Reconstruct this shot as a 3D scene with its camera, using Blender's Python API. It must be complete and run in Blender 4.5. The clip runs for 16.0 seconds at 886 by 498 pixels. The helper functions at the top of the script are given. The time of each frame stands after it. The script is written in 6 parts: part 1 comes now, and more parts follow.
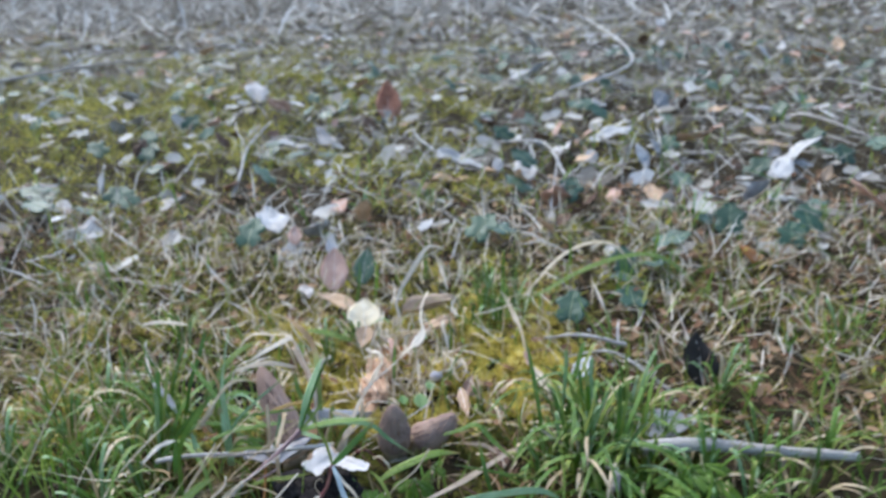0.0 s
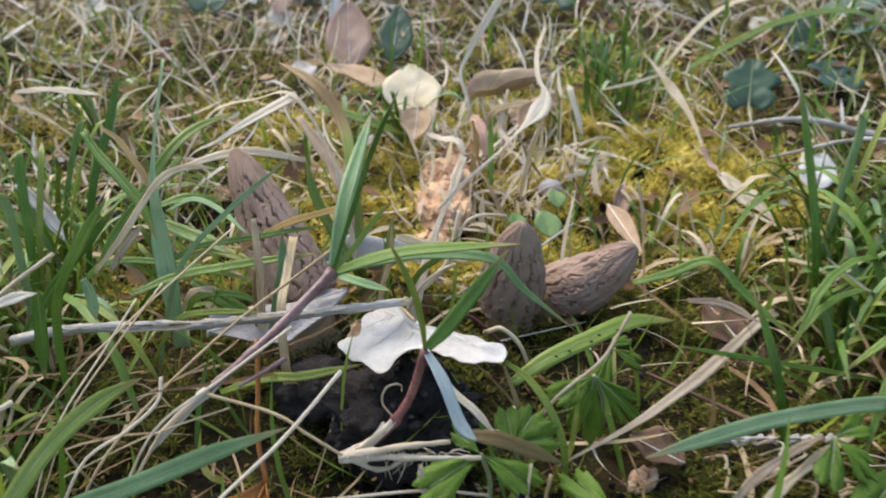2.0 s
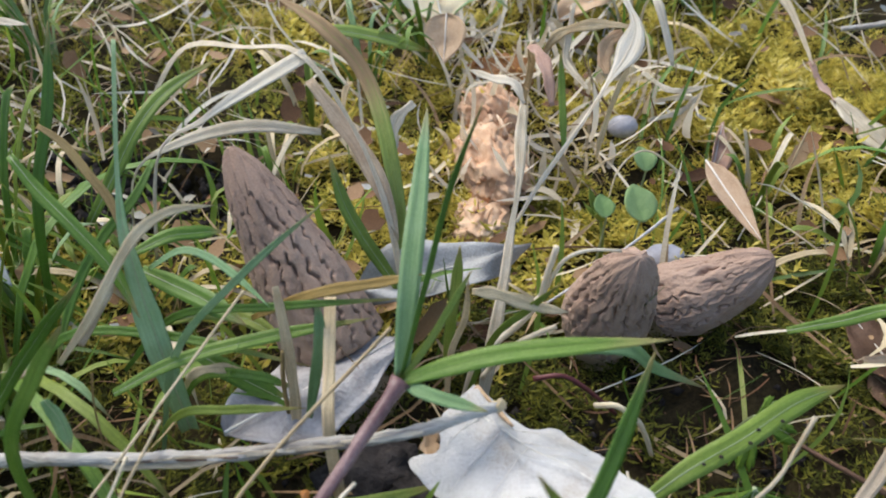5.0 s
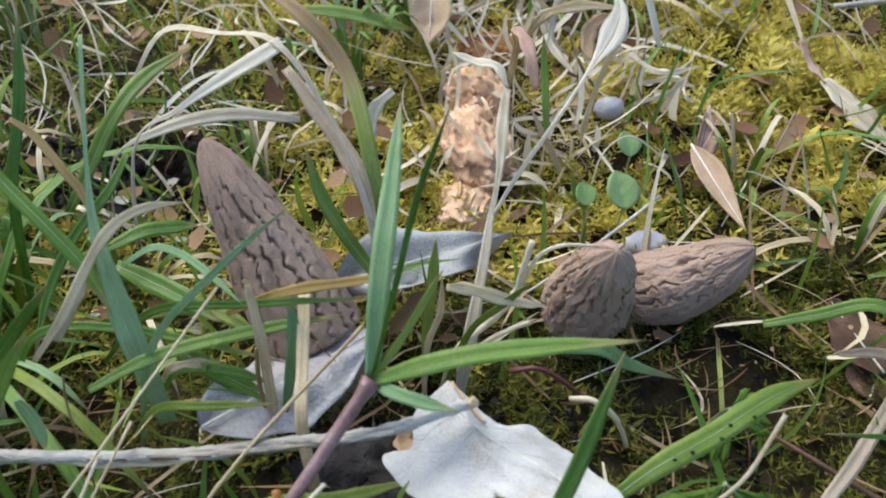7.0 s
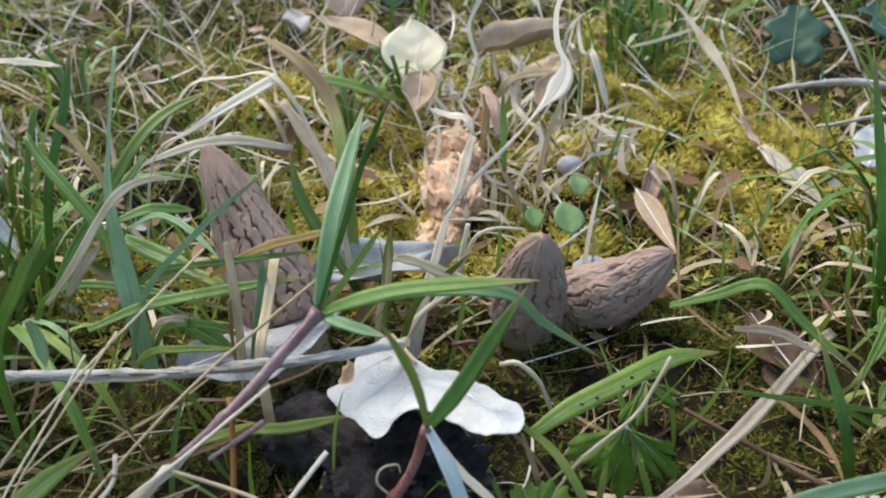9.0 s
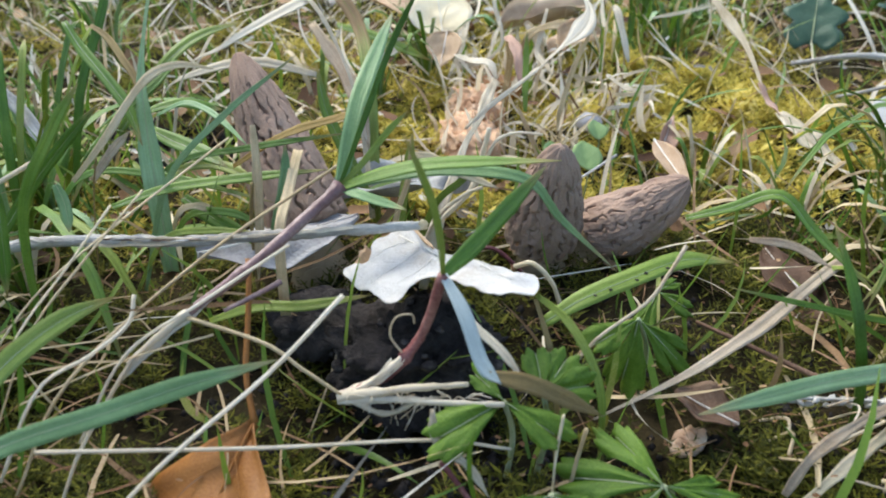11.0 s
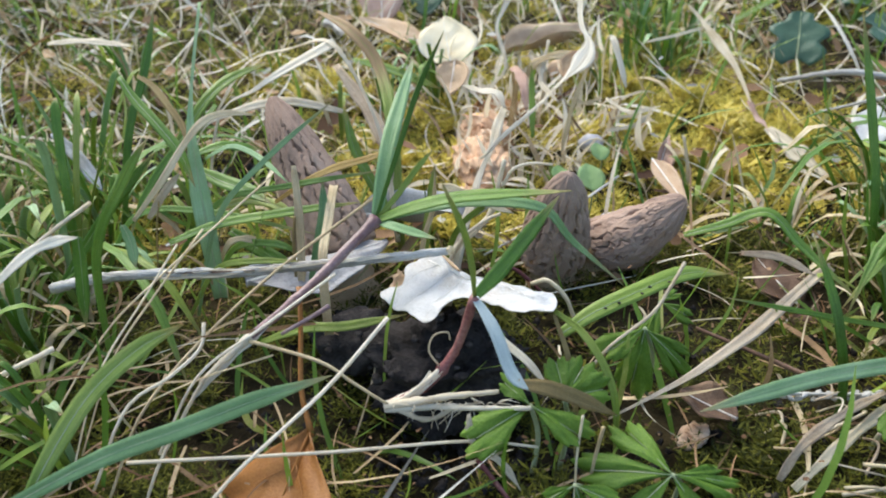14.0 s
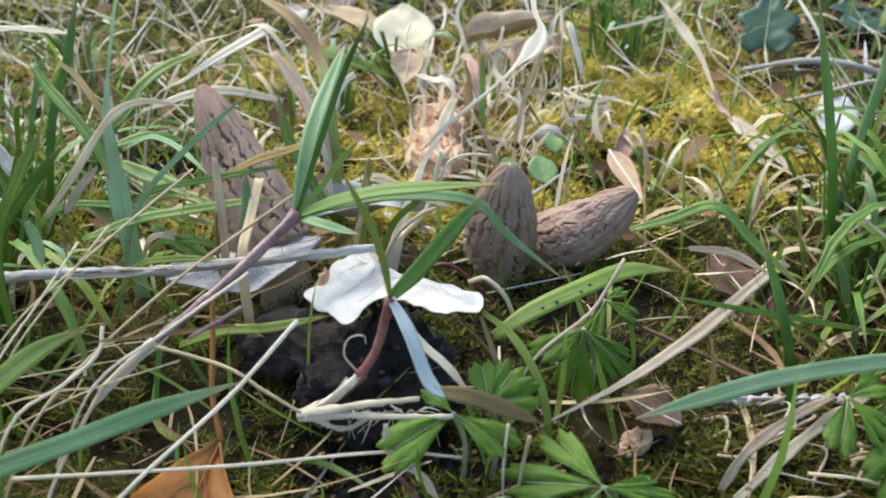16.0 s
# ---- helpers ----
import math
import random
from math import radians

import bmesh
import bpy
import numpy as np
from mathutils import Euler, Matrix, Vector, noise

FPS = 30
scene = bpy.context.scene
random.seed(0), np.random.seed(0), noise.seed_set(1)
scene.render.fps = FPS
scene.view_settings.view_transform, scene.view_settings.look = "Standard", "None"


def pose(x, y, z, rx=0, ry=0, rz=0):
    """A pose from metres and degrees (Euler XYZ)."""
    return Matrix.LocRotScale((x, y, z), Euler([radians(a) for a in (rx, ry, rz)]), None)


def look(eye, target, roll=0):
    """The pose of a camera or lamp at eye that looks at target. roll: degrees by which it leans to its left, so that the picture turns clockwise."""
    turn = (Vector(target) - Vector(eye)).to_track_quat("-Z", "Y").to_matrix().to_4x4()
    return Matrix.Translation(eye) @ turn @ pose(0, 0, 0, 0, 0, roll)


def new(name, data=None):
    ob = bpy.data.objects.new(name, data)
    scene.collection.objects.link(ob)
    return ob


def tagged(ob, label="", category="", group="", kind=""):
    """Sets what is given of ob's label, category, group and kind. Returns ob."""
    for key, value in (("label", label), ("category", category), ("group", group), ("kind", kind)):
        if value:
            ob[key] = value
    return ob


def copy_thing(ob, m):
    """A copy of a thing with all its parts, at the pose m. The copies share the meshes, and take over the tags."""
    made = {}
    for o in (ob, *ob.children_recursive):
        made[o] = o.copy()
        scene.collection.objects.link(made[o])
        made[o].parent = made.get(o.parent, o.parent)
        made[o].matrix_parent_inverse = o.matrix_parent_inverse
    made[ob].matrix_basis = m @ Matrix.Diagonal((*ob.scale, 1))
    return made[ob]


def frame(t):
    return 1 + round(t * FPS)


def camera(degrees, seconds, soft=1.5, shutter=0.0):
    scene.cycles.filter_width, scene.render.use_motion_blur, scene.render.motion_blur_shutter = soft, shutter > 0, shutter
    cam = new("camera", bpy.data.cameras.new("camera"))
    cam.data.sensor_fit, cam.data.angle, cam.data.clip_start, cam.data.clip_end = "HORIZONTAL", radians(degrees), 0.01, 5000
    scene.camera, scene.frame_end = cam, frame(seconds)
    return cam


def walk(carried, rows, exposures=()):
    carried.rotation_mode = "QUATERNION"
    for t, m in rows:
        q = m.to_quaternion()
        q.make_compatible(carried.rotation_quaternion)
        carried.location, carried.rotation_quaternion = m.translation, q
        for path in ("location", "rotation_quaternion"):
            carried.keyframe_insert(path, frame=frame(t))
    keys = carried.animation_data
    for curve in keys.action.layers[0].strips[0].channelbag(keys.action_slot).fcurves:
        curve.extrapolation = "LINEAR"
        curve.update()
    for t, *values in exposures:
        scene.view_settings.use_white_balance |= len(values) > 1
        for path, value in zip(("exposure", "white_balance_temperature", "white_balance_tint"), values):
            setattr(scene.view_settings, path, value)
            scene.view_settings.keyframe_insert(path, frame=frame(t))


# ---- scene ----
cam = camera(60.0, 16.0, soft=1.9, shutter=0.3)
cam.data.dof.use_dof, cam.data.dof.focus_distance, cam.data.dof.aperture_fstop = True, 0.240, 20.0
PATH = [
    (0, (0.019, -0.028, 0.324), (-0.02, 1.85, -0.364), -2.0),
    (0.5, (-0.007, 0.079, 0.222), (-0.081, 1.939, -0.51), -1.9),
    (1, (-0.043, 0.137, 0.185), (-0.107, 1.954, -0.649), -1.6),
    (1.5, (-0.055, 0.181, 0.166), (-0.07, 1.952, -0.764), -0.9),
    (2, (-0.063, 0.228, 0.147), (-0.041, 1.964, -0.845), -1.0),
    (2.5, (-0.081, 0.263, 0.141), (-0.022, 1.979, -0.885), -0.7),
    (3, (-0.08, 0.282, 0.145), (-0.005, 1.967, -0.929), -0.4),
    (3.5, (-0.088, 0.301, 0.159), (-0.007, 1.94, -0.984), -0.9),
    (4, (-0.087, 0.315, 0.156), (-0.015, 1.902, -1.059), -1.8),
    (4.2, (-0.085, 0.317, 0.150), (-0.016, 1.902, -1.122), -2.0),
    (6.3, (-0.095, 0.341, 0.179), (-0.037, 1.711, -1.329), -2.1),
    (6.5, (-0.09, 0.334, 0.17), (-0.046, 1.711, -1.28), -2.9),
    (7, (-0.081, 0.333, 0.164), (-0.03, 1.713, -1.284), -2.4),
    (7.5, (-0.084, 0.33, 0.16), (-0.038, 1.739, -1.258), -2.5),
    (8, (-0.075, 0.322, 0.162), (-0.044, 1.772, -1.215), -2.2),
    (8.2, (-0.064, 0.309, 0.163), (-0.066, 1.772, -1.078), -3.5),
    (10.3, (-0.059, 0.262, 0.129), (-0.102, 1.926, -0.984), 0.1),
    (10.5, (-0.059, 0.259, 0.128), (-0.108, 1.926, -0.977), -0.1),
    (11, (-0.063, 0.25, 0.12), (-0.101, 1.937, -0.954), 0.2),
    (11.5, (-0.064, 0.244, 0.124), (-0.116, 1.942, -0.931), -0.7),
    (12, (-0.064, 0.238, 0.121), (-0.124, 1.95, -0.91), -1.2),
    (12.5, (-0.063, 0.234, 0.119), (-0.112, 1.952, -0.903), -1.3),
    (13, (-0.065, 0.235, 0.13), (-0.106, 1.949, -0.899), -1.3),
    (13.5, (-0.072, 0.232, 0.141), (-0.12, 1.932, -0.913), -1.6),
    (14, (-0.07, 0.231, 0.138), (-0.109, 1.927, -0.922), -1.7),
    (14.5, (-0.063, 0.237, 0.139), (-0.099, 1.923, -0.936), -1.9),
    (15, (-0.053, 0.241, 0.133), (-0.081, 1.926, -0.943), -1.9),
    (15.5, (-0.05, 0.241, 0.129), (-0.064, 1.928, -0.947), -1.7),
    (16, (-0.052, 0.243, 0.131), (-0.069, 1.93, -0.943), -1.5),
]
walk(cam, [(t, look(eye, target, roll)) for t, eye, target, roll in PATH], exposures=[(0.0, 1.12, 5700, 7), (0.7, 0.99, 5800, 3), (1.0, 0.97, 5750, 2), (1.5, 1.03, 6600, 6), (3.2, 1.0, 6700, 7), (4.2, 0.92, 6600, 7), (6.3, 0.95, 6100, 2), (8.2, 1.0, 6150, 2), (10.3, 1.12, 6300, 3), (11.3, 1.25, 6300, 2), (16.0, 1.28, 6300, 2)])

# ---- world and light: soft daylight under a thin cloud ----
world = bpy.data.worlds.new("sky")
world.use_nodes = True
scene.world = world
wn = world.node_tree
sky = wn.nodes.new("ShaderNodeTexSky")
sky.sky_type, sky.sun_disc = "NISHITA", False
SUN_UP, SUN_ROUND = radians(52), radians(-35)
sky.sun_elevation, sky.sun_rotation = SUN_UP, SUN_ROUND
sky.air_density, sky.dust_density, sky.ozone_density = 1.0, 2.5, 1.0
wn.links.new(sky.outputs[0], wn.nodes["Background"].inputs[0])
wn.nodes["Background"].inputs[1].default_value = 0.15
sun = new("sun", bpy.data.lights.new("sun", "SUN"))
sun.data.energy, sun.data.angle, sun.data.color = 1.3, radians(35), (1.0, 0.95, 0.86)
sun.matrix_world = look((math.sin(-SUN_ROUND) * -3, math.cos(SUN_ROUND) * 3, 3 * math.tan(SUN_UP)), (0, 0, 0))

rng = np.random.default_rng(7)


# ---- materials ----
def srgb(r, g, b):
    return tuple((c / 12.92 if c <= 0.04045 else ((c + 0.055) / 1.055) ** 2.4) for c in (r / 255, g / 255, b / 255)) + (1.0,)


def material(name, stops, rough=0.6, grain=900.0, stain=60.0, bump=0.3, through_light=0.0, per="object", spread=0.35, spec=0.3, streak=(1, 1, 1), mixed=0.6, lines=0.0, tip=None, wilts=1.02):
    """Colour stops run over a mix of fine grain, broad stains and a value of its own for each object or blade."""
    m = bpy.data.materials.new(name)
    m.use_nodes = True
    n, l = m.node_tree.nodes, m.node_tree.links
    bsdf = n["Principled BSDF"]
    tex = n.new("ShaderNodeTexCoord")
    mp = n.new("ShaderNodeMapping")
    mp.inputs["Scale"].default_value = streak
    l.new(tex.outputs["Object"], mp.inputs[0])
    fine, broad = n.new("ShaderNodeTexNoise"), n.new("ShaderNodeTexNoise")
    for node, scale in ((fine, grain), (broad, stain)):
        node.inputs["Scale"].default_value, node.inputs["Detail"].default_value = scale, 4.0
        l.new(mp.outputs[0], node.inputs["Vector"])
    own = n.new("ShaderNodeNewGeometry") if per == "island" else n.new("ShaderNodeObjectInfo")
    own_out = own.outputs["Random Per Island"] if per == "island" else own.outputs["Random"]
    add = n.new("ShaderNodeMath"); add.operation = "MULTIPLY_ADD"
    add.inputs[1].default_value = mixed * 0.5
    l.new(fine.outputs["Fac"], add.inputs[0])
    two = n.new("ShaderNodeMath"); two.operation = "MULTIPLY_ADD"
    two.inputs[1].default_value = mixed
    l.new(broad.outputs["Fac"], two.inputs[0])
    l.new(add.outputs[0], two.inputs[2])
    three = n.new("ShaderNodeMath"); three.operation = "MULTIPLY_ADD"
    three.inputs[1].default_value = spread
    l.new(own_out, three.inputs[0])
    l.new(two.outputs[0], three.inputs[2])
    shift = n.new("ShaderNodeMath"); shift.operation = "ADD"
    shift.inputs[1].default_value = 0.5 - 0.75 * mixed - 0.5 * spread
    l.new(three.outputs[0], shift.inputs[0])
    add.inputs[2].default_value = 0.0
    ramp = n.new("ShaderNodeValToRGB")
    for i, (p, c) in enumerate(stops):
        e = ramp.color_ramp.elements[i] if i < 2 else ramp.color_ramp.elements.new(p)
        e.position, e.color = p, c
    l.new(shift.outputs[0], ramp.inputs[0])
    colour, lined = ramp.outputs[0], None
    if lines:
        along = n.new("ShaderNodeUVMap")
        along.uv_map = "lie"
        parts = n.new("ShaderNodeSeparateXYZ")
        l.new(along.outputs[0], parts.inputs[0])
        place = n.new("ShaderNodeCombineXYZ")
        l.new(own_out, place.inputs[2])
        for k, scale in ((0, 2.2), (1, 13.0)):
            grow = n.new("ShaderNodeMath"); grow.operation = "MULTIPLY"
            grow.inputs[1].default_value = scale
            l.new(parts.outputs[k], grow.inputs[0])
            l.new(grow.outputs[0], place.inputs[k])
        lined = n.new("ShaderNodeTexNoise")
        lined.inputs["Scale"].default_value, lined.inputs["Detail"].default_value = 1.0, 3.0
        l.new(place.outputs[0], lined.inputs["Vector"])
        wide = n.new("ShaderNodeMapRange")
        for k, value in ((1, 0.3), (2, 0.7), (3, 1 - lines), (4, 1 + lines * 0.7)):
            wide.inputs[k].default_value = value
        l.new(lined.outputs["Fac"], wide.inputs[0])
        tone = n.new("ShaderNodeMix"); tone.data_type, tone.blend_type = "RGBA", "MULTIPLY"
        tone.inputs[0].default_value = 1.0
        l.new(colour, tone.inputs[6])
        l.new(wide.outputs[0], tone.inputs[7])
        colour = tone.outputs[2]
        if tip:
            dry = n.new("ShaderNodeMath"); dry.operation = "MULTIPLY_ADD"
            dry.inputs[1].default_value = 0.35
            l.new(lined.outputs["Fac"], dry.inputs[0])
            l.new(parts.outputs[0], dry.inputs[2])
            end = n.new("ShaderNodeMapRange")
            for k, value in ((1, wilts), (2, wilts + 0.14), (3, 0.0), (4, 0.85)):
                end.inputs[k].default_value = value
            l.new(dry.outputs[0], end.inputs[0])
            wilt = n.new("ShaderNodeMix"); wilt.data_type = "RGBA"
            l.new(end.outputs[0], wilt.inputs[0])
            l.new(colour, wilt.inputs[6])
            wilt.inputs[7].default_value = tip
            colour = wilt.outputs[2]
    l.new(colour, bsdf.inputs["Base Color"])
    bsdf.inputs["Roughness"].default_value = rough
    bsdf.inputs["Specular IOR Level"].default_value = spec
    if bump:
        b = n.new("ShaderNodeBump")
        b.inputs["Strength"].default_value, b.inputs["Distance"].default_value = bump, 0.0008
        l.new(fine.outputs["Fac"], b.inputs["Height"])
        if lined:
            ridge = n.new("ShaderNodeBump")
            ridge.inputs["Strength"].default_value, ridge.inputs["Distance"].default_value = 0.5, 0.0004
            l.new(lined.outputs["Fac"], ridge.inputs["Height"])
            l.new(ridge.outputs[0], b.inputs["Normal"])
        l.new(b.outputs[0], bsdf.inputs["Normal"])
    if through_light:
        t, mix = n.new("ShaderNodeBsdfTranslucent"), n.new("ShaderNodeMixShader")
        mix.inputs[0].default_value = through_light
        l.new(colour, t.inputs[0])
        l.new(bsdf.outputs[0], mix.inputs[1])
        l.new(t.outputs[0], mix.inputs[2])
        l.new(mix.outputs[0], n["Material Output"].inputs[0])
    return m


GREEN = material("green_grass", [(0.15, srgb(70, 100, 28)), (0.5, srgb(104, 138, 48)), (0.85, srgb(150, 172, 80))], 0.42, 1600, 70, 0.15, 0.3, spec=0.45, lines=0.22, tip=srgb(172, 150, 100))
TEAL = material("blue_green_grass", [(0.2, srgb(104, 134, 82)), (0.5, srgb(134, 162, 108)), (0.9, srgb(172, 192, 146))], 0.42, 1600, 90, 0.15, 0.15, spec=0.4, lines=0.18, tip=srgb(180, 160, 112))
OLIVE = material("olive_grass", [(0.2, srgb(108, 124, 44)), (0.5, srgb(142, 158, 66)), (0.9, srgb(174, 176, 100))], 0.45, 1600, 90, 0.15, 0.3, spec=0.4, lines=0.22, tip=srgb(170, 146, 92))
RUSTY = material("withering_grass", [(0.2, srgb(126, 104, 66)), (0.55, srgb(160, 136, 88)), (0.9, srgb(126, 138, 82))], 0.6, 1500, 60, 0.2, 0.2, lines=0.25)
STRAW = material("dry_straw", [(0.1, srgb(176, 150, 110)), (0.5, srgb(222, 203, 166)), (0.9, srgb(240, 228, 202))], 0.6, 1500, 90, 0.25, 0.28, spread=0.5, lines=0.25)
WHITE_STRAW = material("bleached_straw", [(0.15, srgb(184, 164, 130)), (0.5, srgb(226, 213, 190)), (0.9, srgb(242, 235, 222))], 0.55, 1500, 100, 0.25, 0.34, lines=0.22)
GREEN_MANY = material("green_blades", [(0.05, srgb(62, 88, 26)), (0.45, srgb(100, 132, 44)), (0.8, srgb(140, 158, 66)), (0.97, srgb(192, 180, 122))], 0.45, 1600, 30, 0.0, 0.3, "island", 0.7, 0.4)
STRAW_MANY = material("dry_litter", [(0.05, srgb(84, 62, 42)), (0.3, srgb(138, 108, 76)), (0.6, srgb(184, 164, 130)), (0.85, srgb(212, 200, 174)), (0.97, srgb(226, 220, 206))], 0.65, 1200, 20, 0.0, 0.12, "island", 0.75, 0.25)
PALE_MANY = material("pale_litter", [(0.05, srgb(172, 150, 118)), (0.4, srgb(214, 200, 174)), (0.9, srgb(240, 232, 220))], 0.6, 1200, 20, 0.0, 0.3, "island", 0.7, 0.25)
BROWN_MANY = material("brown_litter", [(0.05, srgb(70, 48, 34)), (0.45, srgb(122, 88, 60)), (0.9, srgb(168, 138, 104))], 0.7, 1200, 20, 0.0, 0.1, "island", 0.75, 0.25)
GREY_MANY = material("grey_litter", [(0.05, srgb(96, 88, 76)), (0.45, srgb(158, 152, 140)), (0.9, srgb(208, 204, 196))], 0.7, 1200, 8, 0.0, 0.1, "island", 0.75, 0.25)
MOSS = material("moss", [(0.05, srgb(76, 78, 30)), (0.32, srgb(152, 142, 56)), (0.6, srgb(208, 188, 82)), (0.95, srgb(232, 220, 148))], 0.7, 160, 38, 0.0, 0.3, "island", 0.34, 0.2, mixed=1.25)
MOSS_FAR = material("far_moss", [(0.05, srgb(70, 76, 24)), (0.4, srgb(124, 124, 42)), (0.7, srgb(164, 156, 58)), (0.95, srgb(192, 180, 88))], 0.7, 900, 8, 0.0, 0.25, "island", 0.55, 0.2, mixed=0.9)
DRY_BLADE = material("dry_brown_blade", [(0.1, srgb(150, 124, 98)), (0.5, srgb(190, 168, 142)), (0.9, srgb(214, 196, 172))], 0.6, 1500, 80, 0.25, 0.12, mixed=0.9, lines=0.25)
GOLD = material("yellowed_blade", [(0.1, srgb(144, 116, 62)), (0.5, srgb(176, 146, 84)), (0.9, srgb(198, 178, 118))], 0.5, 1500, 80, 0.2, 0.25, mixed=0.9, lines=0.2)
LIME = material("lime_grass", [(0.2, srgb(100, 122, 42)), (0.5, srgb(130, 152, 62)), (0.9, srgb(166, 176, 94))], 0.42, 1600, 90, 0.15, 0.25, spec=0.4, lines=0.2, tip=srgb(176, 150, 90))
MOSS_OLIVE = material("olive_moss", [(0.05, srgb(62, 70, 20)), (0.4, srgb(112, 114, 38)), (0.7, srgb(152, 146, 54)), (0.95, srgb(188, 178, 84))], 0.7, 160, 40, 0.0, 0.3, "island", 0.35, 0.2, mixed=1.1)
MOSS_DARK = material("dark_moss", [(0.05, srgb(34, 38, 12)), (0.45, srgb(82, 84, 28)), (0.8, srgb(134, 130, 46)), (0.98, srgb(170, 162, 70))], 0.7, 900, 14, 0.0, 0.25, "island", 0.6, 0.2)
SOIL = material("dark_soil", [(0.1, srgb(20, 17, 12)), (0.5, srgb(42, 36, 24)), (0.9, srgb(74, 64, 42))], 0.95, 700, 60, 0.9, spec=0.1, mixed=1.0)
CLOD = material("black_earth", [(0.1, srgb(32, 29, 28)), (0.5, srgb(62, 57, 55)), (0.9, srgb(104, 96, 92))], 0.95, 900, 90, 1.0, spec=0.1, mixed=1.0)
MOREL = material("morel_flesh", [(0.1, srgb(118, 95, 82)), (0.5, srgb(156, 131, 115)), (0.9, srgb(178, 155, 140))], 0.85, 1600, 60, 0.35, spec=0.15, spread=0.1, mixed=0.9)
MOREL_STEM = material("morel_stem", [(0.1, srgb(150, 124, 96)), (0.5, srgb(186, 162, 132)), (0.9, srgb(206, 188, 160))], 0.85, 1400, 120, 0.6)
PURPLE = material("purple_grass_stem", [(0.15, srgb(96, 66, 66)), (0.5, srgb(130, 102, 100)), (0.85, srgb(176, 152, 146))], 0.4, 1200, 120, 0.2, spec=0.5, mixed=1.0)
RED_STEM = material("red_grass_stem", [(0.1, srgb(72, 30, 32)), (0.5, srgb(108, 56, 54)), (0.9, srgb(164, 118, 108))], 0.45, 1200, 120, 0.2, spec=0.4, mixed=1.0)
WHITE_LEAF = material("bleached_leaf", [(0.10, srgb(158, 130, 104)), (0.27, srgb(176, 164, 152)), (0.5, srgb(196, 191, 186)), (0.9, srgb(216, 212, 208))], 0.6, 1400, 85, 0.6, 0.12, mixed=1.15)
GREY_LEAF = material("grey_leaf", [(0.1, srgb(118, 116, 113)), (0.5, srgb(172, 170, 167)), (0.9, srgb(206, 204, 201))], 0.65, 1400, 90, 0.5, 0.05, mixed=0.9)
PALE_GREY_LEAF = material("pale_grey_leaf", [(0.1, srgb(116, 110, 108)), (0.4, srgb(162, 156, 155)), (0.9, srgb(204, 200, 200))], 0.65, 1000, 110, 0.7, 0.12, mixed=1.1)
BEIGE_LEAF = material("beige_leaf", [(0.1, srgb(142, 112, 88)), (0.5, srgb(176, 146, 118)), (0.9, srgb(202, 176, 148))], 0.65, 1300, 80, 0.3, 0.15, mixed=0.9)
TAN_LEAF = material("tan_leaf", [(0.1, srgb(166, 130, 98)), (0.5, srgb(198, 166, 132)), (0.9, srgb(220, 196, 166))], 0.6, 1300, 80, 0.3, 0.15, mixed=0.9)
BROWN_LEAF = material("brown_leaf", [(0.1, srgb(126, 76, 30)), (0.5, srgb(170, 114, 56)), (0.85, srgb(194, 144, 84))], 0.5, 1300, 60, 0.3, 0.15, spec=0.4, mixed=0.9)
CREAM_LEAF = material("cream_leaf", [(0.1, srgb(206, 178, 130)), (0.45, srgb(236, 220, 186)), (0.9, srgb(248, 240, 222))], 0.6, 1300, 60, 0.3, 0.2, mixed=0.9)
DARK_LEAF = material("rotting_leaf", [(0.1, srgb(58, 40, 30)), (0.5, srgb(96, 72, 56)), (0.9, srgb(136, 110, 88))], 0.7, 1300, 60, 0.4, mixed=0.9)
RED_LEAF = material("red_brown_leaf", [(0.1, srgb(84, 48, 34)), (0.5, srgb(130, 80, 58)), (0.9, srgb(166, 118, 90))], 0.6, 1300, 60, 0.3, 0.1, mixed=0.9)
PINK_LEAF = material("pinkish_leaf", [(0.1, srgb(160, 122, 104)), (0.5, srgb(196, 158, 138)), (0.9, srgb(214, 184, 166))], 0.65, 1300, 60, 0.3, 0.1, mixed=0.9)
IVY = material("ivy_leaf", [(0.1, srgb(30, 50, 36)), (0.5, srgb(52, 78, 58)), (0.9, srgb(84, 108, 84))], 0.45, 700, 50, 0.15, 0.05, spec=0.4)
ANEMONE = material("fresh_green_leaf", [(0.1, srgb(70, 98, 26)), (0.5, srgb(104, 134, 40)), (0.9, srgb(146, 170, 66))], 0.5, 1500, 90, 0.5, 0.3, spec=0.4, mixed=0.9)
PALE_STEM = material("pale_green_stem", [(0.1, srgb(122, 138, 96)), (0.5, srgb(164, 172, 132)), (0.9, srgb(194, 190, 160))], 0.5, 1500, 120, 0.2, 0.1)
TWIG = material("weathered_twig", [(0.1, srgb(124, 114, 104)), (0.45, srgb(176, 170, 162)), (0.9, srgb(214, 210, 206))], 0.75, 1600, 130, 0.9, streak=(0.15, 1, 1), mixed=1.1)
BARK = material("rotten_wood", [(0.1, srgb(146, 100, 72)), (0.4, srgb(190, 148, 116)), (0.72, srgb(216, 184, 154)), (0.95, srgb(230, 212, 190))], 0.8, 420, 90, 0.2, mixed=1.0)
PALE_BLADE = material("pale_blue_blade", [(0.1, srgb(112, 146, 92)), (0.5, srgb(146, 176, 120)), (0.9, srgb(184, 204, 160))], 0.4, 1500, 90, 0.15, 0.15, spec=0.5, lines=0.15)
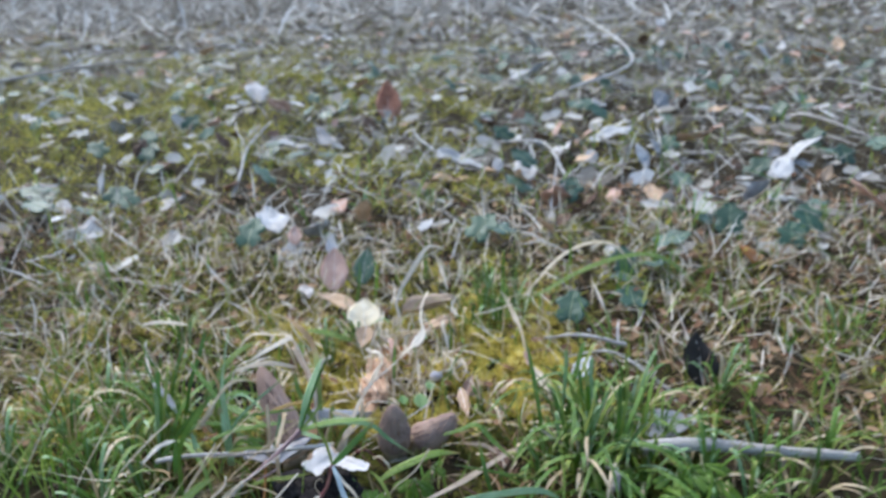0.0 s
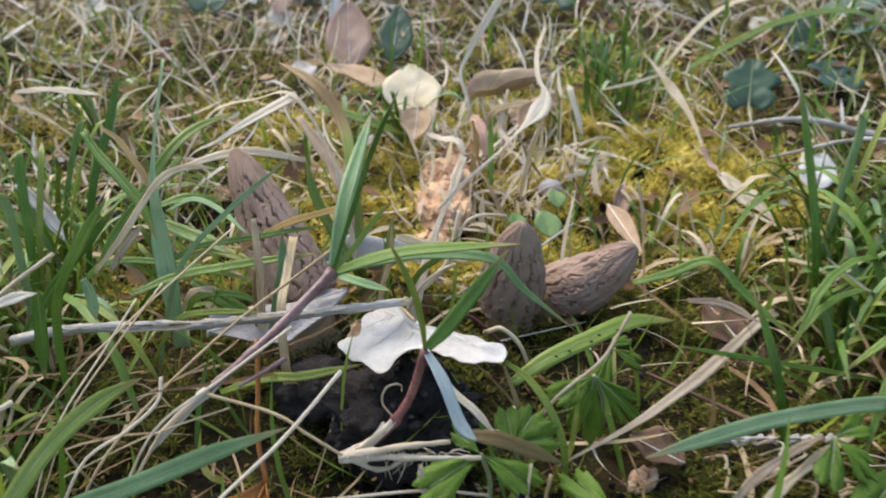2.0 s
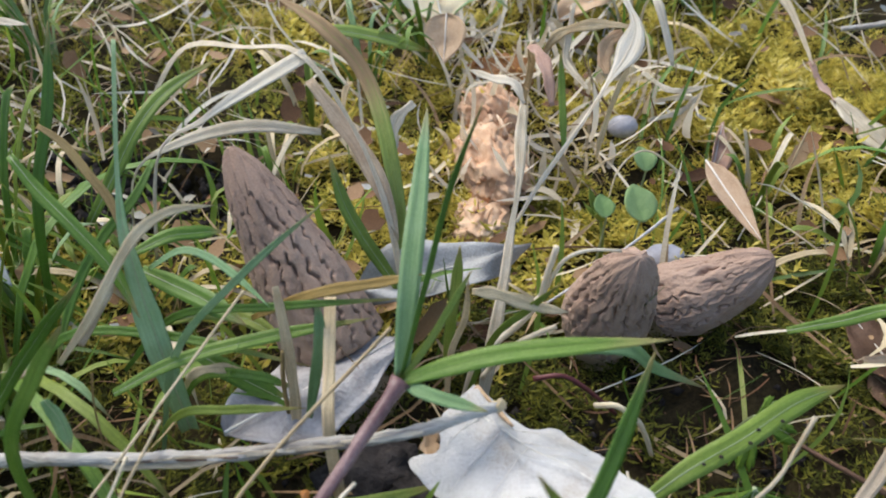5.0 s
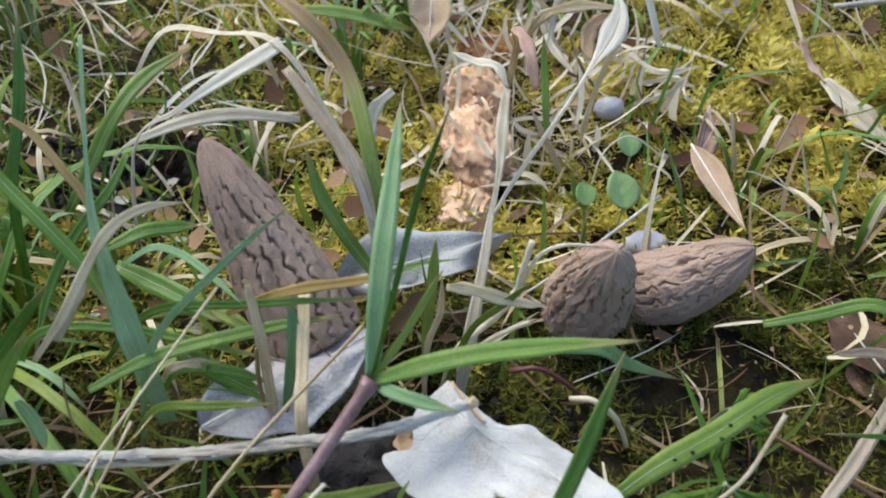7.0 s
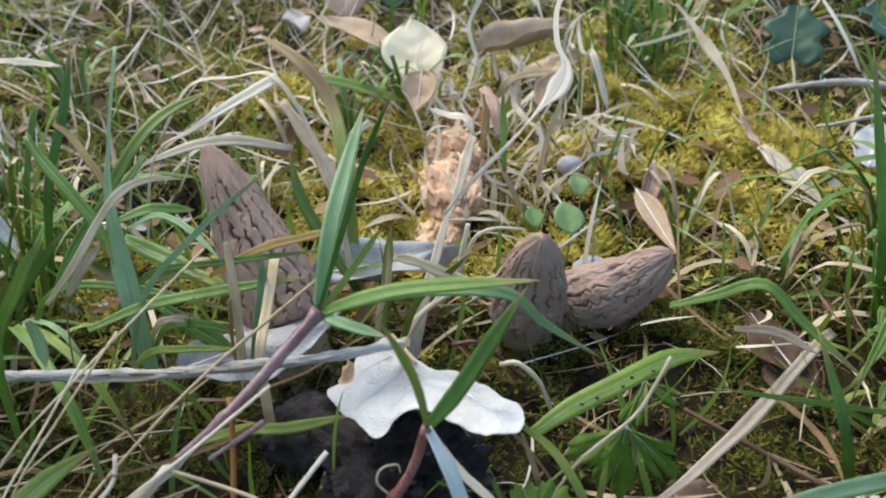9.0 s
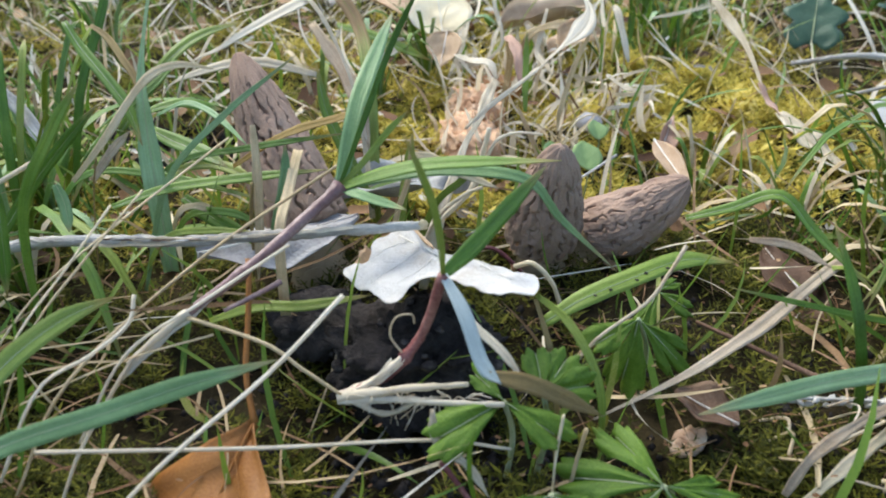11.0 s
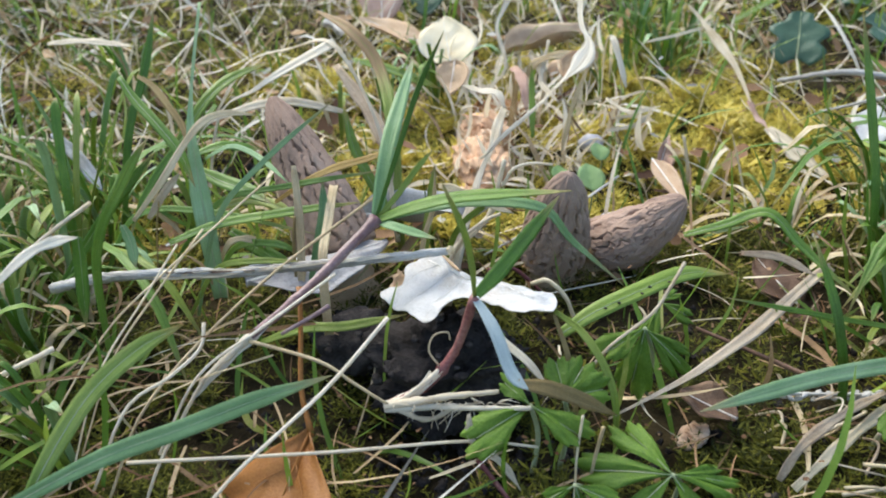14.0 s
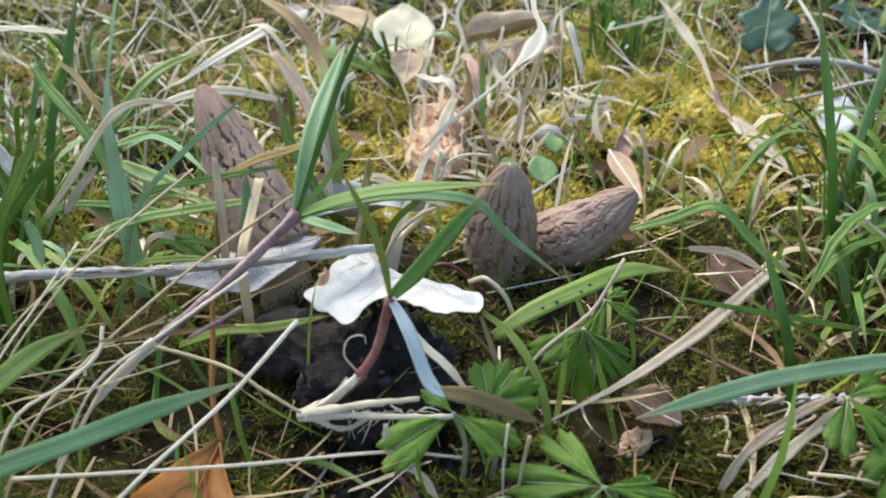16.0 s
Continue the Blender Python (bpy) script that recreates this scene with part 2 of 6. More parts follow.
WITHER = material("half_withered_blade", [(0.2, srgb(116, 132, 56)), (0.5, srgb(146, 158, 80)), (0.9, srgb(172, 170, 104))], 0.5, 1500, 90, 0.2, 0.2, lines=0.25, tip=srgb(170, 132, 100), wilts=0.55)
SEEDLING = material("pale_green_seedling", [(0.1, srgb(108, 140, 74)), (0.5, srgb(140, 168, 104)), (0.9, srgb(172, 192, 134))], 0.5, 1500, 120, 0.2, 0.25)
BLUE_BLADE = material("pale_blade_underside", [(0.1, srgb(146, 158, 156)), (0.5, srgb(178, 188, 186)), (0.9, srgb(204, 210, 208))], 0.4, 1500, 90, 0.15, 0.15, spec=0.5, lines=0.12)
PEBBLE = material("pale_pebble", [(0.1, srgb(150, 144, 146)), (0.5, srgb(190, 186, 190)), (0.9, srgb(220, 218, 220))], 0.6, 900, 120, 0.3)
VEIN = material("pale_vein", [(0.1, srgb(214, 204, 188)), (0.9, srgb(238, 234, 226))], 0.6, 1500, 90, 0.2, 0.1)
SPOT = material("black_spot", [(0.2, srgb(24, 20, 16)), (0.9, srgb(50, 40, 28))], 0.7, 1200, 90, 0.3)


# ---- the lie of the land ----
def step(a, b, x):
    t = np.clip((np.asarray(x, float) - a) / (b - a), 0, 1)
    return t * t * (3 - 2 * t)


WAVES = [(rng.uniform(0, 6.28), rng.uniform(0, 6.28), rng.uniform(0, 6.28)) for _ in range(24)]


def bumps(x, y, size):
    """Smooth unevenness of about that size, between -1 and 1."""
    out = 0
    for i, (a, b, c) in enumerate(WAVES[:8]):
        k = 6.28 / size * (0.6 + 0.12 * i)
        out = out + np.sin(k * (np.cos(a) * x + np.sin(a) * y) + b + 1.3 * np.sin(k * 0.7 * (np.cos(c) * x + np.sin(c) * y) + a))
    return out / 8


def land(x, y):
    x, y = np.asarray(x, float), np.asarray(y, float)
    h = -0.037 + 0.006 * step(0.37, 0.44, y) + 0.024 * step(0.60, 0.95, y)
    h = h + 0.010 * bumps(x, y, 0.11) + 0.004 * bumps(x + 3, y, 0.035)
    h = h + 0.022 * bumps(x, y + 5, 0.7) * step(0.7, 1.3, y)
    h = h - 0.012 * np.exp(-(((x + 0.182) / 0.024) ** 2 + ((y - 0.57) / 0.025) ** 2))
    h = h + 0.003 * np.exp(-(((x - 0.07) / 0.06) ** 2 + ((y - 0.62) / 0.06) ** 2))
    return h + 0.06 * bumps(x, y, 9.0) * step(4, 12, np.hypot(x, y))


def floor_at(x, y):
    return float(land(x, y))


# ---- mesh helpers ----
def part(name, bm, mat, parent=None, label=""):
    """Links a bmesh as one mesh object, under a thing or a part."""
    me = bpy.data.meshes.new(name)
    bm.to_mesh(me)
    bm.free()
    me.materials.append(mat)
    me.polygons.foreach_set("use_smooth", [True] * len(me.polygons))
    ob = new(name, me)
    if parent:
        ob.parent = parent
    if label:
        ob["label"] = label
    return ob


def thing(name, label, category, group="", kind="", at=(0, 0, 0)):
    ob = new(name)
    ob.location = at
    return tagged(ob, label, category, group, kind)


def glide(pts, n):
    """n + 1 points on a smooth line through pts."""
    p = [Vector(q) for q in pts]
    p = [p[0] * 2 - p[1]] + p + [p[-1] * 2 - p[-2]]
    out = []
    for i in range(n + 1):
        s = i / n * (len(p) - 3)
        k = min(int(s), len(p) - 4)
        t = s - k
        a, b, c, d = p[k:k + 4]
        out.append(0.5 * ((2 * b) + (c - a) * t + (2 * a - 5 * b + 4 * c - d) * t * t + (3 * b - a - 3 * c + d) * t ** 3))
    return out


def grass_width(u, tip=0.75, root=0.55):
    return (root + (1 - root) * min(1, u / 0.3)) * min(1, max(0.02, (1 - u) / (1 - tip)) ** 0.8 if u > tip else 1)


def ribbon(pts, width, face=(0, -0.6, 0.8), n=18, fold=0.25, thick=0.00016, turn=0.0, shape=grass_width, wave=0.0):
    """A blade along pts: folded along its middle rib, with two skins and closed edges."""
    bm = bmesh.new()
    lie, spots_ = bm.loops.layers.uv.new("lie"), {}
    line, rings = glide(pts, n), []
    for i, p in enumerate(line):
        u = i / n
        t = (line[min(i + 1, n)] - line[max(i - 1, 0)]).normalized()
        side = t.cross(Vector(face))
        if side.length < 1e-4:
            side = t.cross(Vector((1, 0, 0)))
        side = side.normalized()
        if turn:
            side = (Matrix.Rotation(turn * u, 3, t) @ side)
        up = side.cross(t).normalized()
        w = width * 0.5 * shape(u) * (1 + wave * math.sin(19 * u + width * 9e3))
        dip = up * (-fold * w)
        q = up * thick
        quiver = up * (wave * 0.4 * width * math.sin(13 * u))
        row = [p - side * w + quiver, p - side * w * 0.45 + dip * 0.55, p + dip, p + side * w * 0.45 + dip * 0.55, p + side * w - quiver]
        low = [v - q for v in reversed(row)]
        rings.append([bm.verts.new(v) for v in row + low])
        for j, vert in enumerate(rings[-1]):
            spots_[vert] = (u, 0.25 * (j if j < 5 else 9 - j))
    for a, b in zip(rings, rings[1:]):
        for j in range(10):
            bm.faces.new((a[j], a[(j + 1) % 10], b[(j + 1) % 10], b[j]))
    bm.faces.new(rings[0][::-1])
    bm.faces.new(rings[-1])
    for face_ in bm.faces:
        for corner in face_.loops:
            corner[lie].uv = spots_[corner.vert]
    return bm


def stalk(pts, r0, r1=None, n=16, sides=7, knots=(), rough=0.0):
    """A round stalk along pts; knots: places along it, 0 to 1, where it swells."""
    bm = bmesh.new()
    r1 = r0 if r1 is None else r1
    line, rings = glide(pts, n), []
    for i, p in enumerate(line):
        u = i / n
        t = (line[min(i + 1, n)] - line[max(i - 1, 0)]).normalized()
        side = t.cross(Vector((0.3, 0.2, 1))).normalized()
        up = side.cross(t)
        r = r0 + (r1 - r0) * u
        for k in knots:
            r *= 1 + 0.45 * math.exp(-((u - k) / 0.03) ** 2)
        ring = []
        for j in range(sides):
            a = 6.2832 * j / sides
            rr = r * (1 + rough * noise.noise((p * 400) + Vector((math.cos(a), math.sin(a), 0)) * 1.7))
            ring.append(bm.verts.new(p + (side * math.cos(a) + up * math.sin(a)) * rr))
        rings.append(ring)
    for a, b in zip(rings, rings[1:]):
        for j in range(sides):
            bm.faces.new((a[j], a[(j + 1) % sides], b[(j + 1) % sides], b[j]))
    bm.faces.new(rings[0][::-1])
    bm.faces.new(rings[-1])
    return bm


def oval(u):
    return math.sin(math.pi * min(1, u * 0.98 + 0.01) ** 0.8) ** 0.8


def heart(u):
    return (min(1, u / 0.10) ** 0.5) * (1 - u) ** 0.75 * 1.12


def lance(u):
    return math.sin(math.pi * u ** 0.75) ** 1.15


def leaf_sheet(length, width, shape=oval, cup=0.15, bend=0.0, ripple=0.08, notch=0.0, seed=0.0, thick=0.0003, teeth=0.0, nu=26, nv=9, torn=0.0):
    """A leaf that lies along +y from its base, face up, with two skins; cup lifts its sides, bend its tip."""
    bm = bmesh.new()
    top, low = [], []
    for i in range(nu + 1):
        u = i / nu
        ra, rb = [], []
        for j in range(nv + 1):
            v = j / nv * 2 - 1
            w = width * 0.5 * shape(u) * (1 + teeth * (((u * 17) % 1) - 0.5))
            w *= 1 - torn * max(0, noise.noise((u * 4 + seed, math.copysign(1, v) * 2, 1.0)))
            x = v * w
            y = length * (u - notch * abs(v) ** 1.5 * (1 - u) ** 3)
            z = cup * abs(x) ** 1.5 / (width ** 0.5) + bend * length * u * u
            z += ripple * width * noise.noise((u * 2.6 + seed, v * 1.3, seed)) * (0.3 + abs(v))
            z -= 0.03 * width * math.exp(-(v / 0.12) ** 2) * (1 - u)
            z += 0.012 * width * math.sin(u * 22 - abs(v) * 7) * (1 - abs(v) * 0.4)
            ra.append(bm.verts.new((x, y, z)))
            rb.append(bm.verts.new((x, y, z - thick)))
        top.append(ra)
        low.append(rb)
    for i in range(nu):
        for j in range(nv):
            bm.faces.new((top[i][j], top[i][j + 1], top[i + 1][j + 1], top[i + 1][j]))
            bm.faces.new((low[i][j], low[i + 1][j], low[i + 1][j + 1], low[i][j + 1]))
        bm.faces.new((top[i][0], top[i + 1][0], low[i + 1][0], low[i][0]))
        bm.faces.new((top[i][nv], low[i][nv], low[i + 1][nv], top[i + 1][nv]))
    for j in range(nv):
        bm.faces.new((top[0][j], low[0][j], low[0][j + 1], top[0][j + 1]))
        bm.faces.new((top[nu][j], top[nu][j + 1], low[nu][j + 1], low[nu][j]))
    return bm


def fallen_leaf(name, label, mat, m, length, width, veins=True, stem=0.0, category="leaf", group="", vein_mat=None, **shape):
    """A dead leaf: blade, middle rib and, where it shows, its stalk."""
    ob = thing(name, label, category, group)
    ob.matrix_world = m
    part("blade", leaf_sheet(length, width, **shape), mat, ob)
    bend, seed = shape.get("bend", 0.0), shape.get("seed", 0.0)
    if veins:
        rib = [(0, length * u, bend * length * u * u + 0.0003 + 0.012 * width * math.sin(u * 22)) for u in (0.0, 0.25, 0.5, 0.75, 0.97)]
        part("midrib", stalk(rib, 0.00045, 0.0001, 12, 5), vein_mat or VEIN, ob)
    if stem:
        part("leaf_stalk", stalk([(0, 0, 0), (0.1 * stem, -0.5 * stem, 0.1 * stem), (0.05 * stem, -stem, 0.0)], 0.0006, 0.0005, 8, 6), vein_mat or VEIN, ob)
    return ob


def many(name, label, verts, faces, mat, category):
    """One object of things that nobody could count, from arrays."""
    me = bpy.data.meshes.new(name)
    nv, nf, k = len(verts), len(faces), faces.shape[1]
    me.vertices.add(nv)
    me.vertices.foreach_set("co", verts.astype(np.float32).ravel())
    me.loops.add(nf * k)
    me.loops.foreach_set("vertex_index", faces.astype(np.int32).ravel())
    me.polygons.add(nf)
    me.polygons.foreach_set("loop_start", np.arange(0, nf * k, k, dtype=np.int32))
    me.polygons.foreach_set("use_smooth", np.ones(nf, dtype=bool))
    me.update(calc_edges=True)
    me.materials.append(mat)
    return tagged(new(name, me), label, category, kind="stuff")


def blades(x, y, z, length, width, lean, heading, bow, segs=6, twist=None):
    """Arrays of many blades. lean: from upright, in radians; bow: how much further each leans at its tip."""
    n = len(x)
    u = np.linspace(0, 1, segs + 1)
    a = lean[:, None] + bow[:, None] * u[None]
    ds = length[:, None] / segs
    r = np.concatenate([np.zeros((n, 1)), np.cumsum(np.sin(a[:, :-1]) * ds, 1)], 1)
    up = np.concatenate([np.zeros((n, 1)), np.cumsum(np.cos(a[:, :-1]) * ds, 1)], 1)
    cx, sx = np.cos(heading)[:, None], np.sin(heading)[:, None]
    sway = (rng.normal(0, 0.12, n)[:, None] * length[:, None]) * np.sin(u * 2.6)[None]
    px, py, pz = x[:, None] + r * cx - sway * sx, y[:, None] + r * sx + sway * cx, z[:, None] + up
    w = width[:, None] * 0.5 * np.minimum(1, 0.6 + u * 2)[None] * np.minimum(1, (1.02 - u) / 0.35)[None] ** 0.8
    tw = (rng.uniform(-0.9, 0.9, n) if twist is None else twist)[:, None] * (0.3 + u)[None]
    wx, wy, wz = -sx * np.cos(tw), cx * np.cos(tw), np.sin(tw)
    left = np.stack([px - wx * w, py - wy * w, pz - wz * w], -1)
    mid = np.stack([px, py, pz - 0.25 * w], -1)
    right = np.stack([px + wx * w, py + wy * w, pz + wz * w], -1)
    v = np.stack([left, mid, right], 2).reshape(n, -1, 3)
    k = np.arange(segs)[:, None] * 3
    f = np.concatenate([k + np.array([[0, 1, 4, 3]]), k + np.array([[1, 2, 5, 4]])], 0)
    per = (segs + 1) * 3
    return v.reshape(-1, 3), (f[None] + (np.arange(n) * per)[:, None, None]).reshape(-1, 4)


def scattered(n, x0, x1, y0, y1, keep):
    """Up to n places in a field, thinned by keep(x, y) between 0 and 1."""
    x, y = rng.uniform(x0, x1, n), rng.uniform(y0, y1, n)
    k = rng.uniform(0, 1, n) < keep(x, y)
    return x[k], y[k]


def spot(x, y, cx, cy, rx, ry):
    return np.exp(-((x - cx) / rx) ** 2 - ((y - cy) / ry) ** 2)


# ---- ground: one sheet from under the camera to the horizon ----
def axis(fine0, fine1, d, far):
    out = list(np.arange(fine0, fine1 + d / 2, d))
    s, lo, hi = d, out[0], out[-1]
    left, right = [], []
    while hi < far or lo > -far:
        s *= 1.22
        lo, hi = lo - s, hi + s
        left.append(lo)
        right.append(hi)
    return np.array(left[::-1] + out + right)


gx, gy = axis(-0.45, 0.45, 0.0075, 90), axis(0.25, 1.1, 0.0075, 90)
GX, GY = np.meshgrid(gx, gy)
GZ = land(GX, GY) + 0.0022 * bumps(GX, GY, 0.016) - 0.003
idx = np.arange(GX.size).reshape(GX.shape)
quads = np.stack([idx[:-1, :-1], idx[:-1, 1:], idx[1:, 1:], idx[1:, :-1]], -1).reshape(-1, 4)
ground = many("ground", "dark crumbly woodland soil under moss and litter", np.stack([GX, GY, GZ], -1).reshape(-1, 3), quads, SOIL, "ground")
ground["kind"] = "structure"


# ---- morels ----
def morel_cap(tip, base, radius, cols, rows, depth, seed, plump=0.0, curve=(0, 0, 0), taper=0.50, open_=1.0, blunt=0.22, belly=1.8):
    """A cap of wavy upright ridges with deep slits and pits between, closed over at its blunt top."""
    bm = bmesh.new()
    tip, base = Vector(tip), Vector(base)
    axis_ = (tip - base)
    length = axis_.length
    turn = axis_.to_track_quat("Z", "Y").to_matrix()
    na, nv = 216, 130
    rings = []
    for i in range(nv + 1):
        v = i / nv
        prof = (0.94 + 0.06 * math.sin(math.pi * min(1, v * 1.6)) + plump * math.sin(math.pi * v)) * (1 - taper * v ** belly)
        cap = max(0.0, 1 - max(0, (v - 1 + blunt) / blunt) ** 2.2) ** 0.5
        foot = min(1.0, (v / 0.06 + 0.35)) ** 0.5
        ring = []
        for j in range(na):
            a = 6.28318 * j / na
            c, s = math.cos(a), math.sin(a)
            q = Vector((c * 1.3, s * 1.3, v * 2.2 + seed))
            wob = 0.26 * noise.noise(q * 1.5) + 0.16 * noise.noise(Vector((c * 3, s * 3, v * 16 + seed)))
            k = a / 6.28318 * cols + wob * 1.5
            col = math.floor(k) % cols
            fu = k - math.floor(k)
            own = noise.noise((col * 3.7, seed, 0.5))
            w = v * rows * (1 + 0.35 * own) + 7 * noise.noise((col * 5.3, 2.2, seed)) + 0.5 * noise.noise(q * 3.0)
            row = math.floor(w)
            fw = w - row
            wide = 0.17 * open_ + 0.10 * noise.noise((col * 1.9, row * 2.3, seed)) + plump * 0.9
            off = 0.5 + 0.2 * noise.noise((col * 2.9, row * 1.7, seed + 4)) + 0.10 * math.sin(fw * 9) + 0.16 * noise.noise((fw * 5, col * 1.1, row * 2.0 + seed))
            slit = min(1.0, max(0.0, (max(0.08, wide) - abs(fu - off)) / 0.07))
            ends = max(0.0, min(1.0, min(fw, 1 - fw) / 0.16))
            pit = slit * ends
            pit *= max(0, min(1, (0.86 - v) / 0.18)) * max(0.15, min(1, 0.65 + 1.2 * noise.noise((col * 4.1, row * 3.1, seed + 9))))
            groove = 0.05 * max(0.0, 1 - abs(fu - off) / 0.5) * max(0, min(1, (0.82 - v) / 0.25))
            r = radius * prof * cap * foot - depth * (pit + groove) * (0.4 + 0.6 * cap)
            r += 0.00030 * noise.noise(q * 9) + 0.0008 * noise.noise(q * 2.6) + 0.00014 * noise.noise(q * 40)
            r = max(0.0004, r)
            bowed = Vector(curve) * math.sin(math.pi * v)
            ring.append(bm.verts.new(base + bowed + turn @ Vector((c * r, s * r, v * length))))
        rings.append(ring)
    for a, b in zip(rings, rings[1:]):
        for j in range(na):
            bm.faces.new((a[j], a[(j + 1) % na], b[(j + 1) % na], b[j]))
    bm.faces.new(rings[-1])
    bm.faces.new(rings[0][::-1])
    return bm


def morel(label, tip, base, foot, radius, **shape):
    ob = thing("morel", label, "mushroom", "morels in the moss")
    part("cap", morel_cap(tip, base, radius, **shape), MOREL, ob)
    b = Vector(base)
    inner = b + (Vector(tip) - b) * 0.12
    part("stem", stalk([foot, tuple((Vector(foot) + b) / 2), tuple(inner)], radius * 0.72, radius * 0.62, 14, 18, rough=0.25), MOREL_STEM, ob, "pale tan hollow stem")
    return ob


morel("tall grey-brown morel leaning back, with long dark slits", (-0.138, 0.501, 0.037), (-0.112, 0.466, -0.012), (-0.105, 0.460, -0.040), 0.0151, cols=18, rows=9, depth=0.0036, seed=1.3, taper=0.60, open_=0.42, blunt=0.36, belly=1.5)
morel("squat grey-brown morel with a broad honeycombed cap", (-0.032, 0.464, 0.0215), (-0.0345, 0.478, -0.020), (-0.034, 0.480, -0.040), 0.0134, cols=16, rows=7, depth=0.0028, seed=5.1, plump=0.05, taper=0.60, open_=0.75, blunt=0.30, belly=1.5)
morel("small grey-brown morel leaning over to the side", (0.0134, 0.4785, 0.0030), (-0.0150, 0.4855, -0.0215), (-0.022, 0.487, -0.040), 0.0122, cols=15, rows=6, depth=0.0019, seed=8.4, plump=0.02, curve=(0.001, 0, -0.003), taper=0.50, open_=0.45, blunt=0.32)




# ---- black clod under the white leaf ----
def lump(size, seed, rough=0.3, rounds=4):
    bm = bmesh.new()
    bmesh.ops.create_icosphere(bm, subdivisions=rounds, radius=1.0)
    for v in bm.verts:
        d = v.co.normalized()
        k = 1 + rough * noise.noise(d * 1.6 + Vector((seed, 0, 0))) + rough * 0.5 * noise.noise(d * 4.2 + Vector((0, seed, 0))) + rough * 0.36 * noise.noise(d * 11) + rough * 0.3 * noise.noise(d * 26)
        v.co = Vector((d.x * size[0], d.y * size[1], d.z * size[2])) * k
    return bm


def rest_on(name, label, category, bm, mat, at, group="", turn=0):
    ob = part(name, bm, mat)
    ob.matrix_world = pose(*at, 0, 0, turn)
    return tagged(ob, label, category, group)


big_clod = rest_on("soil_clod", "black crumbly clod of damp earth in the moss", "soil", lump((0.025, 0.016, 0.0145), 3.0, 0.45, 5), CLOD, (-0.075, 0.411, -0.019), "clods")
small_clod = rest_on("soil_clod", "black crumbly clod of damp earth in the moss", "soil", lump((0.013, 0.011, 0.010), 7.7, 0.4), CLOD, (-0.104, 0.430, -0.022), "clods")
for clod, count in ((big_clod, 44), (small_clod, 16)):
    faces_ = [v.co for v in clod.data.vertices if v.co.z > -0.003]
    for k in range(count):
        p = faces_[int(rng.integers(len(faces_)))]
        s = rng.uniform(0.0006, 0.0022)
        crumb = part("crumb", lump((s, s * rng.uniform(0.7, 1.1), s * 0.8), k * 1.7, 0.5, 2), CLOD, clod)
        crumb.location = p * 1.01
rest_on("pebble", "smooth pale grey pebble in the moss", "stone", lump((0.006, 0.005, 0.0045), 2.0, 0.08, 3), PEBBLE, (-0.004, 0.578, floor_at(-0.004, 0.578) + 0.008), "pebbles")
rest_on("pebble", "smooth pale grey pebble in the moss", "stone", lump((0.007, 0.005, 0.004), 4.0, 0.12, 3), PEBBLE, (-0.006, 0.508, floor_at(-0.006, 0.508) + 0.006), "pebbles")

# ---- leaves round the morels ----
def winged_leaf():
    """A broad leaf with two lobes about a notch: one hangs down, the other is lifted."""
    rim = glide([(-0.0773, 0.4370, 0.0092), (-0.0726, 0.4328, 0.0074), (-0.0662, 0.4262, 0.0062), (-0.0588, 0.4262, 0.0046), (-0.0555, 0.4225, 0.0050), (-0.0518, 0.4160, 0.0082), (-0.0462, 0.4062, 0.0138), (-0.0438, 0.3995, 0.0168),
                 (-0.0448, 0.3945, 0.0160), (-0.0511, 0.3920, 0.0170), (-0.0580, 0.3958, 0.0155), (-0.0660, 0.4034, 0.0132), (-0.0700, 0.4048, 0.0127), (-0.0742, 0.4036, 0.0108), (-0.0788, 0.4000, 0.0082), (-0.0848, 0.4075, 0.0068),
                 (-0.0938, 0.4205, 0.0038), (-0.0868, 0.4215, 0.0068), (-0.0858, 0.4290, 0.0084), (-0.0773, 0.4370, 0.0092)], 170)[:-1]
    bm, mid = bmesh.new(), Vector((-0.0705, 0.4165, 0.0118))
    steps, n, rings = 18, len(rim), []
    for k in range(1, steps + 1):
        e = k / steps
        ring = []
        for r in rim:
            p = mid + (r - mid) * e * (1 + (0.016 * noise.noise(r * 520) if e > 0.93 else 0))
            p.z += (0.0017 * noise.noise(p * 75) + 0.0010 * noise.noise(p * 190)) * min(1, 1.6 * e) + 0.0007 * e * e * noise.noise(p * 330)
            p.z += 0.0009 * e * (1 - e) * 4 * math.sin(260 * (p.x + 0.8 * p.y))
            ring.append(p)
        rings.append(ring)
    for low in (0, 1):
        sink = Vector((0, 0, low * 0.0003))
        c = bm.verts.new(mid - sink)
        vs = [[bm.verts.new(p - sink) for p in r] for r in rings]
        for i_ in range(n):
            bm.faces.new((c, vs[0][i_], vs[0][(i_ + 1) % n]))
            for a, b in zip(vs, vs[1:]):
                bm.faces.new((a[i_], b[i_], b[(i_ + 1) % n], a[(i_ + 1) % n]))
    return bm, [p for r in rings for p in r] + [mid]


def vein(a, b, r, parent, name, sheet):
    pts = []
    for k in range(9):
        p = Vector((a[0] + (b[0] - a[0]) * k / 8, a[1] + (b[1] - a[1]) * k / 8, 0))
        near = sorted(sheet, key=lambda q: (q.x - p.x) ** 2 + (q.y - p.y) ** 2)[:4]
        pts.append((p.x, p.y, sum(q.z for q in near) / 4 + 0.00006))
    part(name, stalk(pts, r, r * 0.4, 16, 5), VEIN, parent)


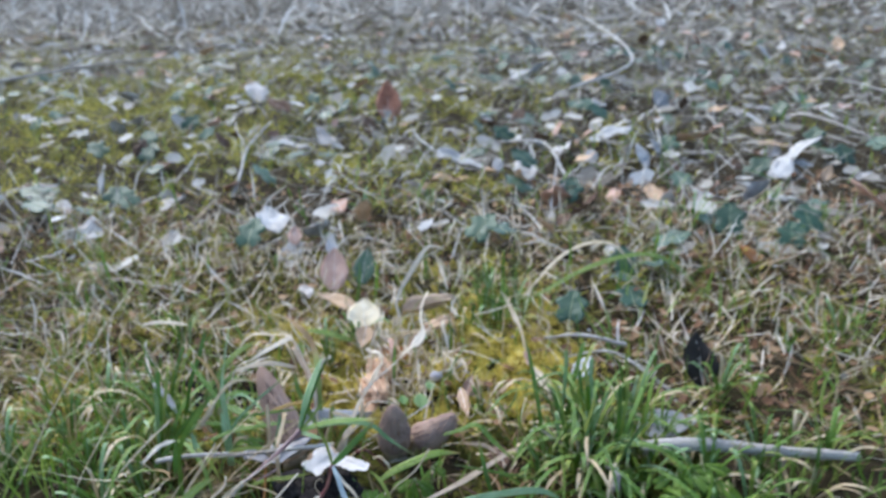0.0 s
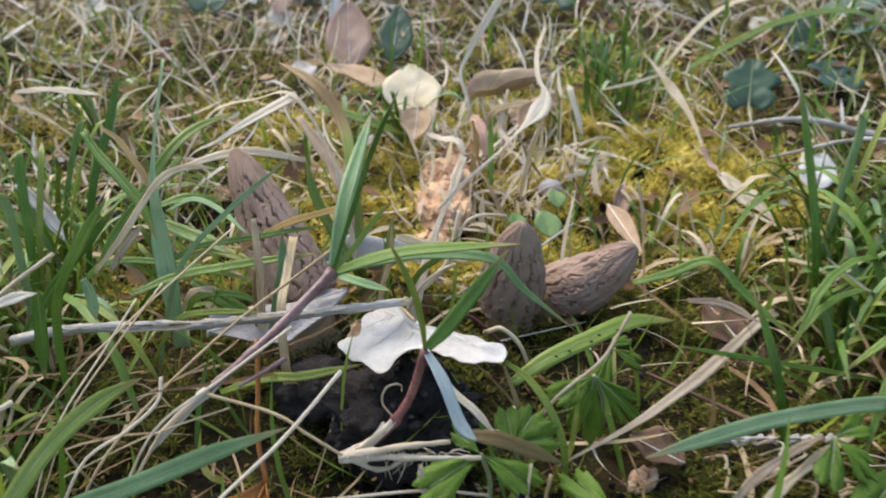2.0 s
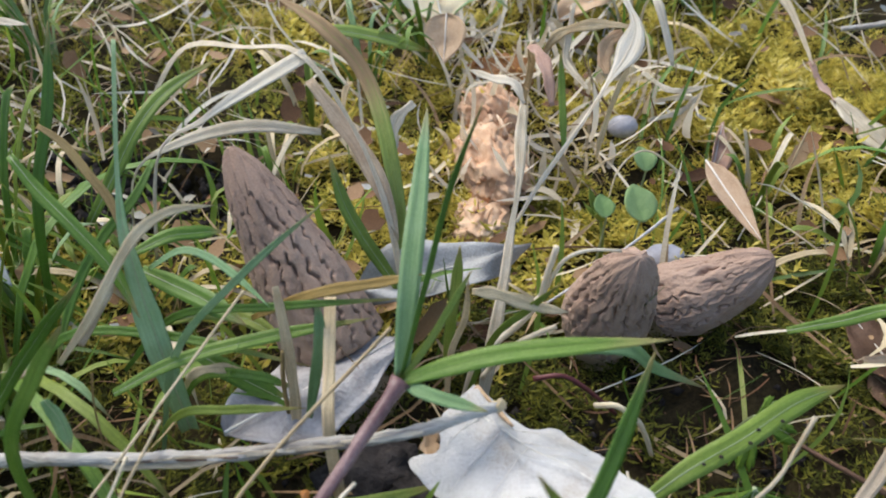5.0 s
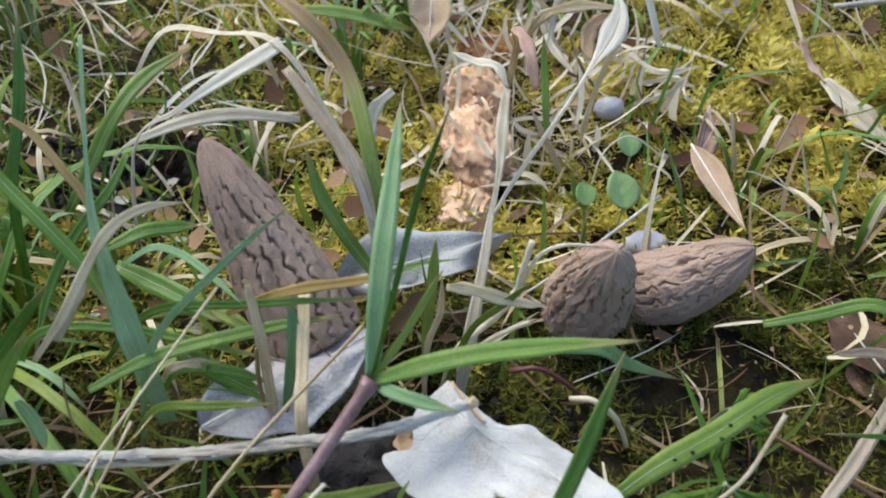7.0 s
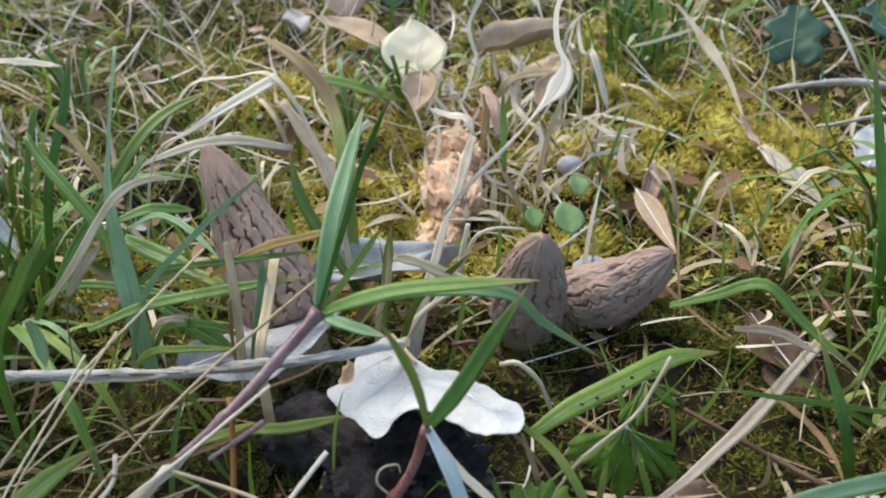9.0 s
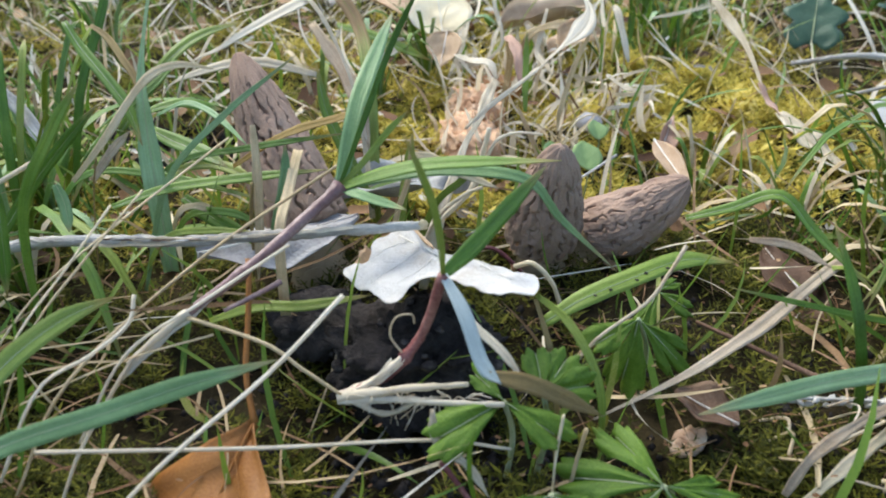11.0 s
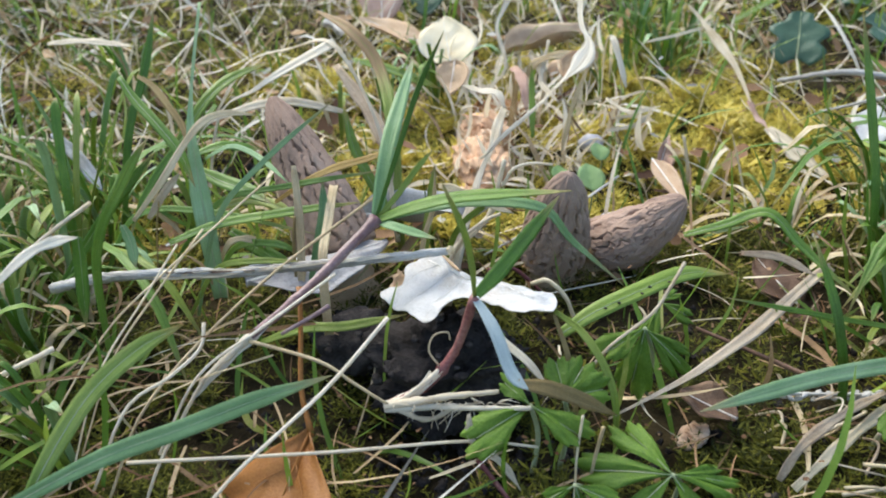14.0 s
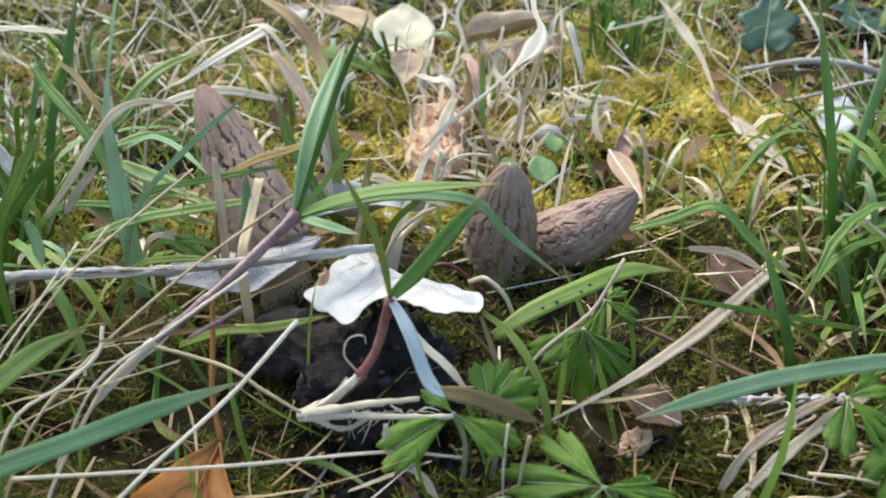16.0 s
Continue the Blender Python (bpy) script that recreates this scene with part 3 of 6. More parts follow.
white = thing("dead_leaf", "bleached white two-lobed dead leaf lying on black earth", "leaf")
shape_, sheet_ = winged_leaf()
part("blade", shape_, WHITE_LEAF, white)
vein((-0.0790, 0.4310), (-0.0500, 0.4000), 0.00026, white, "midrib", sheet_)
for a, b in (((-0.0740, 0.4257), (-0.0600, 0.4225)), ((-0.0690, 0.4203), (-0.0545, 0.4155)), ((-0.0640, 0.4150), (-0.0500, 0.4105)), ((-0.0765, 0.4284), (-0.0890, 0.4190)), ((-0.0720, 0.4235), (-0.0850, 0.4110)), ((-0.0670, 0.4182), (-0.0780, 0.4060))):
    vein(a, b, 0.00013, white, "side_vein", sheet_)
part("torn_edge", ribbon([(-0.0880, 0.4215, 0.0030), (-0.0885, 0.4255, 0.0040), (-0.0868, 0.4295, 0.0052)], 0.0050, (0.3, -0.6, 0.7), 12, 0.2, wave=0.2, shape=lambda u: 0.9), TAN_LEAF, white, "tan unbleached torn edge")
part("leaf_stalk", stalk([(-0.0768, 0.4360, 0.0096), (-0.0722, 0.4290, 0.0090), (-0.0695, 0.4250, 0.0088)], 0.0007, 0.0004, 10, 7, rough=0.5), TAN_LEAF, white, "short broken leaf stalk")
fallen_leaf("dead_leaf", "matted grey dead leaf under the grass stem", PALE_GREY_LEAF, pose(-0.1385, 0.4355, -0.0012, -3, 9, -57), 0.052, 0.028, shape=oval, cup=-0.25, ripple=0.20, nu=44, nv=18, seed=5.2, torn=0.45)
fallen_leaf("dead_leaf", "crumpled grey dead leaf with a curled edge", GREY_LEAF, pose(-0.108, 0.482, -0.004, -3, 12, -72), 0.058, 0.026, shape=lance, cup=0.5, ripple=0.40, nu=36, nv=14, seed=7.9, torn=0.2)
leaf = thing("hanging_leaf", "yellow-brown dry leaf hanging by its long stalk from a straw", "leaf")
leaf.matrix_world = pose(-0.111, 0.3815, -0.014, -30, 12, 146)
part("blade", leaf_sheet(0.056, 0.055, lambda u: 0.02 + 0.98 * math.sin(math.pi * 0.5 * min(1, u / 0.6)) ** 1.1 * (1 if u < 0.6 else max(0, 1 - ((u - 0.6) / 0.4) ** 2) ** 0.6), cup=0.06, bend=-0.12, ripple=0.06, seed=2.2, nu=36, nv=14), BROWN_LEAF, leaf)
part("midrib", stalk([(0, 0, 0.0004), (0, 0.02, -0.0018), (0, 0.042, -0.009)], 0.0005, 0.0001, 10, 5), BROWN_LEAF, leaf)
for sx in (-1, 1):
    for k in (0.2, 0.42):
        part("side_vein", stalk([(0, 0.044 * k, 0), (sx * 0.006, 0.044 * (k + 0.13), 0.0002), (sx * 0.011, 0.044 * (k + 0.23), 0.0005)], 0.00016, 0.00006, 8, 5), BROWN_LEAF, leaf)
stem = part("leaf_stalk", stalk([(-0.115, 0.409, 0.015), (-0.1145, 0.400, 0.004), (-0.114, 0.390, -0.006), (-0.111, 0.3815, -0.014)], 0.0007, 0.0008, 12, 7, knots=(0.0, 1.0)), BROWN_LEAF, leaf, "long red-brown leaf stalk")
stem.matrix_parent_inverse = leaf.matrix_world.inverted()

fallen_leaf("dead_leaf", "round pale yellow dead leaf lit from above", CREAM_LEAF, pose(-0.072, 0.634, 0.002, 30, 0, 8), 0.036, 0.033, shape=oval, cup=0.2, ripple=0.06, seed=1.0)
fallen_leaf("dead_leaf", "pale tan leaf drooping from the moss", TAN_LEAF, pose(-0.070, 0.634, 0.005, -26, 0, 172), 0.026, 0.018, shape=lance, cup=0.3, ripple=0.15, seed=4.0)
fallen_leaf("dead_leaf", "pale beige dead leaf leaning beside the yellow one", TAN_LEAF, pose(-0.084, 0.690, -0.004, 16, 6, 70), 0.050, 0.022, shape=lance, cup=0.4, ripple=0.2, seed=5.5)
fallen_leaf("dead_leaf", "pale tan curled dead leaf behind the curl", TAN_LEAF, pose(-0.016, 0.655, -0.012, 12, 0, -60), 0.036, 0.018, shape=oval, cup=0.6, ripple=0.3, seed=8.3, torn=0.2)
fallen_leaf("dead_leaf", "pinkish brown dead leaf standing on edge", PINK_LEAF, pose(-0.118, 0.745, -0.004, 48, 0, 2), 0.050, 0.032, shape=oval, cup=0.3, ripple=0.08, seed=9.0)
fallen_leaf("ivy_leaf", "dull blue-green ivy leaf beside the pinkish leaf", IVY, pose(-0.090, 0.760, -0.004, 44, 0, -12), 0.044, 0.026, shape=oval, cup=0.1, ripple=0.05, seed=9.5, group="ivy leaves in the litter")
fallen_leaf("dead_leaf", "narrow tan dead leaf lying against the fallen morel", BEIGE_LEAF, pose(0.0175, 0.544, -0.012, -6, 12, 188), 0.042, 0.0092, shape=lance, cup=0.7, ripple=0.08, seed=6.3, bend=0.03)
fallen_leaf("dead_leaf", "small rolled brown leaf standing in the moss", PINK_LEAF, pose(0.0195, 0.541, -0.020, 30, 30, -8), 0.026, 0.009, shape=lance, cup=1.4, ripple=0.1, seed=6.9)
fallen_leaf("dead_leaf", "small bleached leaf curled in the moss", WHITE_LEAF, pose(-0.146, 0.742, -0.010, 12, 10, 30), 0.026, 0.018, shape=oval, cup=0.4, ripple=0.2, seed=3.6)
fallen_leaf("dead_leaf", "rotting brown leaf half under the moss", DARK_LEAF, pose(0.012, 0.398, -0.028, 12, 0, 60), 0.018, 0.015, shape=oval, cup=0.5, ripple=0.2, seed=2.9)
fallen_leaf("dead_leaf", "rotting brown leaf half under the moss", DARK_LEAF, pose(0.044, 0.446, -0.030, 4, 6, -40), 0.020, 0.018, shape=oval, cup=0.4, ripple=0.25, seed=8.9)
fallen_leaf("dead_leaf", "dull brown leaf under dry grass", DARK_LEAF, pose(0.050, 0.452, -0.026, 10, -8, 15), 0.026, 0.018, shape=oval, cup=0.35, ripple=0.2, seed=1.9)
fallen_leaf("dead_leaf", "large pale grey leaf by the grass clump", GREY_LEAF, pose(0.152, 0.474, -0.012, 2, 4, -75), 0.052, 0.030, shape=oval, cup=0.2, ripple=0.12, seed=1.4)
fallen_leaf("dead_leaf", "pale torn leaf behind the grass clump", GREY_LEAF, pose(0.118, 0.556, -0.012, 10, 0, -30), 0.034, 0.018, shape=oval, cup=0.15, ripple=0.08, seed=1.7, torn=0.3)


# ---- rotten wood chips in the moss ----
def chip(size, seed):
    bm = lump((size[0], size[1], size[2] * 0.7), seed, 0.2, 5)
    for v in bm.verts:
        v.co.z += 0.28 * size[2] * noise.noise((v.co.x * 420, v.co.y * 110, seed)) + 0.08 * size[2] * noise.noise((v.co.x * 1500, v.co.y * 300, seed))
        v.co.x += 0.15 * size[0] * noise.noise((v.co.y * 500, v.co.z * 500, seed + 3))
    return bm


for label, x, y, size, turn, sd in (("crumbling pale orange rotten wood in the moss", -0.058, 0.563, (0.013, 0.022, 0.014), 8, 1.0), ("crumbling pale orange rotten wood in the moss", -0.055, 0.592, (0.012, 0.016, 0.013), 30, 6.0), ("crumbling pale orange rotten wood in the moss", -0.064, 0.538, (0.010, 0.014, 0.009), -20, 2.0), ("red-brown rotten wood chip", -0.047, 0.628, (0.016, 0.012, 0.008), 12, 3.0), ("pale rotten wood chip", 0.000, 0.398, (0.006, 0.004, 0.003), 40, 4.0)):
    lump_ = rest_on("wood_chip", label, "wood", chip(size, sd), BARK if "pale" in label else BROWN_LEAF, (x, y, floor_at(x, y) + size[2] * 0.7), "rotten wood", turn)
    for k in range(5):
        a, s = rng.uniform(-0.8, 0.8), rng.uniform(-0.7, 0.5)
        p = Vector((size[0] * a, size[1] * s, size[2] * 0.72 * math.sqrt(max(0.05, 1 - a * a - s * s))))
        q = p + Vector((size[0] * rng.uniform(-0.15, 0.15), size[1] * rng.uniform(0.25, 0.6), size[2] * rng.uniform(-0.2, 0.25)))
        part("splinter", stalk([p, (p + q) / 2 + Vector((0, 0, size[2] * 0.12)), q], size[0] * rng.uniform(0.05, 0.11), size[0] * 0.03, 7, 5, rough=0.5), BARK if "pale" in label else BROWN_LEAF, lump_)

def straw(label, pts, r, mat=None, group="dry straws", **kw):
    label = label if len(label.split()) > 3 else label + " among the grass"
    ob = part("straw", stalk(pts, r * 0.64, kw.pop("r1", r * 0.5), **kw), mat or STRAW)
    return tagged(ob, label, "straw", group)


# ---- the grass with the purple stem ----
NODE = (-0.094, 0.427, 0.026)
g = thing("grass_shoot", "fresh grass shoot with purple stem and broad blue-green blades", "grass", "grass shoots")
part("stem", stalk([(-0.1305, 0.3892, 0.0081), (-0.124, 0.394, 0.0115), (-0.117, 0.3995, 0.0148), (-0.110, 0.407, 0.018), (-0.102, 0.417, 0.022), NODE], 0.0009, 0.0017, 26, 9, knots=(0.45, 1.0), rough=0.15), PURPLE, g, "purple-pink stem with knots")
part("stem_foot", stalk([(-0.1385, 0.3828, 0.0028), (-0.135, 0.3856, 0.0052), (-0.1305, 0.3890, 0.0080), (-0.126, 0.3925, 0.0106)], 0.0004, 0.0013, 16, 8, rough=0.4), WHITE_STRAW, g, "bleached torn stem foot")
straw("thin straw running down from the purple stem", [(-0.137, 0.384, 0.004), (-0.142, 0.379, -0.003), (-0.150, 0.372, -0.016), (-0.156, 0.367, -0.030)], 0.0008, WHITE_STRAW, n=16, rough=0.3)
part("side_shoot", stalk([(-0.118, 0.394, 0.010), (-0.110, 0.400, 0.0115), (-0.106, 0.403, 0.0125)], 0.0005, 0.0008, 12, 8), PURPLE, g, "small purple side shoot")
part("sheath", ribbon([(-0.140, 0.381, 0.000), (-0.130, 0.389, 0.0075), (-0.120, 0.396, 0.0130)], 0.0022, (0, -0.8, 0.6), 12, 0.5, wave=0.2), WHITE_STRAW, g, "papery white leaf sheath")
part("blade", ribbon([NODE, (-0.0905, 0.443, 0.042), (-0.087, 0.464, 0.050), (-0.084, 0.487, 0.055)], 0.0050, (0.25, -0.7, 0.66), 24, 0.25, shape=lambda u: math.sin(math.pi * (0.12 + 0.88 * u) ** 0.9) ** 0.7), TEAL, g)
part("blade", ribbon([NODE, (-0.087, 0.440, 0.043), (-0.081, 0.452, 0.057), (-0.073, 0.463, 0.071)], 0.0022, (0.8, -0.5, 0.3), 22, 0.3), GREEN, g)
part("blade", ribbon([NODE, (-0.082, 0.427, 0.0305), (-0.067, 0.427, 0.0335), (-0.037, 0.426, 0.035)], 0.0044, (0.0, -0.35, 0.94), 22, 0.2), GREEN, g)
part("blade", ribbon([NODE, (-0.080, 0.429, 0.0285), (-0.066, 0.430, 0.030), (-0.045, 0.431, 0.027), (-0.034, 0.436, 0.012), (-0.014, 0.446, -0.012)], 0.0036, (0.2, -0.5, 0.85), 26, 0.2), TEAL, g)
part("blade", ribbon([NODE, (-0.088, 0.423, 0.026), (-0.076, 0.419, 0.024)], 0.0030, (0, -0.4, 0.9), 14, 0.3), TEAL, g)
part("blade", ribbon([NODE, (-0.088, 0.432, 0.031), (-0.082, 0.438, 0.037), (-0.077, 0.445, 0.040)], 0.0018, (0.3, -0.8, 0.5), 14, 0.3), OLIVE, g)

# ---- the shoot that grows up through the white leaf ----
NODE2 = (-0.066, 0.388, 0.0255)
g = thing("grass_shoot", "young grass shoot with red stem and white roots", "grass", "grass shoots")
part("stem", stalk([(-0.089, 0.381, -0.004), (-0.079, 0.385, -0.001), (-0.071, 0.389, 0.008), NODE2], 0.0013, 0.0012, 20, 9, knots=(0.5,), rough=0.2), RED_STEM, g, "dark red stem, bleached at the root")
part("root_sheath", stalk([(-0.090, 0.3805, -0.0045), (-0.082, 0.3835, -0.002), (-0.0755, 0.3865, 0.003)], 0.0017, 0.0007, 14, 9, rough=0.5), WHITE_STRAW, g, "bleached white root sheath")
for k in range(7):
    a = k * 0.9
    o = Vector((0.0009 * math.cos(a), -0.0006, 0.0009 * math.sin(a)))
    part("sheath_thread", stalk([Vector((-0.089, 0.3808, -0.0042)) + o, Vector((-0.082, 0.3835, -0.0018)) + o * 1.2, Vector((-0.0765 + 0.0012 * math.sin(k * 2.1), 0.3862, 0.0022 + 0.0014 * k / 7)) + o * 1.5], 0.00035, 0.00012, 12, 5, rough=0.4), WHITE_STRAW, g)
part("blade", ribbon([NODE2, (-0.060, 0.394, 0.0285), (-0.053, 0.404, 0.0315), (-0.041, 0.424, 0.0345)], 0.0042, (0.4, -0.7, 0.6), 20, 0.25), GREEN, g)
part("blade", ribbon([NODE2, (-0.0665, 0.386, 0.035), (-0.0685, 0.384, 0.047), (-0.0735, 0.383, 0.061)], 0.0020, (0.7, -0.7, 0.1), 18, 0.5), OLIVE, g)
part("blade", ribbon([NODE2, (-0.0615, 0.380, 0.0215), (-0.0575, 0.373, 0.0135), (-0.0535, 0.370, 0.0105)], 0.0032, (0.3, -0.9, 0.4), 18, 0.3), BLUE_BLADE, g, "pale blue underside of a drooping blade")
part("blade", ribbon([(-0.056, 0.3715, 0.0115), (-0.046, 0.370, 0.010), (-0.031, 0.372, 0.000)], 0.0038, (0.1, -0.8, 0.6), 16, 0.2), RUSTY, g, "browned blade end")
for i, pts in enumerate([[(-0.090, 0.380, -0.004), (-0.074, 0.380, -0.0005), (-0.060, 0.380, 0.001)], [(-0.090, 0.380, -0.005), (-0.077, 0.379, -0.003), (-0.063, 0.377, -0.002), (-0.052, 0.376, -0.001)], [(-0.088, 0.380, -0.004), (-0.079, 0.378, -0.0065), (-0.071, 0.379, -0.003)]]):
    part("root", stalk(pts, 0.0012 - 0.00022 * i, 0.0006, 18, 7, rough=0.6), WHITE_STRAW, g, "bleached root runner")
for i in range(24):
    a = rng.uniform(0, 6.28)
    p = Vector((-0.089 + rng.uniform(0, 0.03), 0.380 + rng.uniform(-0.001, 0.001), -0.003))
    q = p + Vector((math.cos(a) * 0.006, -0.002 + math.sin(a) * 0.003, rng.uniform(-0.007, 0.003)))
    part("rootlet", stalk([p, (p + q) / 2 + Vector((0.002 * math.sin(3 * a), 0, 0.0015)), q], 0.00022, 0.0001, 8, 5), WHITE_STRAW, g)
part("curled_thread", stalk([(-0.0755, 0.387, 0.004), (-0.078, 0.386, 0.010), (-0.0765, 0.3855, 0.0155), (-0.073, 0.386, 0.016), (-0.0725, 0.386, 0.0135)], 0.0003, 0.0002, 16, 5), WHITE_STRAW, g)


# ---- single blades and straws whose place can be told ----
def blade(label, mat, width, pts, face=(0, -0.6, 0.8), group="grass blades", **kw):
    ob = thing("grass_sprig", label, "grass", group)
    part("blade", ribbon(pts, width * 0.76, face, **kw), mat, ob)
    if width >= 0.0044 and not kw.get("turn"):
        line, rib, shape = glide(pts, 20), [], kw.get("shape", grass_width)
        for i, p in enumerate(line[:19]):
            t = (line[i + 1] - line[max(i - 1, 0)]).normalized()
            up = t.cross(Vector(face)).normalized().cross(t)
            rib.append(p - up * (kw.get("fold", 0.25) * width * 0.38 * shape(i / 20) + 0.00004))
        part("midrib", stalk(rib, width * 0.032, width * 0.012, 24, 5), PALE_STEM if mat in (GREEN, TEAL, LIME, OLIVE, PALE_BLADE) else mat, ob)
    return ob



blade("long blue-green blade drooping over dry straws", TEAL, 0.0062, [(-0.185, 0.352, -0.012), (-0.158, 0.360, -0.001), (-0.138, 0.365, 0.004), (-0.121, 0.372, 0.0065), (-0.103, 0.381, 0.0065)], (0.1, -0.8, 0.6))
blade("long green grass blade leaning over straws", LIME, 0.0066, [(-0.178, 0.352, -0.014), (-0.170, 0.364, -0.001), (-0.163, 0.376, 0.007), (-0.154, 0.388, 0.011), (-0.146, 0.399, 0.010)], (0.3, -0.75, 0.55))
spotted = blade("lime-green blade with a few dark spots", LIME, 0.0072, [(-0.040, 0.412, -0.006), (-0.030, 0.416, -0.001), (-0.016, 0.421, 0.003), (0.000, 0.429, 0.004), (0.017, 0.437, -0.002)], (0.05, -0.45, 0.88), fold=0.12)
for sx, sy, sz in ((-0.022, 0.4178, 0.0012), (-0.015, 0.4195, 0.0033), (-0.012, 0.4228, 0.0033), (-0.019, 0.4212, 0.0018), (-0.006, 0.4240, 0.0042), (-0.026, 0.4170, -0.0002)):
    part("dark_spot", lump((0.0006, 0.0005, 0.00025), sx * 900, 0.4, 2), SPOT, spotted).location = (sx, sy, sz)
blade("pale dry blade curving up from the moss", DRY_BLADE, 0.0050, [(-0.030, 0.383, -0.012), (-0.007, 0.395, -0.009), (0.010, 0.409, -0.010), (0.023, 0.420, -0.010), (0.049, 0.445, -0.010), (0.060, 0.455, -0.012)], (0.1, -0.45, 0.9), n=26, wave=0.1, shape=lambda u: 0.12 + 0.88 * min(1, u / 0.45) ** 1.2 if u < 0.8 else 1 - 0.9 * (u - 0.8))
blade("pointed blue-green blade lying out of the clump", TEAL, 0.0058, [(0.082, 0.398, -0.012), (0.066, 0.395, -0.003), (0.034, 0.390, -0.003), (0.012, 0.385, -0.005), (-0.007, 0.380, -0.007)], (0, -0.8, 0.6))
blade("thin green blade lying level", GREEN, 0.0022, [(0.085, 0.422, -0.018), (0.061, 0.420, -0.011), (0.035, 0.420, -0.005), (0.010, 0.420, 0.001)], (0, -0.8, 0.6))
blade("upright green blade at the edge of the clump", GREEN, 0.0036, [(0.039, 0.394, -0.030), (0.038, 0.395, -0.012), (0.033, 0.400, 0.010), (0.029, 0.415, 0.026)], (0, -1, 0.2))
blade("tall upright green blade", GREEN, 0.0042, [(0.080, 0.464, -0.028), (0.077, 0.470, 0.006), (0.073, 0.480, 0.034), (0.067, 0.492, 0.066)], (0, -1, 0.2))
blade("tall upright green blade", GREEN, 0.0040, [(-0.205, 0.492, -0.026), (-0.195, 0.500, 0.021), (-0.187, 0.512, 0.045), (-0.184, 0.526, 0.064)], (0.2, -1, 0.2))
blade("upright green blade beside pale straws", GREEN, 0.0040, [(-0.182, 0.420, -0.020), (-0.176, 0.420, 0.020), (-0.163, 0.421, 0.043), (-0.154, 0.423, 0.055)], (0, -1, 0.2))
blade("broad blue-green blade beside the tall morel", PALE_BLADE, 0.0086, [(-0.1521, 0.4460, -0.0150), (-0.1533, 0.4500, 0.0057), (-0.1549, 0.4550, 0.0201), (-0.1561, 0.4600, 0.0311), (-0.1574, 0.4660, 0.0404), (-0.1573, 0.4740, 0.0508), (-0.1565, 0.4840, 0.0626), (-0.1560, 0.4950, 0.0734)], (0.15, -0.9, 0.4), fold=0.45, n=30, shape=lambda u: 0.7 + 0.3 * min(1, u / 0.2) if u < 0.3 else max(0.15, 1 - 1.0 * ((u - 0.3) / 0.5) ** 0.8))
blade("thin green blade crossing the tall morel", TEAL, 0.0024, [(-0.160, 0.443, -0.020), (-0.148, 0.447, 0.016), (-0.130, 0.452, 0.035), (-0.108, 0.458, 0.0515)], (0.3, -0.8, 0.5))
# Darker green than blue-green here: the dense shade is put into the colour.
blade("green blade lying level before the tall morel", GREEN, 0.0028, [(-0.172, 0.464, -0.010), (-0.151, 0.460, 0.0150), (-0.125, 0.452, 0.025), (-0.092, 0.443, 0.0345)], (0, -0.7, 0.7))
blade("yellowed blade lying before the tall morel", GOLD, 0.0034, [(-0.1308, 0.4560, 0.0170), (-0.1174, 0.4520, 0.0272), (-0.1084, 0.4490, 0.0326), (-0.0976, 0.4460, 0.0370), (-0.0879, 0.4430, 0.0418)], (0, -0.6, 0.8), n=22, wave=0.1)
# Green also carries the shade among the straws.
blade("green blade with shade in its colour lying over the straws", GREEN, 0.0032, [(-0.196, 0.458, -0.012), (-0.180, 0.459, 0.011), (-0.154, 0.455, 0.0145), (-0.116, 0.444, 0.0115)], (0, -0.6, 0.8))
blade("bleached blade folded over in an arch", WHITE_STRAW, 0.0092, [(-0.176, 0.516, -0.018), (-0.165, 0.520, 0.022), (-0.150, 0.522, 0.032), (-0.136, 0.524, 0.040), (-0.117, 0.527, 0.049)], (0, -0.5, 0.86), shape=lambda u: 0.12 + 0.95 * u ** 2.6 * (1 if u < 0.9 else 1 - 5 * (u - 0.9)), wave=0.1)
blade("bleached blade folded over in an arch", WHITE_STRAW, 0.0034, [(-0.195, 0.602, -0.012), (-0.169, 0.585, 0.022), (-0.139, 0.550, 0.040), (-0.119, 0.528, 0.049), (-0.106, 0.514, 0.035), (-0.097, 0.497, 0.016), (-0.093, 0.483, -0.016)], (0.2, -0.5, 0.8), n=28, shape=lambda u: 0.75 + 0.25 * math.sin(7 * u), wave=0.15)
blade("dry beige blade arching over the tall morel", WHITE_STRAW, 0.0056, [(-0.185, 0.522, -0.022), (-0.176, 0.524, 0.012), (-0.160, 0.5265, 0.0215), (-0.139, 0.529, 0.0245), (-0.117, 0.533, 0.018)], (0, -0.6, 0.8), shape=lambda u: 0.18 if u < 0.35 else 0.18 + 0.82 * math.sin(math.pi * min(1, (u - 0.35) / 0.72)) ** 0.8)
blade("bright green blade behind the tall morel", LIME, 0.0062, [(-0.1917, 0.5150, 0.0004), (-0.1815, 0.5220, 0.0140), (-0.1733, 0.5320, 0.0245), (-0.1649, 0.5450, 0.0295), (-0.1509, 0.5600, 0.0309)], (0.2, -0.5, 0.8))
blade("green blade withering to brown at its tip", WITHER, 0.0064, [(-0.092, 0.486, -0.026), (-0.094, 0.503, 0.020), (-0.100, 0.528, 0.038), (-0.112, 0.540, 0.050), (-0.128, 0.556, 0.054)], (0.2, -0.8, 0.5))
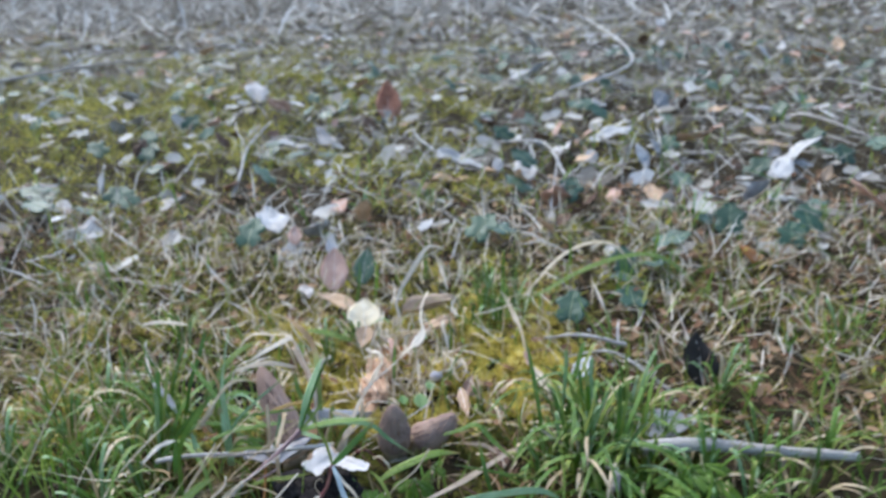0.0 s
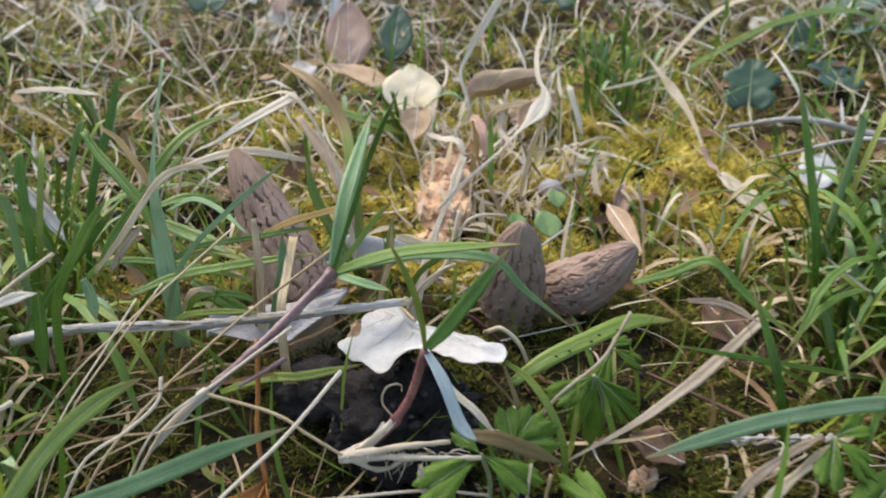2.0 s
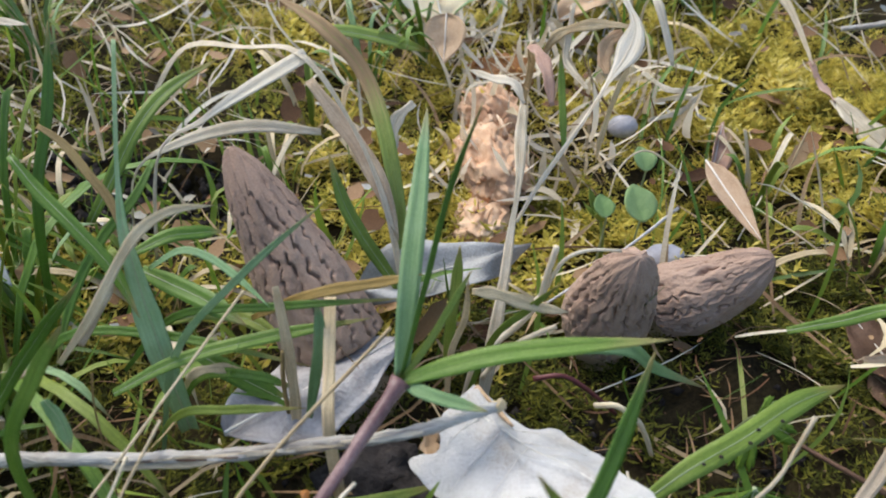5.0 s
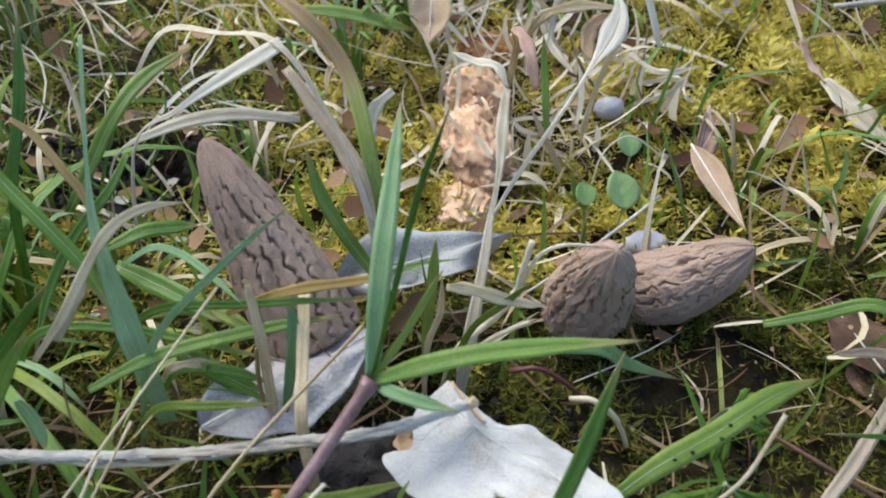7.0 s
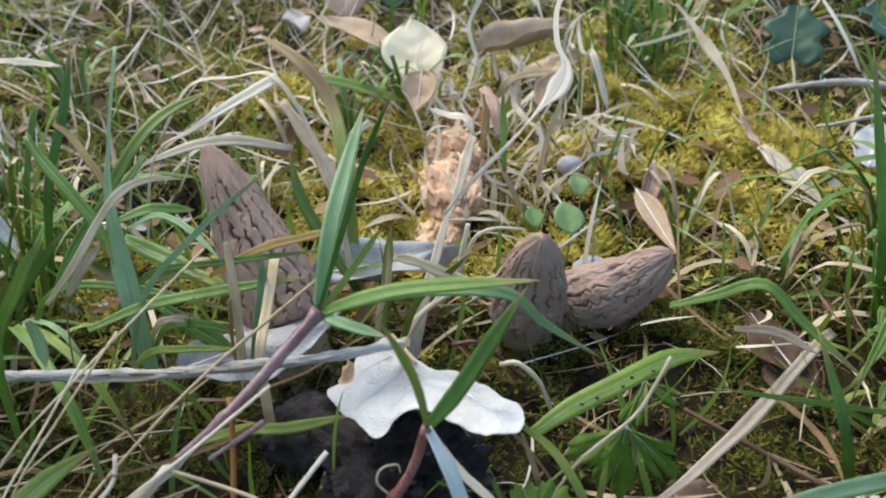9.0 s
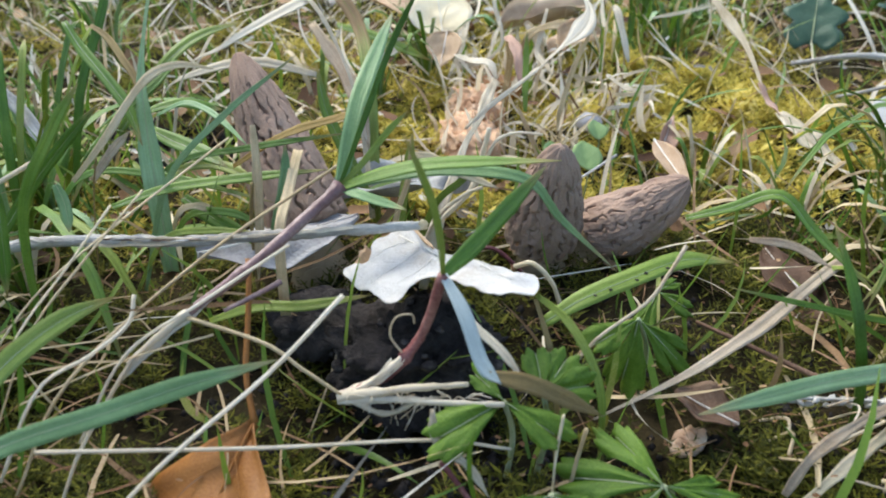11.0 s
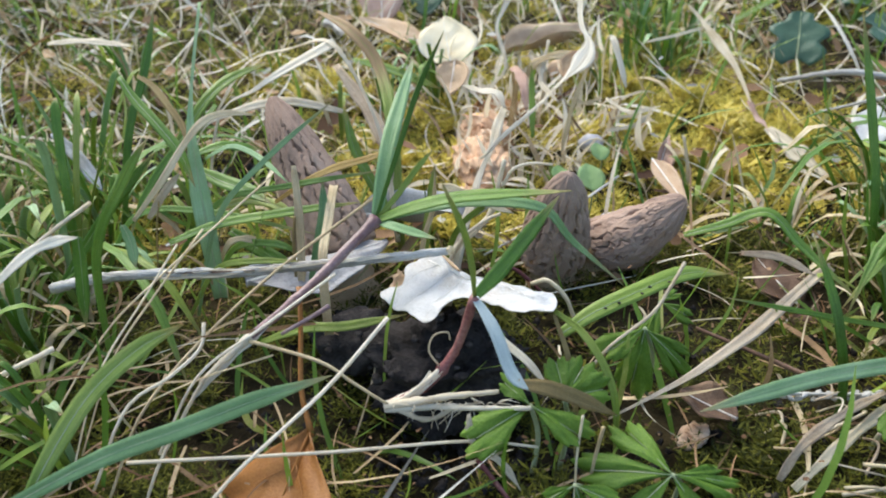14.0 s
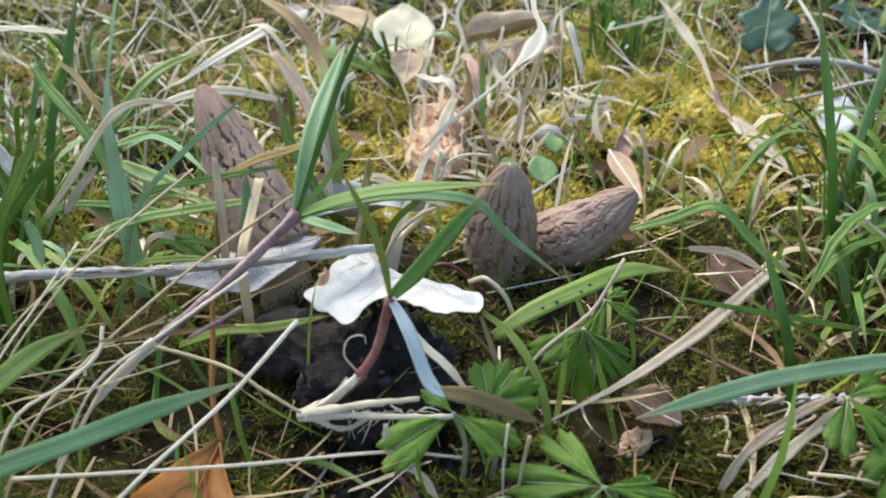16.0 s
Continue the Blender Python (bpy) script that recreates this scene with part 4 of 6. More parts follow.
blade("small upright green blade between the morels", OLIVE, 0.0040, [(-0.083, 0.462, -0.024), (-0.0815, 0.464, -0.004), (-0.079, 0.468, 0.012), (-0.0775, 0.472, 0.022)], (0, -1, 0.3))
blade("small upright green blade behind the stem", LIME, 0.0052, [(-0.0920, 0.4840, -0.0123), (-0.0990, 0.4860, 0.0025), (-0.1043, 0.4890, 0.0127), (-0.1085, 0.4930, 0.0223), (-0.1114, 0.5000, 0.0338)], (0.3, -0.8, 0.5))
blade("white bleached blade standing in the moss", WHITE_STRAW, 0.0054, [(-0.074, 0.452, -0.024), (-0.0695, 0.461, -0.004), (-0.0645, 0.478, 0.004), (-0.0609, 0.492, 0.0087), (-0.0560, 0.512, 0.0095), (-0.0520, 0.536, 0.0095), (-0.0481, 0.556, 0.0090)], (0.3, -0.6, 0.7), n=26, shape=lambda u: 0.75 + 0.25 * math.sin(9 * u), wave=0.15)
blade("white bleached blade folded across the wood", WHITE_STRAW, 0.0042, [(-0.0481, 0.556, 0.0090), (-0.0510, 0.5620, 0.0138), (-0.0583, 0.5680, 0.0128), (-0.0659, 0.5740, 0.0132)], (0, -0.6, 0.8), wave=0.2)
blade("dry bleached blade flaring into a curl", WHITE_STRAW, 0.0108, [(-0.0610, 0.4840, 0.0182), (-0.0524, 0.4970, 0.0212), (-0.0358, 0.5200, 0.0252), (-0.0253, 0.5350, 0.0290), (-0.0171, 0.5460, 0.0323), (-0.0123, 0.5560, 0.0368), (-0.0146, 0.5670, 0.0428), (-0.0134, 0.5800, 0.0510), (-0.0084, 0.5920, 0.0577)], (-0.2, -0.7, 0.6), n=36, shape=lambda u: 0.14 + 0.10 * (u > 0.7) + 0.80 * math.exp(-((u - 0.54) / 0.11) ** 2), wave=0.15)
blade("dry pointed blade hanging over the curl", WHITE_STRAW, 0.0042, [(0.004, 0.600, -0.022), (0.002, 0.594, 0.020), (0.003, 0.585, 0.031), (0.006, 0.576, 0.022), (0.0085, 0.570, 0.012)], (0.1, -0.9, 0.3), n=24, shape=lambda u: 0.25 + 0.75 * math.sin(math.pi * min(1, max(0, (u - 0.35) / 0.68))) if u > 0.35 else 0.25, wave=0.15)
blade("bleached bent blade rising behind the pale leaf", WHITE_STRAW, 0.0056, [(-0.0650, 0.6550, -0.0200), (-0.0500, 0.6600, -0.0186), (-0.0403, 0.6650, -0.0089), (-0.0449, 0.6800, 0.0082), (-0.0410, 0.6900, 0.0166), (-0.0305, 0.7000, 0.0324), (-0.012, 0.710, 0.056), (0.004, 0.722, 0.050)], (0.1, -0.7, 0.6), n=32, wave=0.15, shape=lambda u: 0.45 + 0.55 * math.sin(math.pi * min(1, max(0, (u - 0.5) / 0.5))) if u > 0.5 else 0.45)
blade("tan dry blade bowed behind the broad one", STRAW, 0.0033, [(-0.1751, 0.4460, 0.0164), (-0.1653, 0.4500, 0.0275), (-0.1560, 0.4560, 0.0397), (-0.1504, 0.4610, 0.0446), (-0.1443, 0.4660, 0.0450), (-0.1363, 0.4700, 0.0423)], (0.1, -0.7, 0.6), wave=0.1, n=22)
blade("red-brown withered blade leaning in the grass", RUSTY, 0.0032, [(-0.1877, 0.5050, 0.0447), (-0.1806, 0.5000, 0.0423), (-0.1731, 0.4920, 0.0369), (-0.1676, 0.4860, 0.0319), (-0.1645, 0.4780, 0.0251)], (0.1, -0.7, 0.6))
blade("dull green blade at the edge of the tuft", GREEN, 0.0046, [(-0.1832, 0.4800, 0.0531), (-0.1773, 0.4740, 0.0474), (-0.1682, 0.4660, 0.0414), (-0.1596, 0.4580, 0.0346), (-0.1541, 0.4500, 0.0262)], (0.1, -0.7, 0.6))
blade("thin dark green blade leaning in the tuft", GREEN, 0.0036, [(-0.1588, 0.5000, 0.0348), (-0.1634, 0.4900, 0.0299), (-0.1720, 0.4800, 0.0238), (-0.1798, 0.4700, 0.0136), (-0.1851, 0.4580, 0.0008)], (0.1, -0.7, 0.6))
# The pale blade colour supplies the lit look of this arch.
blade("blade with its lit look in the pale colour, arching before the tall morel", PALE_BLADE, 0.0025, [(-0.1533, 0.4620, 0.0306), (-0.1453, 0.4640, 0.0340), (-0.1385, 0.4620, 0.0331), (-0.1317, 0.4570, 0.0309), (-0.1238, 0.4500, 0.0270)], (0, -0.5, 0.86))
blade("dull green blade lying beside the tall morel", GREEN, 0.005, [(-0.1592, 0.4700, 0.0287), (-0.1513, 0.4740, 0.0299), (-0.1453, 0.4770, 0.0280), (-0.1393, 0.4800, 0.0253)], (0, -0.5, 0.86))
blade("broad dull green blade low beside the tall morel", GREEN, 0.007, [(-0.1592, 0.4700, 0.0225), (-0.1511, 0.4660, 0.0207), (-0.1417, 0.4600, 0.0202), (-0.1312, 0.4520, 0.0190)], (0, -0.5, 0.86))
blade("tan withered blade behind the tall morel", DRY_BLADE, 0.0068, [(-0.1178, 0.5300, 0.0389), (-0.1100, 0.5200, 0.0324), (-0.1031, 0.5100, 0.0262), (-0.0974, 0.5000, 0.0183), (-0.0940, 0.4920, 0.0064)], (0.1, -0.7, 0.6), wave=0.1)
blade("bleached scrap of blade curled in the moss", WHITE_STRAW, 0.0048, [(-0.0869, 0.5280, 0.0301), (-0.0923, 0.5240, 0.0272), (-0.0946, 0.5190, 0.0217), (-0.0968, 0.5140, 0.0161)], (0.1, -0.7, 0.6), wave=0.2)
blade("lime-green blade standing beside the white one", LIME, 0.0034, [(-0.0372, 0.5350, 0.0035), (-0.0373, 0.5400, 0.0114), (-0.0369, 0.5480, 0.0192), (-0.0367, 0.5560, 0.0292)], (0.1, -0.7, 0.6))
blade("pinkish dry blade drooping over the wood", PINK_LEAF, 0.0062, [(-0.0446, 0.5750, 0.0207), (-0.0413, 0.5700, 0.0208), (-0.0393, 0.5620, 0.0170), (-0.0384, 0.5540, 0.0085)], (0.1, -0.7, 0.6), shape=lambda u: 0.3 + 0.7 * math.sin(math.pi * min(1, u * 0.95)), wave=0.15)
blade("tan underside of a dry curl", TAN_LEAF, 0.0072, [(-0.0151, 0.5600, 0.0326), (-0.0204, 0.5560, 0.0311), (-0.0227, 0.5520, 0.0274), (-0.0224, 0.5470, 0.0242)], (0.1, -0.7, 0.6), shape=lambda u: 0.35 + 0.65 * math.sin(math.pi * u), wave=0.15)
blade("thin bleached blade bent over the wood", WHITE_STRAW, 0.0032, [(-0.0255, 0.5900, 0.0288), (-0.0289, 0.5800, 0.0190), (-0.0302, 0.5740, 0.0140), (-0.0262, 0.5660, 0.0108), (-0.0237, 0.5620, 0.0090)], (0.1, -0.7, 0.6), wave=0.15, n=22)
blade("lime-green blade lying under the beige leaf", LIME, 0.009, [(-0.1205, 0.6060, 0.0159), (-0.1077, 0.6120, 0.0106), (-0.0931, 0.6180, 0.0027), (-0.0777, 0.6220, -0.0058)], (0, -0.4, 0.9))
blade("pale twig-like straw lying in the yellow moss", STRAW, 0.0024, [(0.0331, 0.6400, 0.0113), (0.0495, 0.6450, 0.0129), (0.0749, 0.6550, 0.0161)], (0.1, -0.7, 0.6))
blade("bleached straw end tangled on the moss", WHITE_STRAW, 0.0028, [(0.0027, 0.5850, 0.0011), (0.0125, 0.5750, -0.0019), (0.0265, 0.5720, 0.0018)], (0.1, -0.7, 0.6), wave=0.25)
blade("bleached straw end tangled on the moss", STRAW, 0.0028, [(0.0041, 0.5700, -0.0027), (0.0166, 0.5720, -0.0031), (0.0252, 0.5680, -0.0052)], (0.1, -0.7, 0.6), wave=0.25)
blade("bleached straw end tangled on the moss", WHITE_STRAW, 0.0028, [(0.0001, 0.5620, -0.0058), (0.0139, 0.5660, -0.0048), (0.0232, 0.5720, -0.0001)], (0.1, -0.7, 0.6), wave=0.25)
blade("bleached straw end tangled on the moss", STRAW, 0.0028, [(0.0017, 0.5900, -0.0001), (-0.0068, 0.5850, -0.0012), (-0.0144, 0.5850, 0.0019)], (0.1, -0.7, 0.6), wave=0.25)
blade("bleached strip of dead blade lying in the grass", WHITE_STRAW, 0.0052, [(-0.2686, 0.6000, 0.0295), (-0.2535, 0.6020, 0.0300), (-0.2403, 0.6020, 0.0287), (-0.2269, 0.6000, 0.0271)], (0, -0.4, 0.9), wave=0.15)
blade("tan withered blade standing against the tall morel", STRAW, 0.0036, [(-0.1217, 0.4510, 0.0327), (-0.1211, 0.4470, 0.0209), (-0.1213, 0.4420, 0.0034), (-0.1225, 0.4370, -0.0125)], (0.2, -0.8, 0.5), wave=0.1)
blade("short green blade standing before the tall morel", TEAL, 0.0038, [(-0.1187, 0.4400, -0.0042), (-0.1155, 0.4430, 0.0085), (-0.1132, 0.4470, 0.0189), (-0.1132, 0.4520, 0.0272)], (0.1, -0.9, 0.4))
blade("broad green blade lying by the grey leaf", GREEN, 0.0066, [(-0.1477, 0.4560, 0.0064), (-0.1406, 0.4520, 0.0037), (-0.1322, 0.4480, 0.0004), (-0.1228, 0.4440, -0.0033)], (0, -0.5, 0.86))
blade("olive blade bowed low before the tall morel", OLIVE, 0.0048, [(-0.1539, 0.4620, 0.0112), (-0.1416, 0.4600, 0.0157), (-0.1310, 0.4560, 0.0161), (-0.1214, 0.4500, 0.0125)], (0, -0.5, 0.86))
blade("green blade bowed low before the tall morel", GREEN, 0.0044, [(-0.1625, 0.4400, 0.0116), (-0.1481, 0.4460, 0.0146), (-0.1276, 0.4500, 0.0163), (-0.1011, 0.4520, 0.0186)], (0, -0.5, 0.86))
blade("dry level blade bridging the curl", STRAW, 0.0050, [(-0.037, 0.584, 0.012), (-0.031, 0.582, 0.0215), (-0.018, 0.580, 0.0250), (-0.005, 0.578, 0.0240)], (0, -0.6, 0.8), n=20, wave=0.2)
blade("dry beige blade hanging from the curl", STRAW, 0.0030, [(-0.012, 0.552, 0.030), (-0.018, 0.548, 0.016), (-0.022, 0.545, 0.000), (-0.023, 0.544, -0.010)], (0.3, -0.9, 0.2), wave=0.1)
blade("dry rolled blade beside the curl", STRAW, 0.0044, [(-0.044, 0.590, -0.022), (-0.041, 0.585, 0.006), (-0.042, 0.578, 0.020), (-0.036, 0.570, 0.004)], (0.2, -0.9, 0.2), wave=0.1)
blade("dry rolled blade beside the curl", WHITE_STRAW, 0.0030, [(-0.028, 0.600, -0.020), (-0.026, 0.596, 0.010), (-0.034, 0.590, 0.022), (-0.024, 0.575, 0.006)], (0.2, -0.9, 0.2), wave=0.1)
blade("drooping grey-white dry blade in the yellow moss", WHITE_STRAW, 0.0064, [(0.0600, 0.664, 0.024), (0.0649, 0.656, 0.0190), (0.0700, 0.640, 0.0120), (0.0755, 0.622, 0.0040), (0.0775, 0.605, -0.0040), (0.0782, 0.597, -0.0085)], (-0.2, -0.5, 0.85), n=28, turn=0.9, shape=lambda u: 0.25 + 0.75 * math.exp(-((u - 0.45) / 0.22) ** 2), wave=0.12)
blade("pinkish curled end of the drooping blade", PINK_LEAF, 0.0075, [(0.0780, 0.599, -0.0070), (0.0795, 0.590, -0.0120), (0.0830, 0.580, -0.0150)], (0.5, -0.6, 0.6), n=14, shape=lambda u: 0.5 + 0.5 * math.sin(math.pi * u), wave=0.2)
blade("broad grey-white end of the drooping blade", WHITE_STRAW, 0.0150, [(0.0825, 0.582, -0.0145), (0.0870, 0.572, -0.0170), (0.0920, 0.562, -0.0200), (0.1000, 0.548, -0.0250)], (0.2, -0.6, 0.8), n=20, shape=lambda u: 0.25 + 0.75 * math.sin(math.pi * min(1, (0.1 + u) ** 1.3 * 0.9)), wave=0.15)
blade("broad beige straw blade standing by the tall morel", STRAW, 0.0042, [(-0.111, 0.421, -0.012), (-0.111, 0.425, 0.012), (-0.1108, 0.440, 0.018), (-0.1105, 0.456, 0.023)], (0.1, -0.8, 0.5), shape=lambda u: 0.9)
blade("bent green blade among dry straws", GREEN, 0.0044, [(0.005, 0.450, 0.005), (0.017, 0.448, 0.010), (0.029, 0.445, 0.016), (0.040, 0.440, 0.006), (0.058, 0.430, -0.009)], (0, -0.6, 0.8))
blade("pale withered blade among dry straws", DRY_BLADE, 0.0036, [(0.021, 0.440, 0.004), (0.034, 0.440, 0.002), (0.044, 0.435, -0.002)], (0, -0.6, 0.8))
blade("bleached blade bent over a green one", WHITE_STRAW, 0.0040, [(-0.190, 0.390, 0.028), (-0.183, 0.400, 0.033), (-0.177, 0.405, 0.034), (-0.174, 0.410, 0.032)], (0, -0.7, 0.7), wave=0.1)
blade("broken green blade hanging from its bend", GREEN, 0.0048, [(-0.174, 0.410, 0.032), (-0.175, 0.408, 0.022), (-0.177, 0.405, 0.005)], (0.1, -1, 0.2))
blade("long upright green blade", GREEN, 0.0044, [(-0.206, 0.430, -0.012), (-0.188, 0.440, 0.013), (-0.175, 0.445, 0.028), (-0.164, 0.450, 0.039)], (0.5, -0.8, 0.2))
blade("pale teal blade beside the twig", TEAL, 0.0044, [(-0.171, 0.430, 0.024), (-0.169, 0.428, 0.019), (-0.168, 0.425, 0.012)], (0.1, -1, 0.3))
blade("tan dry blade beside the broad blade", DRY_BLADE, 0.0036, [(-0.174, 0.455, 0.012), (-0.169, 0.460, 0.019), (-0.164, 0.465, 0.024)], (0.3, -0.9, 0.3))
blade("pale lilac-grey dead blade in the grass", GREY_LEAF, 0.0060, [(-0.223, 0.500, 0.025), (-0.210, 0.490, 0.018), (-0.200, 0.480, 0.010)], (0.3, -0.8, 0.5))
fallen_leaf("dead_leaf", "grey-brown rotting leaf behind the curled blade", DRY_BLADE, pose(-0.040, 0.690, -0.012, 10, 0, -66), 0.060, 0.026, shape=oval, cup=0.5, ripple=0.3, seed=4.4)
blade("long arching green blade over the litter", LIME, 0.0080, [(0.0950, 0.6900, 0.0068), (0.1608, 0.7250, 0.0251), (0.2242, 0.7550, 0.0247), (0.2638, 0.7600, 0.0031), (0.2989, 0.7480, -0.0382)], (0, -0.4, 0.9), n=26)
blade("long arching dry blade over the litter", STRAW, 0.0050, [(0.090, 0.735, -0.010), (0.140, 0.775, 0.022), (0.190, 0.790, 0.026), (0.225, 0.775, -0.008)], (0, -0.4, 0.9), n=24)

for label, pts, r, mt in (
        ("stiff pale straw leaning over the twig", [(-0.131, 0.457, 0.026), (-0.156, 0.418, 0.015), (-0.172, 0.402, 0.003), (-0.190, 0.385, -0.022)], 0.00055, STRAW),
        ("long pale straw crossing the twig", [(-0.096, 0.443, 0.025), (-0.128, 0.412, 0.013), (-0.150, 0.378, 0.002), (-0.160, 0.362, -0.018)], 0.00075, STRAW),
        ("pale flattened straw leaning on the root", [(-0.088, 0.386, 0.021), (-0.103, 0.372, 0.010), (-0.125, 0.355, -0.003), (-0.145, 0.340, -0.022)], 0.00085, WHITE_STRAW),
        ("bent pale straw joined to the root", [(-0.128, 0.392, 0.010), (-0.107, 0.385, 0.008), (-0.098, 0.382, 0.003), (-0.089, 0.380, -0.003)], 0.0008, STRAW),
        ("level straw in the moss", [(-0.152, 0.362, -0.004), (-0.104, 0.365, -0.0045), (-0.069, 0.372, -0.0085), (-0.050, 0.374, -0.013)], 0.00075, WHITE_STRAW),
        ("thin straw leaning on the twig", [(-0.148, 0.412, 0.028), (-0.155, 0.398, 0.019), (-0.163, 0.380, 0.008), (-0.172, 0.366, -0.018)], 0.0005, STRAW),
        ("thin straw leaning on the twig", [(-0.143, 0.420, 0.028), (-0.154, 0.402, 0.017), (-0.163, 0.388, 0.006), (-0.172, 0.376, -0.016)], 0.0005, STRAW),
        ("thin upright brown straw", [(-0.158, 0.430, 0.032), (-0.161, 0.429, 0.020), (-0.166, 0.427, -0.012)], 0.0004, RUSTY),
        ("hooked white straw", [(-0.137, 0.391, 0.0165), (-0.1375, 0.386, 0.012), (-0.144, 0.379, 0.0085), (-0.154, 0.372, 0.004), (-0.164, 0.364, -0.016)], 0.0008, WHITE_STRAW),
        ("pale straw along the purple stem", [(-0.104, 0.407, 0.0205), (-0.122, 0.392, 0.014), (-0.138, 0.382, 0.006), (-0.150, 0.374, -0.014)], 0.0007, WHITE_STRAW),
        ("white stiff straw leaning over the spotted blade", [(-0.0045, 0.4175, 0.0155), (-0.009, 0.413, 0.010), (-0.015, 0.408, 0.004), (-0.029, 0.402, -0.005), (-0.038, 0.398, -0.020)], 0.00085, WHITE_STRAW),
        ("thin straw standing in the moss", [(0.041, 0.527, 0.013), (0.036, 0.522, 0.000), (0.030, 0.517, -0.022)], 0.0005, STRAW),
        ("thin level straw", [(-0.120, 0.390, 0.006), (-0.140, 0.382, 0.004), (-0.162, 0.376, -0.004)], 0.0004, STRAW),
        ("dry stalk under the fallen leaf", [(-0.034, 0.372, -0.004), (-0.036, 0.370, -0.016), (-0.037, 0.368, -0.030)], 0.0008, STRAW),
        ("dry stalk under the fallen leaf", [(-0.039, 0.374, -0.002), (-0.040, 0.372, -0.014), (-0.040, 0.370, -0.030)], 0.0006, STRAW),
        ("long thin pale straw leaning over the grass", [(-0.235, 0.521, 0.099), (-0.258, 0.496, 0.068), (-0.284, 0.466, 0.028), (-0.306, 0.436, -0.020)], 0.0008, WHITE_STRAW),
        ("thin pale straw leaning in the grass", [(-0.217, 0.430, 0.050), (-0.230, 0.420, 0.028), (-0.246, 0.408, 0.000), (-0.258, 0.398, -0.030)], 0.0007, STRAW),
        ("forked pale straw", [(-0.201, 0.471, 0.010), (-0.210, 0.444, 0.008), (-0.222, 0.415, 0.000), (-0.232, 0.396, -0.016)], 0.0013, WHITE_STRAW),
        ("forked pale straw", [(-0.188, 0.404, -0.002), (-0.205, 0.392, -0.006), (-0.222, 0.378, -0.014)], 0.0014, WHITE_STRAW),
        ("dark twig lying in the moss by the curl", [(-0.005, 0.508, -0.002), (-0.022, 0.500, -0.010), (-0.044, 0.488, -0.016), (-0.060, 0.482, -0.022)], 0.0008, TWIG),
        ("thin looped dry stalk", [(0.002, 0.528, -0.004), (-0.010, 0.531, 0.004), (-0.020, 0.527, 0.000), (-0.024, 0.522, -0.016)], 0.0006, STRAW)):
    straw(label, pts, r, mt, n=18, rough=0.15)

tangle = thing("straw_tangle", "forked bleached straws caught between stem and morel", "straw", "dry straws")
part("main_straw", stalk([(-0.054, 0.464, 0.027), (-0.056, 0.463, 0.018), (-0.058, 0.462, 0.009), (-0.064, 0.460, 0.002), (-0.074, 0.458, -0.008), (-0.078, 0.457, -0.024)], 0.0008, 0.0011, 26, 8, knots=(0.4,), rough=0.3), WHITE_STRAW, tangle)
part("side_straw", stalk([(-0.038, 0.462, 0.026), (-0.046, 0.463, 0.026), (-0.052, 0.463, 0.023), (-0.056, 0.463, 0.013), (-0.058, 0.462, 0.009)], 0.0004, 0.0007, 20, 7, rough=0.3), WHITE_STRAW, tangle)
part("flat_blade", ribbon([(-0.076, 0.455, 0.0225), (-0.070, 0.455, 0.021), (-0.061, 0.455, 0.016), (-0.051, 0.456, 0.011)], 0.0032, (0, -0.6, 0.8), 14, 0.2, wave=0.15), STRAW, tangle)
part("short_straw", stalk([(-0.056, 0.448, 0.0155), (-0.061, 0.448, 0.013), (-0.068, 0.449, 0.006), (-0.074, 0.450, -0.006)], 0.0006, 0.0007, 14, 7, rough=0.2), WHITE_STRAW, tangle)
blade("small olive blade between forked straws", OLIVE, 0.0030, [(-0.080, 0.452, -0.026), (-0.071, 0.454, 0.004), (-0.062, 0.455, 0.014), (-0.054, 0.456, 0.022)], (0.4, -0.8, 0.4))
blade("narrow tan blade standing by the stem", STRAW, 0.0024, [(-0.084, 0.450, -0.026), (-0.082, 0.452, 0.001), (-0.078, 0.453, 0.015), (-0.077, 0.454, 0.028)], (0.2, -0.9, 0.3))
straw("red-brown rotting stalk lying in the moss", [(-0.060, 0.450, -0.008), (-0.053, 0.449, -0.006), (-0.047, 0.447, -0.009), (-0.038, 0.444, -0.018)], 0.0012, RED_STEM, n=16, rough=0.3)
straw("beige dry stalk bent over in the moss", [(-0.046, 0.439, -0.006), (-0.041, 0.436, -0.003), (-0.035, 0.434, -0.009), (-0.031, 0.432, -0.020)], 0.0013, STRAW, n=16, rough=0.3)
blade("olive blade lying over the grey leaf", OLIVE, 0.0030, [(-0.164, 0.446, -0.022), (-0.150, 0.441, 0.000), (-0.136, 0.437, 0.006), (-0.118, 0.436, 0.006)], (0, -0.6, 0.8))
blade("green blade lying over the grey leaf", GREEN, 0.0034, [(-0.158, 0.458, -0.020), (-0.146, 0.451, 0.002), (-0.131, 0.446, 0.007), (-0.120, 0.443, 0.004)], (0, -0.6, 0.8))
blade("withered curl of grass on the grey leaf", STRAW, 0.0030, [(-0.152, 0.452, -0.004), (-0.146, 0.449, 0.006), (-0.139, 0.449, 0.007), (-0.134, 0.452, 0.001)], (0.1, -0.6, 0.8), wave=0.2)
straw("brown dry stalk standing through the grey leaf", [(-0.124, 0.441, -0.020), (-0.1235, 0.442, 0.004), (-0.122, 0.444, 0.018)], 0.0010, RUSTY, n=14, rough=0.3)
stick = thing("dry_twig", "weathered silver-grey dry stalk lying across the grass", "twig")
